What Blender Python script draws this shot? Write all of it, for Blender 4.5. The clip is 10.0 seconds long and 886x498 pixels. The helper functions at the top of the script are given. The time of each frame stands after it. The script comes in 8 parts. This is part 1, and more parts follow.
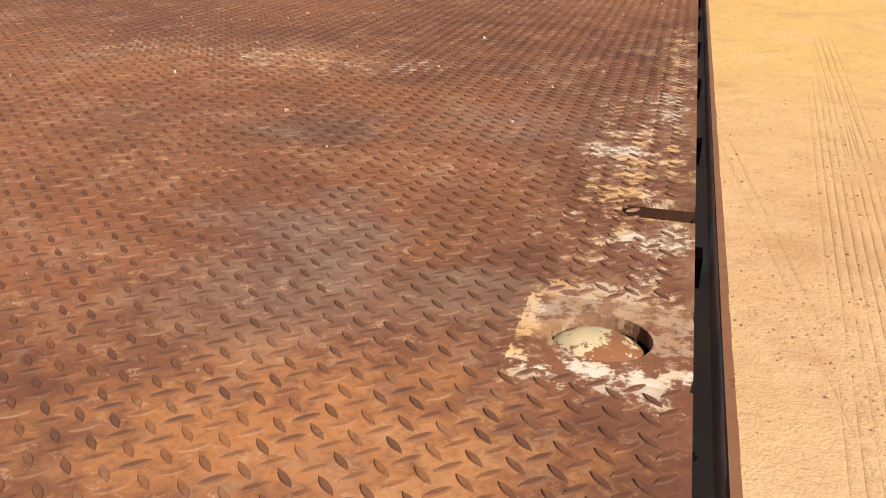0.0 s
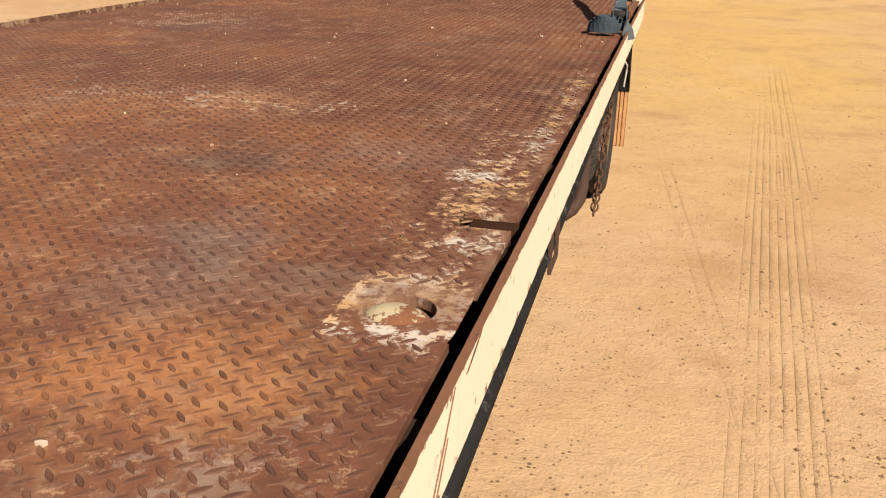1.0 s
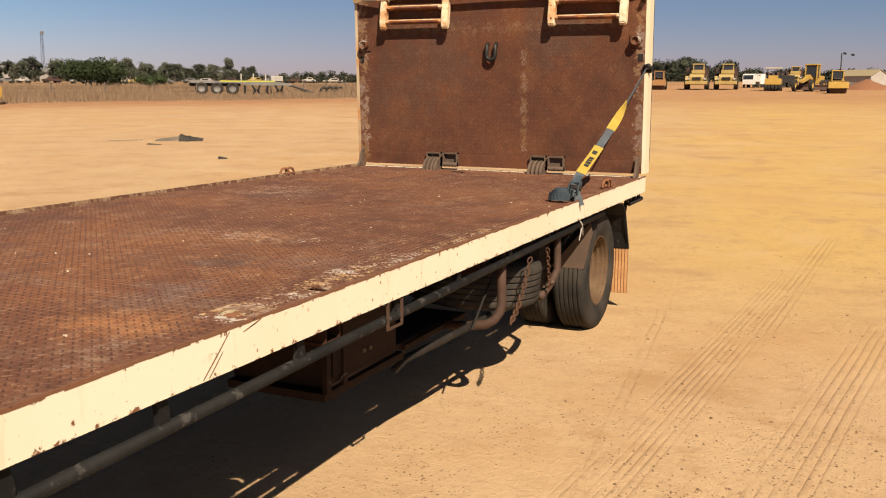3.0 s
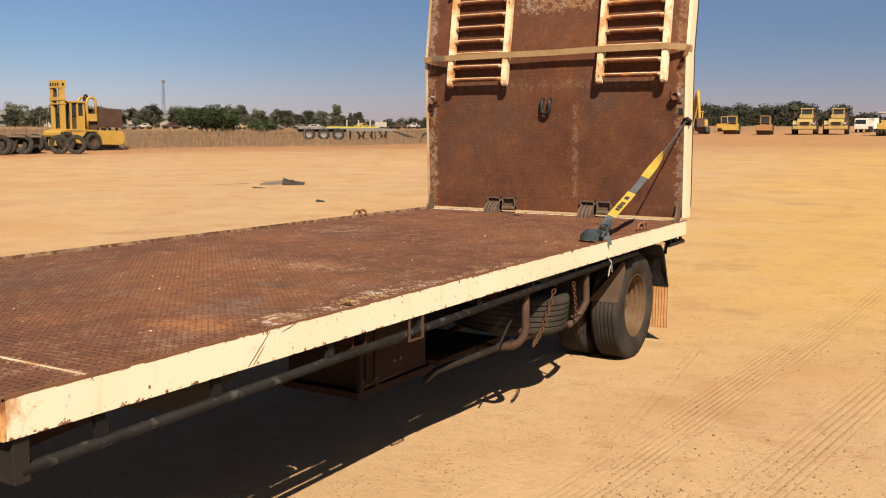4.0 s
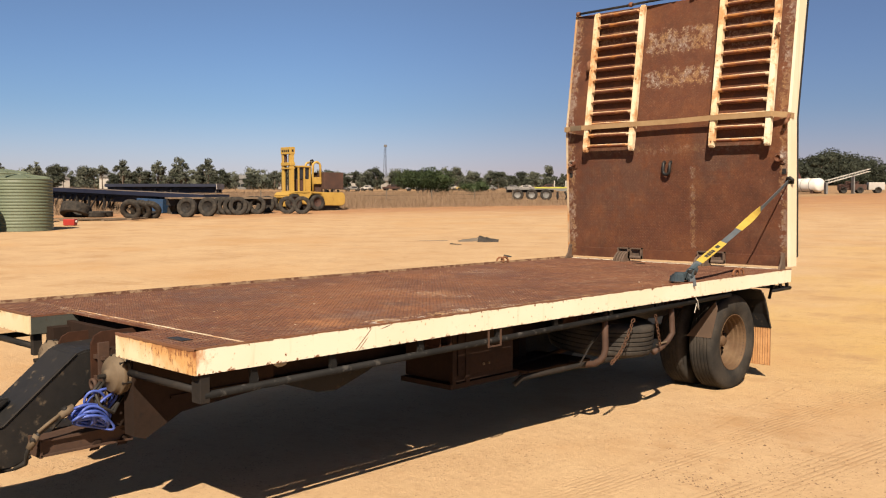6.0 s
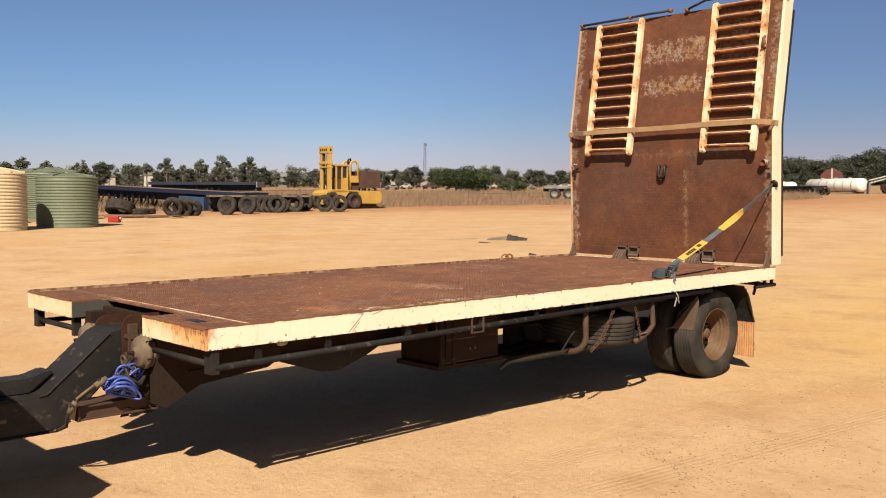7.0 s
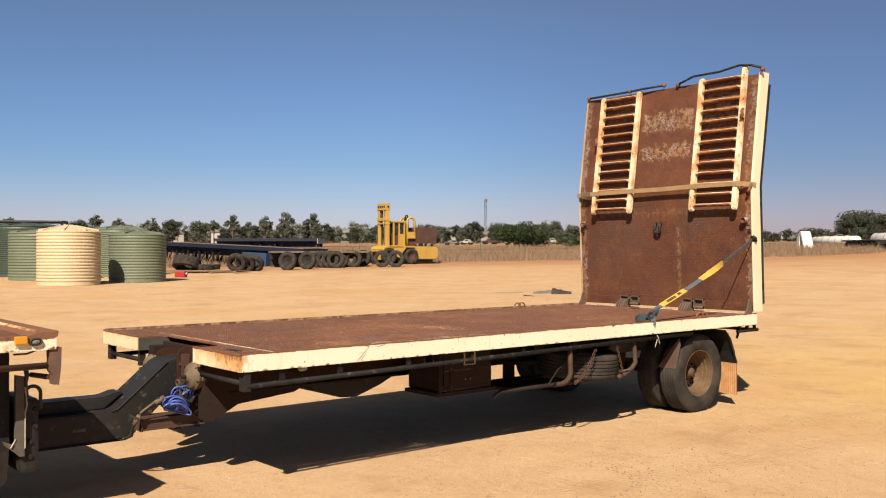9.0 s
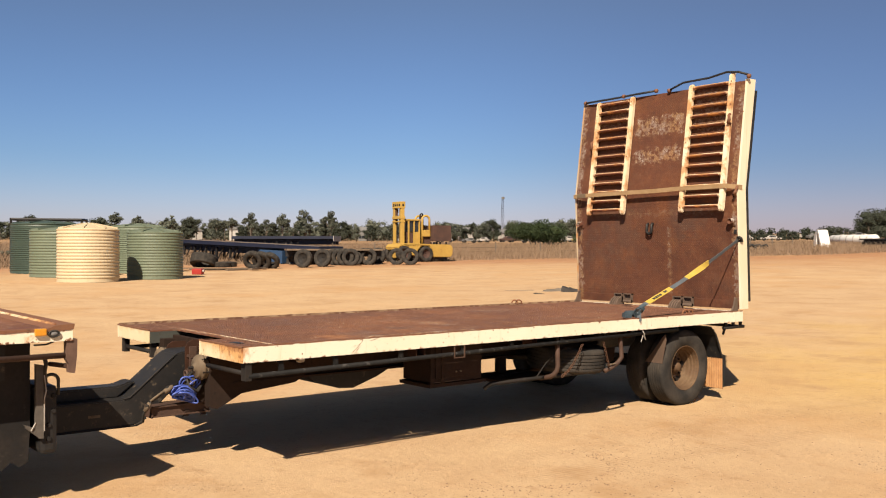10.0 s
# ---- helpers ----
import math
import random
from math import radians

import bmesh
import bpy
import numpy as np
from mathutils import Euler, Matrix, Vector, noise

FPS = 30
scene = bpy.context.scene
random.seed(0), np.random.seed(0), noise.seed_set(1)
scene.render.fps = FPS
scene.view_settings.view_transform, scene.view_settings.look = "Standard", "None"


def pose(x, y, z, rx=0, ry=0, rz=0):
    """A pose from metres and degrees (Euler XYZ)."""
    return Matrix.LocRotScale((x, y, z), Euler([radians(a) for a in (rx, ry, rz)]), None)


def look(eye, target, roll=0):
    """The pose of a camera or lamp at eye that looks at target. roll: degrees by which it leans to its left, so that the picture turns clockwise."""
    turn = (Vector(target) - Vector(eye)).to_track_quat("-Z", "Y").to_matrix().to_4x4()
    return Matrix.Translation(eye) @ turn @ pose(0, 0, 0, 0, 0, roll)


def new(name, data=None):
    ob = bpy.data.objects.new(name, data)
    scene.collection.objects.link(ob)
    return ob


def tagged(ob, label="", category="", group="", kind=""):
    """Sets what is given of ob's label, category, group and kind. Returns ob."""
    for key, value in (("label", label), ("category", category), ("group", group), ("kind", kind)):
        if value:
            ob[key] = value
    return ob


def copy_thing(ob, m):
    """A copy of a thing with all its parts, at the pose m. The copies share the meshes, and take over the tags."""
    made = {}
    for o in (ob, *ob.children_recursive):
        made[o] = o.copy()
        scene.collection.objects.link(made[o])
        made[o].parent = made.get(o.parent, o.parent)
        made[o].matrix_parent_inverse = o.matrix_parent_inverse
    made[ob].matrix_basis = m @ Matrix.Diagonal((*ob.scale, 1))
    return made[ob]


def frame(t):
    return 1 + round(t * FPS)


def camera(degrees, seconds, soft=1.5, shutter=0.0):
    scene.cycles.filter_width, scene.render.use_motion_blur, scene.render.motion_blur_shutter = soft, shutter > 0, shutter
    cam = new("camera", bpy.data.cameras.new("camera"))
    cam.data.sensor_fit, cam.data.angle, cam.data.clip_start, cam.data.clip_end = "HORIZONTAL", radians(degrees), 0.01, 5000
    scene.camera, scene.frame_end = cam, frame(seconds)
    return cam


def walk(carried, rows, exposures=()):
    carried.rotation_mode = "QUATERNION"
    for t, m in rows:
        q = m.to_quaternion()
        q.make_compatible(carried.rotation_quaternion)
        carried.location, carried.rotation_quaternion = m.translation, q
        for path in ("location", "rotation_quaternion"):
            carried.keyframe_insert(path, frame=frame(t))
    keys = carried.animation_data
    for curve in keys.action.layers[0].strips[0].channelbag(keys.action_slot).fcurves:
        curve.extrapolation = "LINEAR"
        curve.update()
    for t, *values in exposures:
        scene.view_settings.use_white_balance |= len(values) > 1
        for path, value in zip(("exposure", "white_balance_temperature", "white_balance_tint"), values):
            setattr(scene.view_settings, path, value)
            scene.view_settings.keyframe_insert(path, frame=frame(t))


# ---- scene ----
cam = camera(51.0, 10.0, soft=1.15)
PATH = [
    (0, (1.171, 0.415, 1.381), (0.73, 2.216, 0.631), 1.8),
    (0.5, (1.234, 0.416, 1.39), (0.815, 2.225, 0.647), 1.7),
    (1, (1.444, 0.153, 1.465), (1.009, 1.981, 0.78), 1.4),
    (1.5, (1.737, -0.121, 1.541), (1.22, 1.732, 0.994), 1.3),
    (2, (2.071, -0.392, 1.606), (1.425, 1.453, 1.182), 0.5),
    (2.2, (2.218, -0.531, 1.61), (1.527, 1.303, 1.213), 0.1),
    (3.3, (2.977, -1.062, 1.617), (2.111, 0.712, 1.298), 0.5),
    (3.5, (3.115, -1.168, 1.639), (2.207, 0.587, 1.333), 0.4),
    (4, (3.433, -1.427, 1.666), (2.417, 0.279, 1.423), 0.3),
    (4.5, (3.814, -1.558, 1.682), (2.695, 0.092, 1.53), 0.1),
    (5, (4.111, -1.774, 1.644), (2.913, -0.177, 1.535), 0.4),
    (5.5, (4.456, -1.998, 1.66), (3.159, -0.48, 1.548), 0.2),
    (5.7, (4.608, -2.052, 1.646), (3.27, -0.569, 1.533), 0.1),
    (6.8, (5.376, -2.376, 1.686), (3.936, -0.994, 1.564), 0.1),
    (7, (5.535, -2.4, 1.681), (4.091, -1.022, 1.562), 0.2),
    (7.5, (5.89, -2.504, 1.703), (4.44, -1.131, 1.598), 0.1),
    (8, (6.175, -2.67, 1.709), (4.71, -1.311, 1.639), 0.1),
    (8.5, (6.502, -2.761, 1.699), (5.001, -1.439, 1.679), 0.1),
    (9, (6.789, -2.887, 1.678), (5.254, -1.606, 1.678), 0.0),
    (9.5, (7.042, -3.005, 1.701), (5.486, -1.749, 1.698), 0.1),
    (10, (7.287, -3.017, 1.697), (5.728, -1.765, 1.692), 0.1),
]
walk(cam, [(t, look(eye, target, roll)) for t, eye, target, roll in PATH],
     [(0, 1.04, 6500, 10), (0.5, 0.91, 6500, 10), (1, 0.9, 6500, 10), (2, 0.89, 6550, 10), (3.3, 0.81, 6950, 10), (4.2, 0.83, 6950, 10), (5.5, 0.92, 6750, 10), (8, 0.92, 6650, 10), (10, 0.94, 6550, 10)])

# ---- light ----
SUN = Vector((0.51, -0.62, 0.74)).normalized()
world = bpy.data.worlds.new("sky")
scene.world = world
world.use_nodes = True
wn = world.node_tree.nodes
sky = wn.new("ShaderNodeTexSky")
sky.sky_type, sky.sun_disc = "NISHITA", False
sky.sun_elevation = math.asin(SUN.z)
sky.sun_rotation = math.atan2(SUN.x, SUN.y)
sky.altitude, sky.air_density, sky.dust_density, sky.ozone_density = 50, 1.0, 0.5, 2.5
wn["Background"].inputs[1].default_value = 0.039
# clear blue overhead, a paler lavender haze low down
up = wn.new("ShaderNodeTexCoord")
part_z = wn.new("ShaderNodeSeparateXYZ")
world.node_tree.links.new(up.outputs["Generated"], part_z.inputs[0])
def low_sky(top, first, second):
    """Blends from one tint at the horizon to another at a height."""
    r, x = wn.new("ShaderNodeMapRange"), wn.new("ShaderNodeMix")
    r.interpolation_type, x.data_type = "SMOOTHSTEP", "RGBA"
    r.inputs["From Max"].default_value = top
    world.node_tree.links.new(part_z.outputs[2], r.inputs[0])
    world.node_tree.links.new(r.outputs[0], x.inputs[0])
    x.inputs[6].default_value = first
    if isinstance(second, tuple):
        x.inputs[7].default_value = second
    else:
        world.node_tree.links.new(second.outputs[2], x.inputs[7])
    return x


tone = low_sky(0.1, (1.12, 1.03, 1.42, 1.0), low_sky(0.34, (0.76, 0.92, 1.25, 1.0), low_sky(0.55, (0.63, 0.82, 1.14, 1.0), (1.15, 0.9, 0.74, 1.0))))
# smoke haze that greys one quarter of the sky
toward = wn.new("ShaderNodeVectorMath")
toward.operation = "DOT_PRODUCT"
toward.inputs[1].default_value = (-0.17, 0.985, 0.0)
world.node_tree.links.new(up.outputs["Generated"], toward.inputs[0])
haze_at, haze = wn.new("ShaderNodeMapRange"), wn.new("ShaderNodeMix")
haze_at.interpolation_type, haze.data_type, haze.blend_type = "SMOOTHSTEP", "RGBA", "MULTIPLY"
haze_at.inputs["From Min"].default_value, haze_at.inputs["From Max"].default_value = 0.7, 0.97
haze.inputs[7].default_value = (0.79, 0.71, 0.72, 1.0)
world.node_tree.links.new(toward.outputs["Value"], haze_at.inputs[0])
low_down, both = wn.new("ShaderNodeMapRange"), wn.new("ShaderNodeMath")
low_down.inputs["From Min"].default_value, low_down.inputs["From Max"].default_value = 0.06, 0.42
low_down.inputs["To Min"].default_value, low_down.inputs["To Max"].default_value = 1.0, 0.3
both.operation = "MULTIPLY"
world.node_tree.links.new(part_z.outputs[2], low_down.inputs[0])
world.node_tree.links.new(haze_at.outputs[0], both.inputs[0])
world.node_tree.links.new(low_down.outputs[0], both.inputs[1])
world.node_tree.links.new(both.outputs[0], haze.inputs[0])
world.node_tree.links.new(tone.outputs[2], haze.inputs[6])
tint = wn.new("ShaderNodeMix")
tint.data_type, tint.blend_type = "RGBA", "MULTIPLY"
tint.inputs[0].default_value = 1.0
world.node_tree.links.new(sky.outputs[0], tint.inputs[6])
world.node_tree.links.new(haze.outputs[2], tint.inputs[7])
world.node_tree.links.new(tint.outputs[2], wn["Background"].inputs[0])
sun = new("sun", bpy.data.lights.new("sun", "SUN"))
sun.data.energy, sun.data.angle, sun.data.color = 5.0, radians(0.5), (1.0, 0.87, 0.71)
sun.matrix_world = look(SUN * 50, (0, 0, 0))


# ---- materials ----
def shader(name, rough=0.6, metal=0.0, spec=0.4):
    m = bpy.data.materials.new(name)
    m.use_nodes = True
    b = m.node_tree.nodes["Principled BSDF"]
    b.inputs["Roughness"].default_value, b.inputs["Metallic"].default_value = rough, metal
    b.inputs["Specular IOR Level"].default_value = spec
    return m, m.node_tree.nodes, m.node_tree.links, b


def coords(n, l, space="Object"):
    if space == "World":
        return n.new("ShaderNodeNewGeometry").outputs["Position"]
    return n.new("ShaderNodeTexCoord").outputs[space]


def speckle(n, l, vec, scale, detail=4.0, rough=0.55, stretch=None):
    if stretch:
        mp = n.new("ShaderNodeMapping")
        mp.inputs["Scale"].default_value = stretch
        l.new(vec, mp.inputs["Vector"])
        vec = mp.outputs[0]
    t = n.new("ShaderNodeTexNoise")
    t.inputs["Scale"].default_value, t.inputs["Detail"].default_value, t.inputs["Roughness"].default_value = scale, detail, rough
    l.new(vec, t.inputs["Vector"])
    return t.outputs["Fac"]


def ramp(n, l, fac, lo, hi, a=0.0, b=1.0):
    r = n.new("ShaderNodeMapRange")
    r.inputs["From Min"].default_value, r.inputs["From Max"].default_value = lo, hi
    r.inputs["To Min"].default_value, r.inputs["To Max"].default_value = a, b
    l.new(fac, r.inputs["Value"])
    return r.outputs[0]


def mix(n, l, fac, a, b, blend="MIX"):
    x = n.new("ShaderNodeMix")
    x.data_type, x.blend_type = "RGBA", blend
    for i, v in ((0, fac), (6, a), (7, b)):
        if isinstance(v, (int, float)):
            x.inputs[i].default_value = v
        elif isinstance(v, tuple):
            x.inputs[i].default_value = (*v, 1.0)
        else:
            l.new(v, x.inputs[i])
    return x.outputs[2]


def calc(n, l, op, a, b=0.0):
    x = n.new("ShaderNodeMath")
    x.operation = op
    for i, v in ((0, a), (1, b)):
        if isinstance(v, (int, float)):
            x.inputs[i].default_value = v
        else:
            l.new(v, x.inputs[i])
    return x.outputs[0]


def relief(n, l, b, height, strength=0.3, distance=0.005):
    k = n.new("ShaderNodeBump")
    k.inputs["Strength"].default_value, k.inputs["Distance"].default_value = strength, distance
    l.new(height, k.inputs["Height"])
    l.new(k.outputs[0], b.inputs["Normal"])


def surface(name, a, b2, wear=None, rough=0.6, metal=0.0, scale=3.0, fine=40.0, wear_at=(0.6, 0.68), wear_scale=9.0, bump=0.25, spec=0.4, space="Object", distance=0.004, stretch=None):
    """Two tones at a large scale, a fine grain over them, and patches of wear with their own colour."""
    m, n, l, s = shader(name, rough, metal, spec)
    v = coords(n, l, space)
    big, small = speckle(n, l, v, scale, 3, stretch=stretch), speckle(n, l, v, fine, 5, 0.7)
    col = mix(n, l, ramp(n, l, big, 0.35, 0.65), a, b2)
    dark = tuple(c * 0.62 for c in a)
    col = mix(n, l, ramp(n, l, small, 0.45, 0.8, 0.0, 0.6), col, dark)
    if wear:
        w = speckle(n, l, v, wear_scale, 8, 0.7)
        fac = ramp(n, l, w, *wear_at)
        col = mix(n, l, fac, col, wear)
        l.new(ramp(n, l, fac, 0, 1, rough, min(1.0, rough + 0.3)), s.inputs["Roughness"])
    l.new(col, s.inputs["Base Color"])
    relief(n, l, s, small, bump, distance)
    return m


RUST_D, RUST_M, RUST_O = (0.085, 0.035, 0.019), (0.148, 0.06, 0.03), (0.25, 0.103, 0.038)


def rust_plate(name, worn=(), spots=(), tone=1.0, studs=False, scuff=0.42, hue=(1.0, 1.0, 1.0)):
    """Rusted chequer plate: red-brown and orange drifts, grey scuffs, pale flecks; worn: boxes (x0, x1, y0, y1, z0, z1) with
    the width of their soft edge and amount, where old paint is left; spots: (x, y, z, radius, colour, amount) of single stains."""
    m, n, l, s = shader(name, 0.8, 0.0, 0.3)
    v = coords(n, l, "World")

    def t(c):
        return tuple(k * tone * h for k, h in zip(c, hue))
    big = speckle(n, l, v, 1.1, 4, 0.6, (1.0, 0.7, 0.8))
    mid = speckle(n, l, v, 5.5, 6, 0.68)
    small = speckle(n, l, v, 19, 6, 0.72)
    fine = speckle(n, l, v, 75, 5, 0.75)
    col = mix(n, l, ramp(n, l, mid, 0.36, 0.64), t(RUST_D), t(RUST_M))
    col = mix(n, l, ramp(n, l, big, 0.5, 0.68, 0, 0.5), col, t(RUST_O))
    streak = speckle(n, l, v, 2.6, 7, 0.7, (0.5, 1.3, 1.0))
    col = mix(n, l, ramp(n, l, streak, 0.57, 0.68, 0, scuff), col, t((0.19, 0.13, 0.092)))
    ragged = calc(n, l, "ADD", calc(n, l, "MULTIPLY", calc(n, l, "SUBTRACT", mid, 0.5), 2.6), calc(n, l, "MULTIPLY", calc(n, l, "SUBTRACT", small, 0.5), 1.6))
    for x, y, z, r, c, amount in spots:
        d = n.new("ShaderNodeVectorMath")
        d.operation = "DISTANCE"
        l.new(v, d.inputs[0])
        d.inputs[1].default_value = (x, y, z)
        fac = ramp(n, l, calc(n, l, "ADD", calc(n, l, "DIVIDE", d.outputs["Value"], r), ragged), 0.2, 1.0, amount, 0.0)
        col = mix(n, l, fac, col, t(c))
    col = mix(n, l, ramp(n, l, small, 0.5, 0.68, 0, 0.36), col, t((0.08, 0.034, 0.022)))
    col = mix(n, l, ramp(n, l, fine, 0.5, 0.68, 0, 0.5), col, t((0.062, 0.027, 0.018)))
    bloom = speckle(n, l, v, 9.5, 7, 0.75, (1.0, 0.6, 1.0))
    col = mix(n, l, ramp(n, l, bloom, 0.53, 0.66, 0, scuff * 1.1), col, t((0.26, 0.165, 0.1)))
    col = mix(n, l, ramp(n, l, bloom, 0.36, 0.46, 0.5, 0.0), col, t((0.105, 0.036, 0.024)))
    fleck_amount = 0.55 if scuff > 0.2 else 0.25
    fleck = speckle(n, l, v, 46, 7, 0.8)
    fleck = calc(n, l, "MULTIPLY", ramp(n, l, fleck, 0.565, 0.61), ramp(n, l, mid, 0.4, 0.6, 0.15 * fleck_amount, 0.85 * fleck_amount))
    col = mix(n, l, fleck, col, t((0.403, 0.259, 0.151)))
    if worn:
        sep = n.new("ShaderNodeSeparateXYZ")
        l.new(v, sep.inputs[0])
        patch = speckle(n, l, v, 21, 8, 0.8)
        for box6, edge, amount in worn:
            keep = None
            for k in range(3):
                a, b2 = box6[2 * k], box6[2 * k + 1]
                one = calc(n, l, "MINIMUM", ramp(n, l, sep.outputs[k], a, a + edge), ramp(n, l, sep.outputs[k], b2 - edge, b2, 1.0, 0.0))
                keep = one if keep is None else calc(n, l, "MULTIPLY", keep, one)
            fac = ramp(n, l, calc(n, l, "ADD", patch, calc(n, l, "MULTIPLY", keep, 0.14)), 0.615, 0.65, 0, amount)
            fac = calc(n, l, "MULTIPLY", fac, ramp(n, l, keep, 0.0, 0.4))
            if studs:
                one_by_one = n.new("ShaderNodeNewGeometry")
                fac = calc(n, l, "MULTIPLY", fac, ramp(n, l, one_by_one.outputs["Random Per Island"], 0.1, 0.3, 0.2, 1.0))
            pale = max(tone, 0.85)
            paint = mix(n, l, ramp(n, l, mid, 0.46, 0.58), tuple(k * pale for k in (0.46, 0.29, 0.14)), tuple(k * pale for k in (0.47, 0.44, 0.39)))
            col = mix(n, l, fac, col, paint)
    if studs:
        g = n.new("ShaderNodeNewGeometry")
        col = mix(n, l, ramp(n, l, g.outputs["Random Per Island"], 0.0, 0.75, 0.85, 0.2), col, t((0.088, 0.04, 0.025)))
        col = mix(n, l, ramp(n, l, g.outputs["Random Per Island"], 0.8, 1.0, 0.0, 0.22), col, t((0.33, 0.2, 0.12)))
    l.new(col, s.inputs["Base Color"])
    l.new(ramp(n, l, mid, 0.3, 0.7, 0.62, 0.92), s.inputs["Roughness"])
    relief(n, l, s, calc(n, l, "ADD", fine, small), 0.4, 0.002)
    return m


def rail_paint(name, a, b2, edges=None, bleed=0.64, spots=0.8, corner=None, end=False):
    """Old cream paint over steel: round rust spots, runs down the face, chips along the edges between two heights, rust bleeding."""
    m, n, l, s = shader(name, 0.55, 0.0, 0.35)
    v = coords(n, l, "World")
    sep = n.new("ShaderNodeSeparateXYZ")
    l.new(v, sep.inputs[0])
    big, small = speckle(n, l, v, 1.7, 4), speckle(n, l, v, 38, 6, 0.75)
    col = mix(n, l, ramp(n, l, big, 0.4, 0.62), a, b2)
    run = speckle(n, l, v, 14, 4, 0.6, (1, 1, 0.12))
    col = mix(n, l, ramp(n, l, run, 0.6, 0.8, 0, 0.5), col, (0.446, 0.288, 0.137))
    patch = speckle(n, l, v, 5.0, 7, 0.72)
    if corner is not None:
        patch = calc(n, l, "ADD", patch, ramp(n, l, sep.outputs[1], 0.0, corner, 0.3, 0.0))
    if end:
        stain = calc(n, l, "ADD", ramp(n, l, sep.outputs[0], 0.5, 1.2, 0.0, 0.8), ramp(n, l, sep.outputs[2], 0.9, 0.985, 0.0, 0.45))
        stain = calc(n, l, "ADD", stain, calc(n, l, "MULTIPLY", calc(n, l, "SUBTRACT", speckle(n, l, v, 9.0, 5, 0.6, (1, 1, 0.6)), 0.5), 1.5))
        col = mix(n, l, ramp(n, l, stain, 0.2, 0.75, 0, 0.85), col, (0.5, 0.25, 0.075))
        col = mix(n, l, ramp(n, l, stain, 0.85, 1.15, 0, 0.8), col, (0.24, 0.09, 0.032))
        drip = calc(n, l, "ADD", speckle(n, l, v, 48, 6, 0.75, (1, 1, 0.4)), calc(n, l, "MULTIPLY", stain, 0.12))
        col = mix(n, l, ramp(n, l, drip, 0.63, 0.68, 0, 0.85), col, (0.16, 0.06, 0.026))
    col = mix(n, l, ramp(n, l, patch, bleed - 0.06, bleed + 0.04, 0, 0.75), col, (0.396, 0.166, 0.0432))
    col = mix(n, l, ramp(n, l, patch, bleed + 0.07, bleed + 0.14, 0, 0.9), col, (0.144, 0.054, 0.0216))
    cell = n.new("ShaderNodeTexVoronoi")
    cell.inputs["Scale"].default_value = 27.0
    wob = n.new("ShaderNodeMapping")
    wob.inputs["Scale"].default_value = (1, 1, 0.8)
    l.new(v, wob.inputs["Vector"])
    l.new(wob.outputs[0], cell.inputs["Vector"])
    pick = n.new("ShaderNodeSeparateColor")
    l.new(cell.outputs["Color"], pick.inputs[0])
    size = ramp(n, l, pick.outputs[0], spots, 1.0, 0.02, 0.27)
    edge = calc(n, l, "SUBTRACT", size, calc(n, l, "ADD", cell.outputs["Distance"], calc(n, l, "MULTIPLY", calc(n, l, "SUBTRACT", small, 0.5), 0.3)))
    col = mix(n, l, ramp(n, l, edge, -0.05, 0.01, 0, 0.4), col, (0.432, 0.238, 0.0864))
    col = mix(n, l, ramp(n, l, edge, 0.0, 0.03), col, (0.122, 0.0432, 0.0202))
    if edges:
        near = calc(n, l, "MAXIMUM", ramp(n, l, sep.outputs[2], edges[1] - 0.03, edges[1]), ramp(n, l, sep.outputs[2], edges[0], edges[0] + 0.025, 1, 0))
        chip = calc(n, l, "ADD", speckle(n, l, v, 24, 7, 0.75), calc(n, l, "MULTIPLY", near, 0.13))
        col = mix(n, l, ramp(n, l, chip, 0.645, 0.68), col, (0.144, 0.0576, 0.0252))
    l.new(col, s.inputs["Base Color"])
    relief(n, l, s, small, 0.12, 0.002)
    return m


STAINS = [(0.91, 0.97, 0.97, 0.24, (0.331, 0.144, 0.054), 0.75), (0.5, 1.2, 0.97, 0.3, (0.259, 0.101, 0.0396), 0.45), (0.59, 1.88, 0.97, 0.15, (0.0576, 0.0396, 0.036), 0.6), (0.8, 1.24, 0.97, 0.18, (0.18, 0.137, 0.108), 0.4),
          (0.77, 1.42, 0.97, 0.15, (0.144, 0.108, 0.0936), 0.5), (0.9, 2.04, 0.97, 0.2, (0.158, 0.122, 0.101), 0.4), (0.05, 2.3, 0.97, 0.35, (0.259, 0.108, 0.0432), 0.45), (0.0, 3.2, 0.97, 0.4, (0.238, 0.101, 0.0396), 0.4), (0.33, 2.42, 0.97, 0.25, (0.288, 0.144, 0.072), 0.6),
          (-0.6, 1.4, 0.97, 0.5, (0.101, 0.0576, 0.0432), 0.6), (0.5, 4.5, 0.97, 0.5, (0.216, 0.0936, 0.0432), 0.5), (-0.5, 3.9, 0.97, 0.35, (0.0864, 0.0504, 0.0396), 0.6)]
DECK = rust_plate("rusted_deck_plate", [((1.0, 1.24, 1.36, 2.2, 0.5, 1.2), 0.12, 0.75), ((1.12, 1.24, 1.3, 3.2, 0.5, 1.2), 0.06, 0.6), ((1.02, 1.24, 1.08, 1.4, 0.5, 1.2), 0.05, 0.6), ((-1.3, 1.3, 0.24, 0.36, 0.5, 1.2), 0.05, 0.5), ((-0.4, 0.6, 2.2, 2.7, 0.5, 1.2), 0.25, 0.3), ((-1.1, -0.2, 3.6, 4.6, 0.5, 1.2), 0.3, 0.3), ((0.9, 1.24, 0.5, 1.16, 0.5, 1.2), 0.16, 0.15)], STAINS, 1.06, False, 0.42, (0.97, 0.96, 1.0))
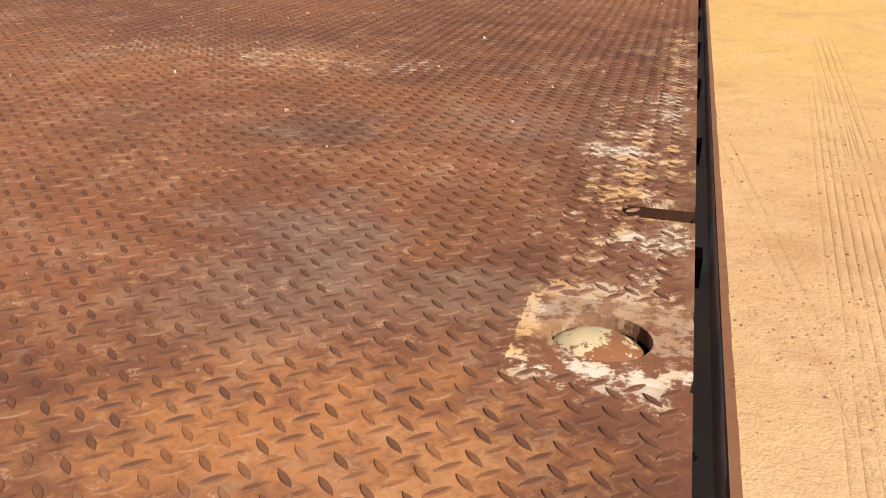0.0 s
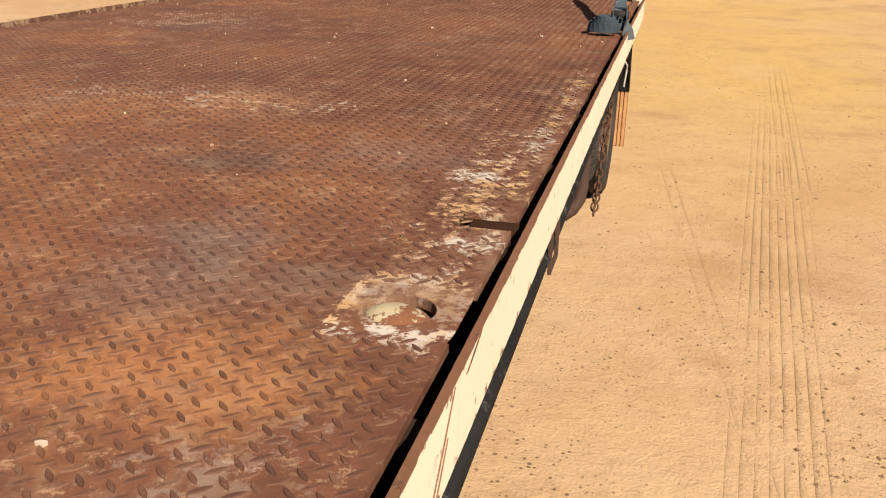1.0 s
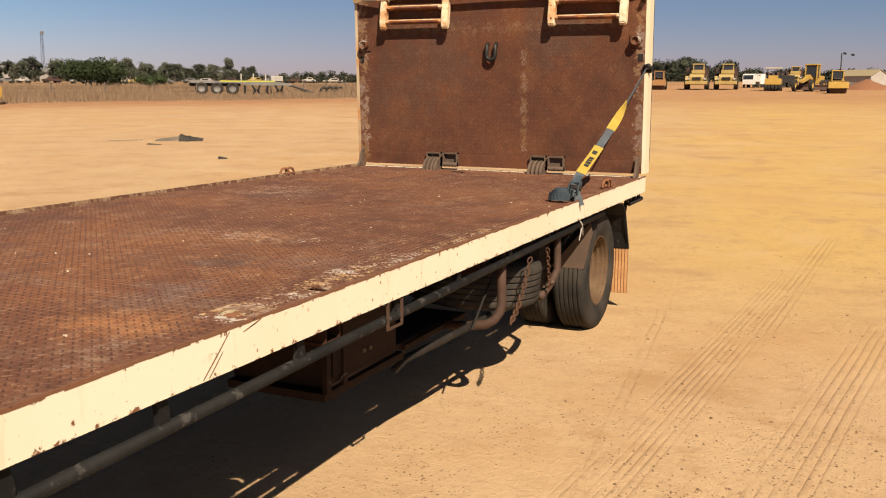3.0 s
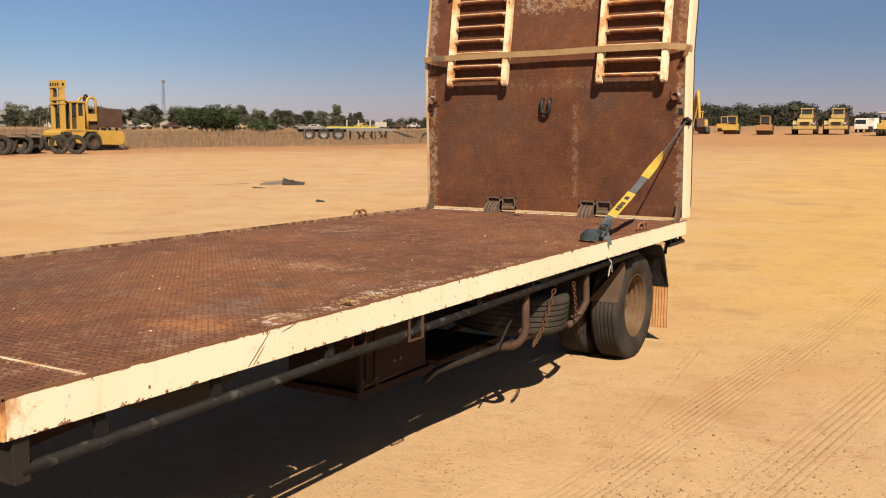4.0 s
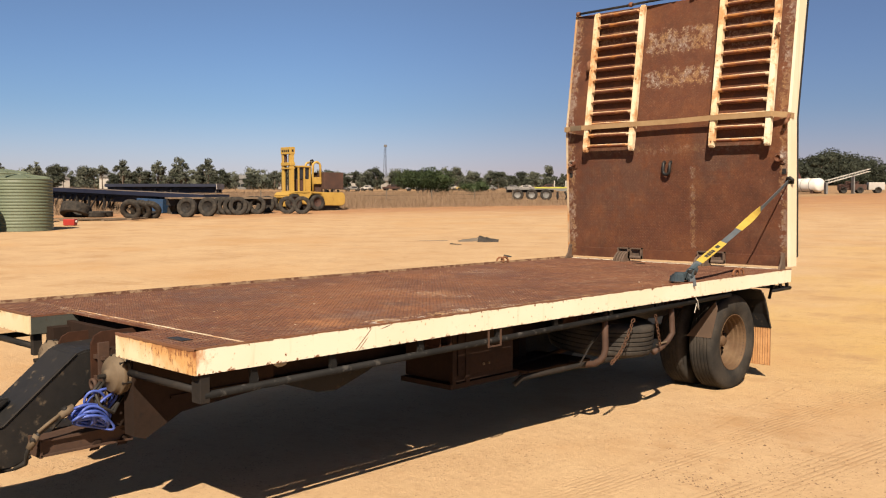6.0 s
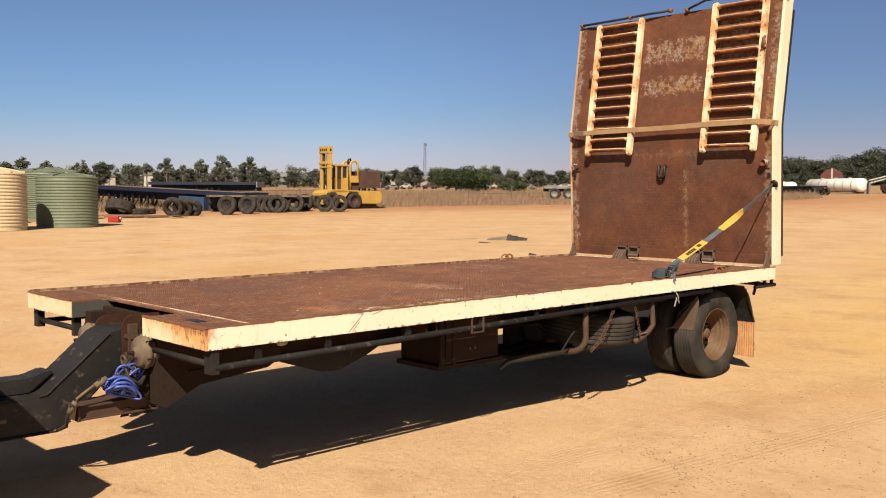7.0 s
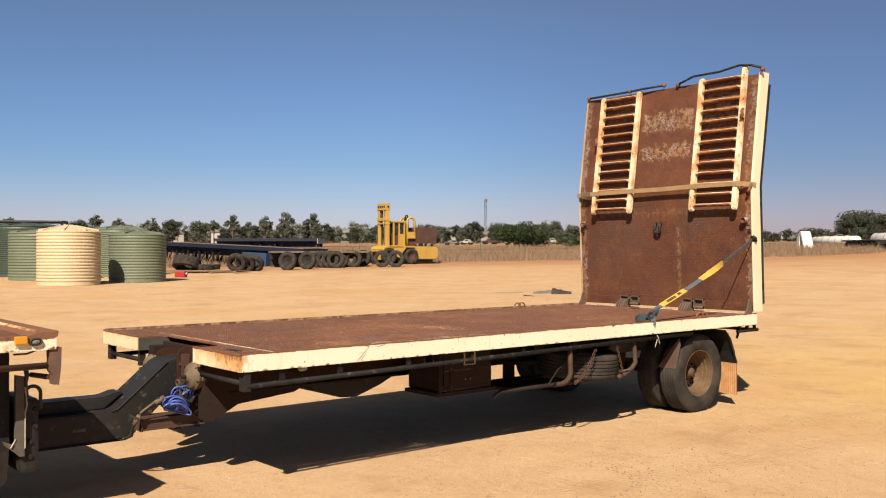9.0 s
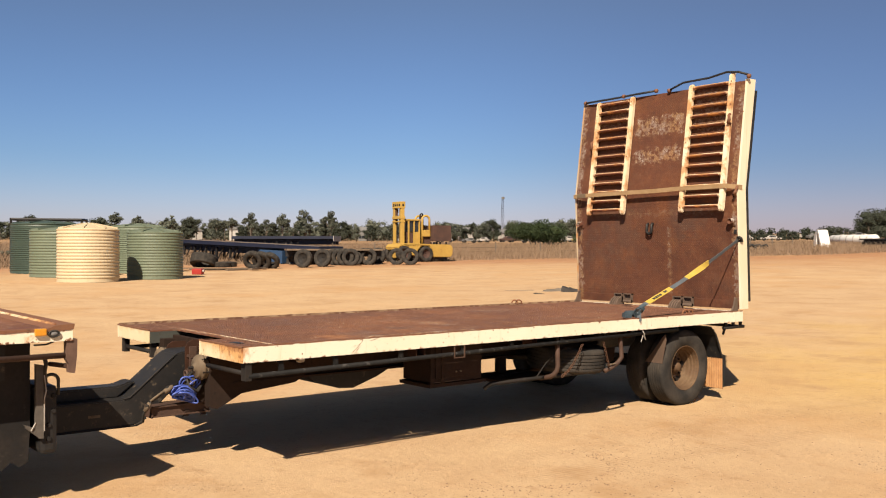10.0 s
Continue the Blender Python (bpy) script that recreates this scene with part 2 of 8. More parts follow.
STUD = rust_plate("worn_tread_steel", [((0.98, 1.24, 1.36, 2.35, 0.5, 1.2), 0.1, 0.5), ((0.1, 0.75, 2.25, 2.6, 0.5, 1.2), 0.14, 0.6), ((1.1, 1.24, 1.3, 3.4, 0.5, 1.2), 0.06, 0.5)], STAINS, 0.9, True, 0.45, (0.96, 0.95, 0.98))
FADED = [((-0.36, 0.46, 5.5, 6.6, 3.02, 3.36), 0.08, 1.0), ((-0.36, 0.46, 5.5, 6.6, 2.68, 2.96), 0.08, 1.0), ((1.09, 1.3, 5.5, 6.6, 2.3, 3.6), 0.07, 0.85), ((1.12, 1.3, 5.5, 6.6, 0.95, 2.3), 0.05, 0.85), ((-1.3, -1.1, 5.5, 6.6, 0.95, 3.6), 0.06, 0.95), ((0.22, 0.32, 5.5, 6.6, 1.1, 1.95), 0.04, 0.55), ((-0.95, -0.4, 5.5, 6.6, 3.2, 3.6), 0.08, 0.6), ((0.5, 1.1, 5.5, 6.6, 3.0, 3.6), 0.08, 0.6), ((-1.1, 1.1, 5.5, 6.6, 2.02, 2.2), 0.08, 0.3)]
RUSTY = [(0.3, 6.13, 1.75, 0.12, (0.25, 0.12, 0.05), 0.4), (-0.5, 6.12, 1.85, 0.5, (0.1, 0.062, 0.048), 0.6), (0.55, 6.1, 2.05, 0.35, (0.1, 0.066, 0.052), 0.6), (-0.1, 6.13, 1.2, 0.5, (0.14, 0.058, 0.033), 0.5), (-0.9, 6.1, 1.5, 0.4, (0.1, 0.055, 0.04), 0.5), (0.1, 6.16, 2.7, 0.5, (0.15, 0.062, 0.035), 0.4)]
RAMP = rust_plate("rusted_ramp_plate", [(b, e, a * 0.28) for b, e, a in FADED], RUSTY, 0.7, False, 0.15, (1.02, 0.9, 0.84))
RSTUD = rust_plate("worn_ramp_tread", FADED, RUSTY, 0.7, True, 0.1, (1.02, 0.9, 0.84))
COVER = rust_plate("scabbed_cover_plate", [((1.02, 1.26, 1.12, 1.205, 0.5, 1.2), 0.03, 0.75), ((1.02, 1.26, 1.08, 1.34, 0.5, 1.2), 0.03, 0.3), ((1.02, 1.08, 1.1, 1.34, 0.5, 1.2), 0.02, 0.6)], (), 1.1)
RAIL = rail_paint("cream_rail_paint", (0.65, 0.6, 0.475), (0.63, 0.565, 0.43), (0.863, 0.984), 0.7, 0.79, 0.2)
RAILR = rail_paint("cream_ramp_edge_paint", (0.63, 0.57, 0.43), (0.61, 0.52, 0.37), None, 0.7, 0.93)
EDGEP = rail_paint("weathered_ramp_edge_paint", (0.44, 0.36, 0.25), (0.31, 0.21, 0.125), None, 0.55, 0.75)
LIP = surface("chipped_lip", (0.2, 0.115, 0.065), (0.34, 0.235, 0.145), (0.11, 0.048, 0.028), 0.75, scale=9, wear_at=(0.49, 0.53), wear_scale=16)
RAILF = rail_paint("rust_bled_cream_paint", (0.62, 0.53, 0.36), (0.6, 0.47, 0.28), (0.863, 0.984), 0.72, 0.9, None, True)
EDGE = surface("rusty_edge", RUST_M, (0.153, 0.0708, 0.0354), (0.0413, 0.0207, 0.0148), 0.8, wear_scale=25)
LADDER = rail_paint("rusty_cream_ladder_paint", (0.64, 0.56, 0.41), (0.58, 0.45, 0.28), None, 0.53, 0.6)
RUNG = rail_paint("rusty_rung_paint", (0.15, 0.05, 0.026), (0.1, 0.032, 0.018), None, 0.57, 0.75)
RUNGC = rail_paint("rung_edge_paint", (0.56, 0.46, 0.31), (0.42, 0.26, 0.14), None, 0.52, 0.8)
STEEL = surface("grimy_steel", (0.0161, 0.0152, 0.0148), (0.0268, 0.0223, 0.0192), (0.0384, 0.0329, 0.0285), 0.6, scale=5, fine=45, spec=0.1)
BLACK = surface("black_chassis_paint", (0.0135, 0.0132, 0.0135), (0.021, 0.0192, 0.018), (0.075, 0.058, 0.042), 0.5, scale=2.5, fine=25, wear_at=(0.58, 0.68), wear_scale=16, spec=0.22)
BROWN = surface("rusty_chassis", (0.02, 0.0132, 0.0102), (0.033, 0.0185, 0.013), (0.013, 0.0105, 0.0095), 0.8, scale=3, spec=0.1)
TYRE = surface("dusty_tyre_rubber", (0.023, 0.0215, 0.02), (0.052, 0.0445, 0.037), None, 0.85, scale=5, fine=60, spec=0.1)
RIM = surface("dusty_rim_paint", (0.12, 0.076, 0.042), (0.085, 0.048, 0.026), (0.045, 0.022, 0.012), 0.75, scale=7, fine=30, spec=0.2)
GUARD = surface("dusty_mudguard", (0.112, 0.0708, 0.0472), (0.077, 0.0502, 0.0354), (0.0354, 0.0295, 0.0266), 0.75)
NOTCH = surface("dull_green_grey_steel", (0.042, 0.044, 0.036), (0.055, 0.055, 0.045), (0.05, 0.03, 0.02), 0.7, scale=5)
PIPEB = surface("scuffed_black_pipe", (0.009, 0.0088, 0.0088), (0.014, 0.0135, 0.0132), (0.045, 0.042, 0.039), 0.7, scale=6, fine=50, wear_at=(0.57, 0.63), wear_scale=17, spec=0.1)
WELL = surface("dark_rusty_pocket", (0.05, 0.022, 0.013), (0.035, 0.017, 0.011), None, 0.85, scale=12, spec=0.1)
DUST = surface("dusty_cast_metal", (0.128, 0.0938, 0.06), (0.09, 0.0638, 0.0398), (0.0488, 0.0285, 0.0165), 0.8, scale=7)


# ---- shapes ----
def part(name, bm, mat, parent=None, label="", smooth=False):
    me = bpy.data.meshes.new(name)
    if smooth:
        for f in bm.faces:
            f.smooth = True
    bm.to_mesh(me)
    bm.free()
    me.materials.append(mat)
    ob = new(name, me)
    if parent:
        ob.parent = parent
    if label:
        ob["label"] = label
    return ob


def thing(name, label, category, group="", kind="", at=None):
    return tagged(new(name) if at is None else placed(name, at), label, category, group, kind)


def placed(name, m):
    ob = new(name)
    ob.matrix_world = m
    return ob


def B():
    return bmesh.new()


def box(bm, x0, x1, y0, y1, z0, z1, bevel=0.0, m=None):
    vs = [bm.verts.new((x, y, z)) for z in (z0, z1) for y in (y0, y1) for x in (x0, x1)]
    fs = [bm.faces.new([vs[i] for i in q]) for q in ((0, 2, 3, 1), (4, 5, 7, 6), (0, 1, 5, 4), (2, 6, 7, 3), (0, 4, 6, 2), (1, 3, 7, 5))]
    if bevel:
        out = bmesh.ops.bevel(bm, geom=list({e for f in fs for e in f.edges}), offset=bevel, segments=2, affect="EDGES", profile=0.6)
        vs = list({v for f in out["faces"] for v in f.verts} | {v for v in vs if v.is_valid})
    if m is not None:
        bmesh.ops.transform(bm, matrix=m, verts=vs)
    return bm


def prism(bm, outline, lo, hi, axis="x", m=None):
    """An outline of (u, v) drawn out along an axis: x: (y, z); y: (x, z); z: (x, y)."""
    def at(u, v, w):
        return {"x": (w, u, v), "y": (u, w, v), "z": (u, v, w)}[axis]
    a, b = [bm.verts.new(at(u, v, lo)) for u, v in outline], [bm.verts.new(at(u, v, hi)) for u, v in outline]
    k = len(outline)
    fs = [bm.faces.new(a[::-1]), bm.faces.new(b)] + [bm.faces.new((a[i], a[(i + 1) % k], b[(i + 1) % k], b[i])) for i in range(k)]
    bmesh.ops.recalc_face_normals(bm, faces=fs)
    if m is not None:
        bmesh.ops.transform(bm, matrix=m, verts=a + b)
    return bm


def tube(bm, pts, r, n=10, closed=False, flat=1.0):
    """A round bar along a line of points."""
    pts = [Vector(p) for p in pts]
    rings, k = [], len(pts)
    side = None
    for i, p in enumerate(pts):
        a, b = pts[(i - 1) % k if closed else max(i - 1, 0)], pts[(i + 1) % k if closed else min(i + 1, k - 1)]
        d = (b - a).normalized()
        if side is None:
            side = d.cross((0, 0, 1)) if abs(d.z) < 0.9 else d.cross((1, 0, 0))
        side = (side - d * side.dot(d)).normalized()
        up = d.cross(side)
        rr = r[i] if isinstance(r, (list, tuple)) else r
        rings.append([bm.verts.new(p + rr * (math.cos(t) * side + flat * math.sin(t) * up)) for t in (2 * math.pi * j / n for j in range(n))])
    for i in range(k if closed else k - 1):
        a, b = rings[i], rings[(i + 1) % k]
        for j in range(n):
            bm.faces.new((a[j], a[(j + 1) % n], b[(j + 1) % n], b[j]))
    if not closed:
        bm.faces.new(rings[0][::-1])
        bm.faces.new(rings[-1])
    return bm


def lathe(bm, profile, m, n=32, closed=True):
    """A profile of (radius, along) turned round the z axis and laid by m."""
    rings = []
    for r, z in profile:
        rings.append([bm.verts.new(m @ Vector((r * math.cos(2 * math.pi * j / n), r * math.sin(2 * math.pi * j / n), z))) for j in range(n)])
    k = len(profile)
    for i in range(k if closed else k - 1):
        a, b = rings[i], rings[(i + 1) % k]
        for j in range(n):
            bm.faces.new((a[j], a[(j + 1) % n], b[(j + 1) % n], b[j]))
    bmesh.ops.recalc_face_normals(bm, faces=bm.faces[:])
    return bm


def arc(c, r, a0, a1, n, u, v):
    """Points on an arc round c in the plane of u and v."""
    c, u, v = Vector(c), Vector(u), Vector(v)
    return [c + r * (math.cos(radians(a0 + (a1 - a0) * i / n)) * u + math.sin(radians(a0 + (a1 - a0) * i / n)) * v) for i in range(n + 1)]


# ---- ground ----
def rise(x, y):
    """The yard's height: level round the trailer, and gently rising far off."""
    r, phi = math.hypot(x - 2, y - 2), math.degrees(math.atan2(-(x - 2), y - 2))
    u = min(max((abs(phi) - 10) / 40, 0), 1)
    u = u * u * (3 - 2 * u)
    return (0.0185 - 0.007 * u) * (r - 15 * (1 - math.exp(-r / 15)))


def ground_material():
    m, n, l, s = shader("sandy_yard", 0.95, 0.0, 0.2)
    v = coords(n, l, "World")
    big, mid, fine = speckle(n, l, v, 0.07, 4, 0.6), speckle(n, l, v, 0.55, 5, 0.65), speckle(n, l, v, 22, 6, 0.75)
    grit = speckle(n, l, v, 85, 3, 0.6)
    col = mix(n, l, ramp(n, l, big, 0.4, 0.62), (0.43, 0.295, 0.168), (0.455, 0.315, 0.178))
    col = mix(n, l, ramp(n, l, mid, 0.4, 0.7, 0, 0.6), col, (0.346, 0.216, 0.115))
    sep = n.new("ShaderNodeSeparateXYZ")
    l.new(v, sep.inputs[0])
    dist = n.new("ShaderNodeVectorMath")
    dist.operation = "LENGTH"
    l.new(v, dist.inputs[0])
    # a yellow drift behind the trailer and redder, graded earth farther off
    lane = calc(n, l, "ABSOLUTE", calc(n, l, "ADD", sep.outputs[0], calc(n, l, "SUBTRACT", calc(n, l, "MULTIPLY", sep.outputs[1], 0.06), 2.6)))
    lane = calc(n, l, "DIVIDE", lane, calc(n, l, "ADD", calc(n, l, "MULTIPLY", sep.outputs[1], 0.13), 2.6))
    lane = calc(n, l, "ADD", lane, calc(n, l, "MULTIPLY", calc(n, l, "SUBTRACT", speckle(n, l, v, 0.3, 5, 0.65), 0.5), 2.4))
    lane = calc(n, l, "MULTIPLY", ramp(n, l, lane, 0.1, 1.15, 0.72, 0.0), ramp(n, l, sep.outputs[1], 4.5, 9))
    lane = calc(n, l, "MULTIPLY", lane, ramp(n, l, sep.outputs[1], 70, 90, 1, 0))
    col = mix(n, l, lane, col, (0.46, 0.3, 0.09))
    far = calc(n, l, "ADD", dist.outputs["Value"], calc(n, l, "ADD", calc(n, l, "MULTIPLY", big, 40.0), calc(n, l, "SUBTRACT", calc(n, l, "MULTIPLY", mid, 14.0), calc(n, l, "MULTIPLY", lane, 9.0))))
    col = mix(n, l, ramp(n, l, far, 70, 100, 0, 0.75), col, (0.3, 0.145, 0.062))
    side = calc(n, l, "ADD", calc(n, l, "MULTIPLY", sep.outputs[0], -0.78), calc(n, l, "MULTIPLY", sep.outputs[1], 0.62))
    field = calc(n, l, "MAXIMUM", ramp(n, l, calc(n, l, "ADD", side, calc(n, l, "MULTIPLY", mid, 8.0)), 74, 79), ramp(n, l, calc(n, l, "ADD", sep.outputs[0], calc(n, l, "MULTIPLY", mid, 6.0)), -49, -45, 1, 0))
    field = calc(n, l, "MULTIPLY", field, ramp(n, l, sep.outputs[0], -38, -34, 1, 0))
    col = mix(n, l, calc(n, l, "MULTIPLY", field, 0.85), col, mix(n, l, ramp(n, l, mid, 0.35, 0.65), (0.17, 0.11, 0.064), (0.25, 0.165, 0.095)))
    col = mix(n, l, ramp(n, l, fine, 0.54, 0.74, 0, 0.55), col, (0.259, 0.158, 0.0864))
    col = mix(n, l, ramp(n, l, speckle(n, l, v, 5.5, 6, 0.7), 0.52, 0.68, 0, 0.32), col, (0.302, 0.185, 0.1))
    col = mix(n, l, ramp(n, l, grit, 0.64, 0.74, 0, 0.75), col, (0.144, 0.0864, 0.0504))
    # dark grit, grain by grain
    cell = n.new("ShaderNodeTexVoronoi")
    cell.inputs["Scale"].default_value = 58.0
    l.new(v, cell.inputs["Vector"])
    pick = n.new("ShaderNodeSeparateColor")
    l.new(cell.outputs["Color"], pick.inputs[0])
    thick = ramp(n, l, speckle(n, l, v, 1.3, 4, 0.65), 0.36, 0.62, 0.88, 0.42)
    dot = calc(n, l, "SUBTRACT", calc(n, l, "MULTIPLY", calc(n, l, "SUBTRACT", pick.outputs[0], thick), 0.7), cell.outputs["Distance"])
    col = mix(n, l, ramp(n, l, dot, -0.06, 0.02, 0, 0.8), col, (0.0936, 0.054, 0.0324))
    # scraped clods with a shape of their own
    clod = speckle(n, l, v, 2.2, 7, 0.7, (1.0, 1.5, 1))
    col = mix(n, l, ramp(n, l, clod, 0.6, 0.66, 0, 0.4), col, (0.266, 0.15, 0.072))
    # trodden and blown patches, darker and paler
    blown = speckle(n, l, v, 0.75, 8, 0.72)
    col = mix(n, l, ramp(n, l, blown, 0.52, 0.64, 0, 0.75), col, (0.33, 0.2, 0.1))
    col = mix(n, l, ramp(n, l, blown, 0.3, 0.46, 0.5, 0.0), col, (0.47, 0.33, 0.185))
    wide = speckle(n, l, v, 0.21, 6, 0.65)
    col = mix(n, l, ramp(n, l, wide, 0.5, 0.62, 0, 0.5), col, (0.4, 0.235, 0.105))
    # a verge of bare red earth before the dry grass
    verge = calc(n, l, "MAXIMUM", ramp(n, l, calc(n, l, "ADD", side, calc(n, l, "MULTIPLY", wide, 22.0)), 66, 78), ramp(n, l, calc(n, l, "SUBTRACT", sep.outputs[0], calc(n, l, "MULTIPLY", wide, 12.0)), -51, -45, 1, 0))
    verge = calc(n, l, "MULTIPLY", calc(n, l, "MULTIPLY", verge, ramp(n, l, sep.outputs[0], -34, -24, 1, 0)), calc(n, l, "SUBTRACT", 1.0, field))
    col = mix(n, l, calc(n, l, "MULTIPLY", verge, 0.7), col, mix(n, l, ramp(n, l, blown, 0.4, 0.6), (0.33, 0.17, 0.085), (0.24, 0.115, 0.055)))
    # thin tread marks left by tyres beside the trailer
    cut = None
    for slope, lo, hi, pitch, y0, y1 in ((0.078, 1.46, 1.86, 0.04, 1.4, 8.5), (0.06, 1.72, 2.02, 0.053, 5.0, 11.0), (0.13, 1.96, 2.36, 0.05, 1.2, 7.0), (-0.1, 1.98, 2.16, 0.06, 1.0, 8.0)):
        across = calc(n, l, "SUBTRACT", sep.outputs[0], calc(n, l, "MULTIPLY", sep.outputs[1], slope))
        wob = calc(n, l, "ADD", across, calc(n, l, "MULTIPLY", speckle(n, l, v, 1.1, 4, 0.6), 0.016))
        groove = calc(n, l, "POWER", calc(n, l, "ABSOLUTE", calc(n, l, "SINE", calc(n, l, "MULTIPLY", wob, math.pi / pitch))), 0.35)
        band = calc(n, l, "MINIMUM", ramp(n, l, across, lo, lo + 0.1), ramp(n, l, across, hi - 0.1, hi, 1, 0))
        band = calc(n, l, "MULTIPLY", band, calc(n, l, "MINIMUM", ramp(n, l, sep.outputs[1], y0, y0 + 0.8), ramp(n, l, sep.outputs[1], y1 - 2, y1, 1, 0)))
        one = calc(n, l, "MULTIPLY", calc(n, l, "SUBTRACT", 1.0, groove), band)
        cut = one if cut is None else calc(n, l, "MAXIMUM", cut, one)
    cut = calc(n, l, "MULTIPLY", cut, ramp(n, l, speckle(n, l, v, 3.0, 6, 0.7, (1, 0.35, 1)), 0.36, 0.5))
    col = mix(n, l, calc(n, l, "MULTIPLY", cut, 0.62), col, (0.238, 0.138, 0.066))
    l.new(col, s.inputs["Base Color"])
    height = calc(n, l, "ADD", calc(n, l, "MULTIPLY", mid, 1.6), calc(n, l, "ADD", calc(n, l, "MULTIPLY", fine, 0.4), calc(n, l, "ADD", calc(n, l, "MULTIPLY", grit, 0.24), calc(n, l, "MULTIPLY", speckle(n, l, v, 6.5, 6, 0.7), 0.55))))
    relief(n, l, s, calc(n, l, "SUBTRACT", height, calc(n, l, "SUBTRACT", calc(n, l, "MULTIPLY", cut, 0.3), calc(n, l, "MULTIPLY", clod, 0.5))), 0.6, 0.03)
    return m


def build_ground():
    bm = B()
    radii = [0.0] + [0.8 * 1.062 ** i for i in range(140)]
    k, rings = 120, []
    for r in radii[1:]:
        ring = []
        for j in range(k):
            a = 2 * math.pi * j / k
            x, y = 2 + r * math.sin(a), 2 + r * math.cos(a)
            ring.append(bm.verts.new((x, y, rise(x, y))))
        rings.append(ring)
    mid = bm.verts.new((2, 2, 0))
    for j in range(k):
        bm.faces.new((mid, rings[0][(j + 1) % k], rings[0][j]))
        for a, b in zip(rings, rings[1:]):
            bm.faces.new((a[j], a[(j + 1) % k], b[(j + 1) % k], b[j]))
    bmesh.ops.recalc_face_normals(bm, faces=bm.faces[:])
    return tagged(part("ground", bm, ground_material(), smooth=True), "bare sandy yard with tyre tracks, redder farther off", "ground", kind="structure")


ground = build_ground()

# ---- the flat-deck trailer ----
D, L, W = 0.985, 6.16, 1.25      # top of the side rails, length of the deck, half width
NX0, NX1, NY = -0.5, 0.53, 0.25  # the notch in the deck's front edge
PZ = D - 0.013                   # top of the deck plate
trailer = thing("flat_deck_trailer", "rusty flat-deck trailer with cream side rails, parked on sand", "trailer")


def ring_cell(bm, x0, x1, y0, y1, cx, cy, r, z0, z1, n=32):
    """A square cell of plate with a round hole through it."""
    lo, hi, top = [], [], []
    for j in range(n):
        a = 2 * math.pi * j / n + math.pi / 4
        dx, dy = math.cos(a), math.sin(a)
        s = min((x1 - cx) / dx if dx > 1e-9 else (x0 - cx) / dx if dx < -1e-9 else 9, (y1 - cy) / dy if dy > 1e-9 else (y0 - cy) / dy if dy < -1e-9 else 9)
        top.append(bm.verts.new((cx + s * dx, cy + s * dy, z1)))
        hi.append(bm.verts.new((cx + r * dx, cy + r * dy, z1)))
        lo.append(bm.verts.new((cx + r * dx, cy + r * dy, z0)))
    for j in range(n):
        i = (j + 1) % n
        bm.faces.new((top[j], top[i], hi[i], hi[j]))
        bm.faces.new((hi[j], hi[i], lo[i], lo[j]))


PX = 1.218  # edge of the deck plate
HX, HY, HR = 1.132, 1.228, 0.049


def build_deck():
    """Chequer plates laid side by side, with stake pockets and one covered lashing hole along the rail."""
    t = PZ - 0.012
    sx = 1.05

    def plate(x0, x1, y0, y1):
        bm = B()
        box(bm, x0, x1, y0, y1, t, PZ)
        part("deck_plate", bm, DECK, trailer, "rust-brown chequer plate, scuffed and stained")

    plate(-PX, sx, NY, L - 0.03)
    plate(-PX, NX0, 0.012, NY)
    plate(NX1, sx, 0.012, NY)
    y = 0.012
    for a, b, kind in ((1.145, 1.311, "hole"), (1.585, 1.665, "pocket"), (2.895, 2.95, "pocket"), (4.2, 4.26, "pocket")):
        plate(sx, PX, y, a)
        if kind == "pocket":
            plate(sx, 1.122, a, b)
            well = B()
            box(well, 1.1, PX, a - 0.01, b + 0.01, t - 0.17, t - 0.16)
            box(well, 1.1, PX, b + 0.0005, b + 0.006, t - 0.16, t - 0.0005)
            box(well, 1.1, PX, a - 0.006, a - 0.0005, t - 0.16, t - 0.0005)
            box(well, 1.11, 1.1215, a, b, t - 0.16, t - 0.0005)
            part("stake_pocket", well, WELL, trailer, "rusty open stake pocket beside the rail")
        else:
            cover = B()
            ring_cell(cover, sx, PX, a, b, HX, HY, HR, t - 0.004, PZ - 0.0004)
            part("cover_plate", cover, COVER, trailer, "scabbed smooth plate round a lashing hole")
        y = b
    plate(sx, PX, y, L - 0.03)


build_deck()


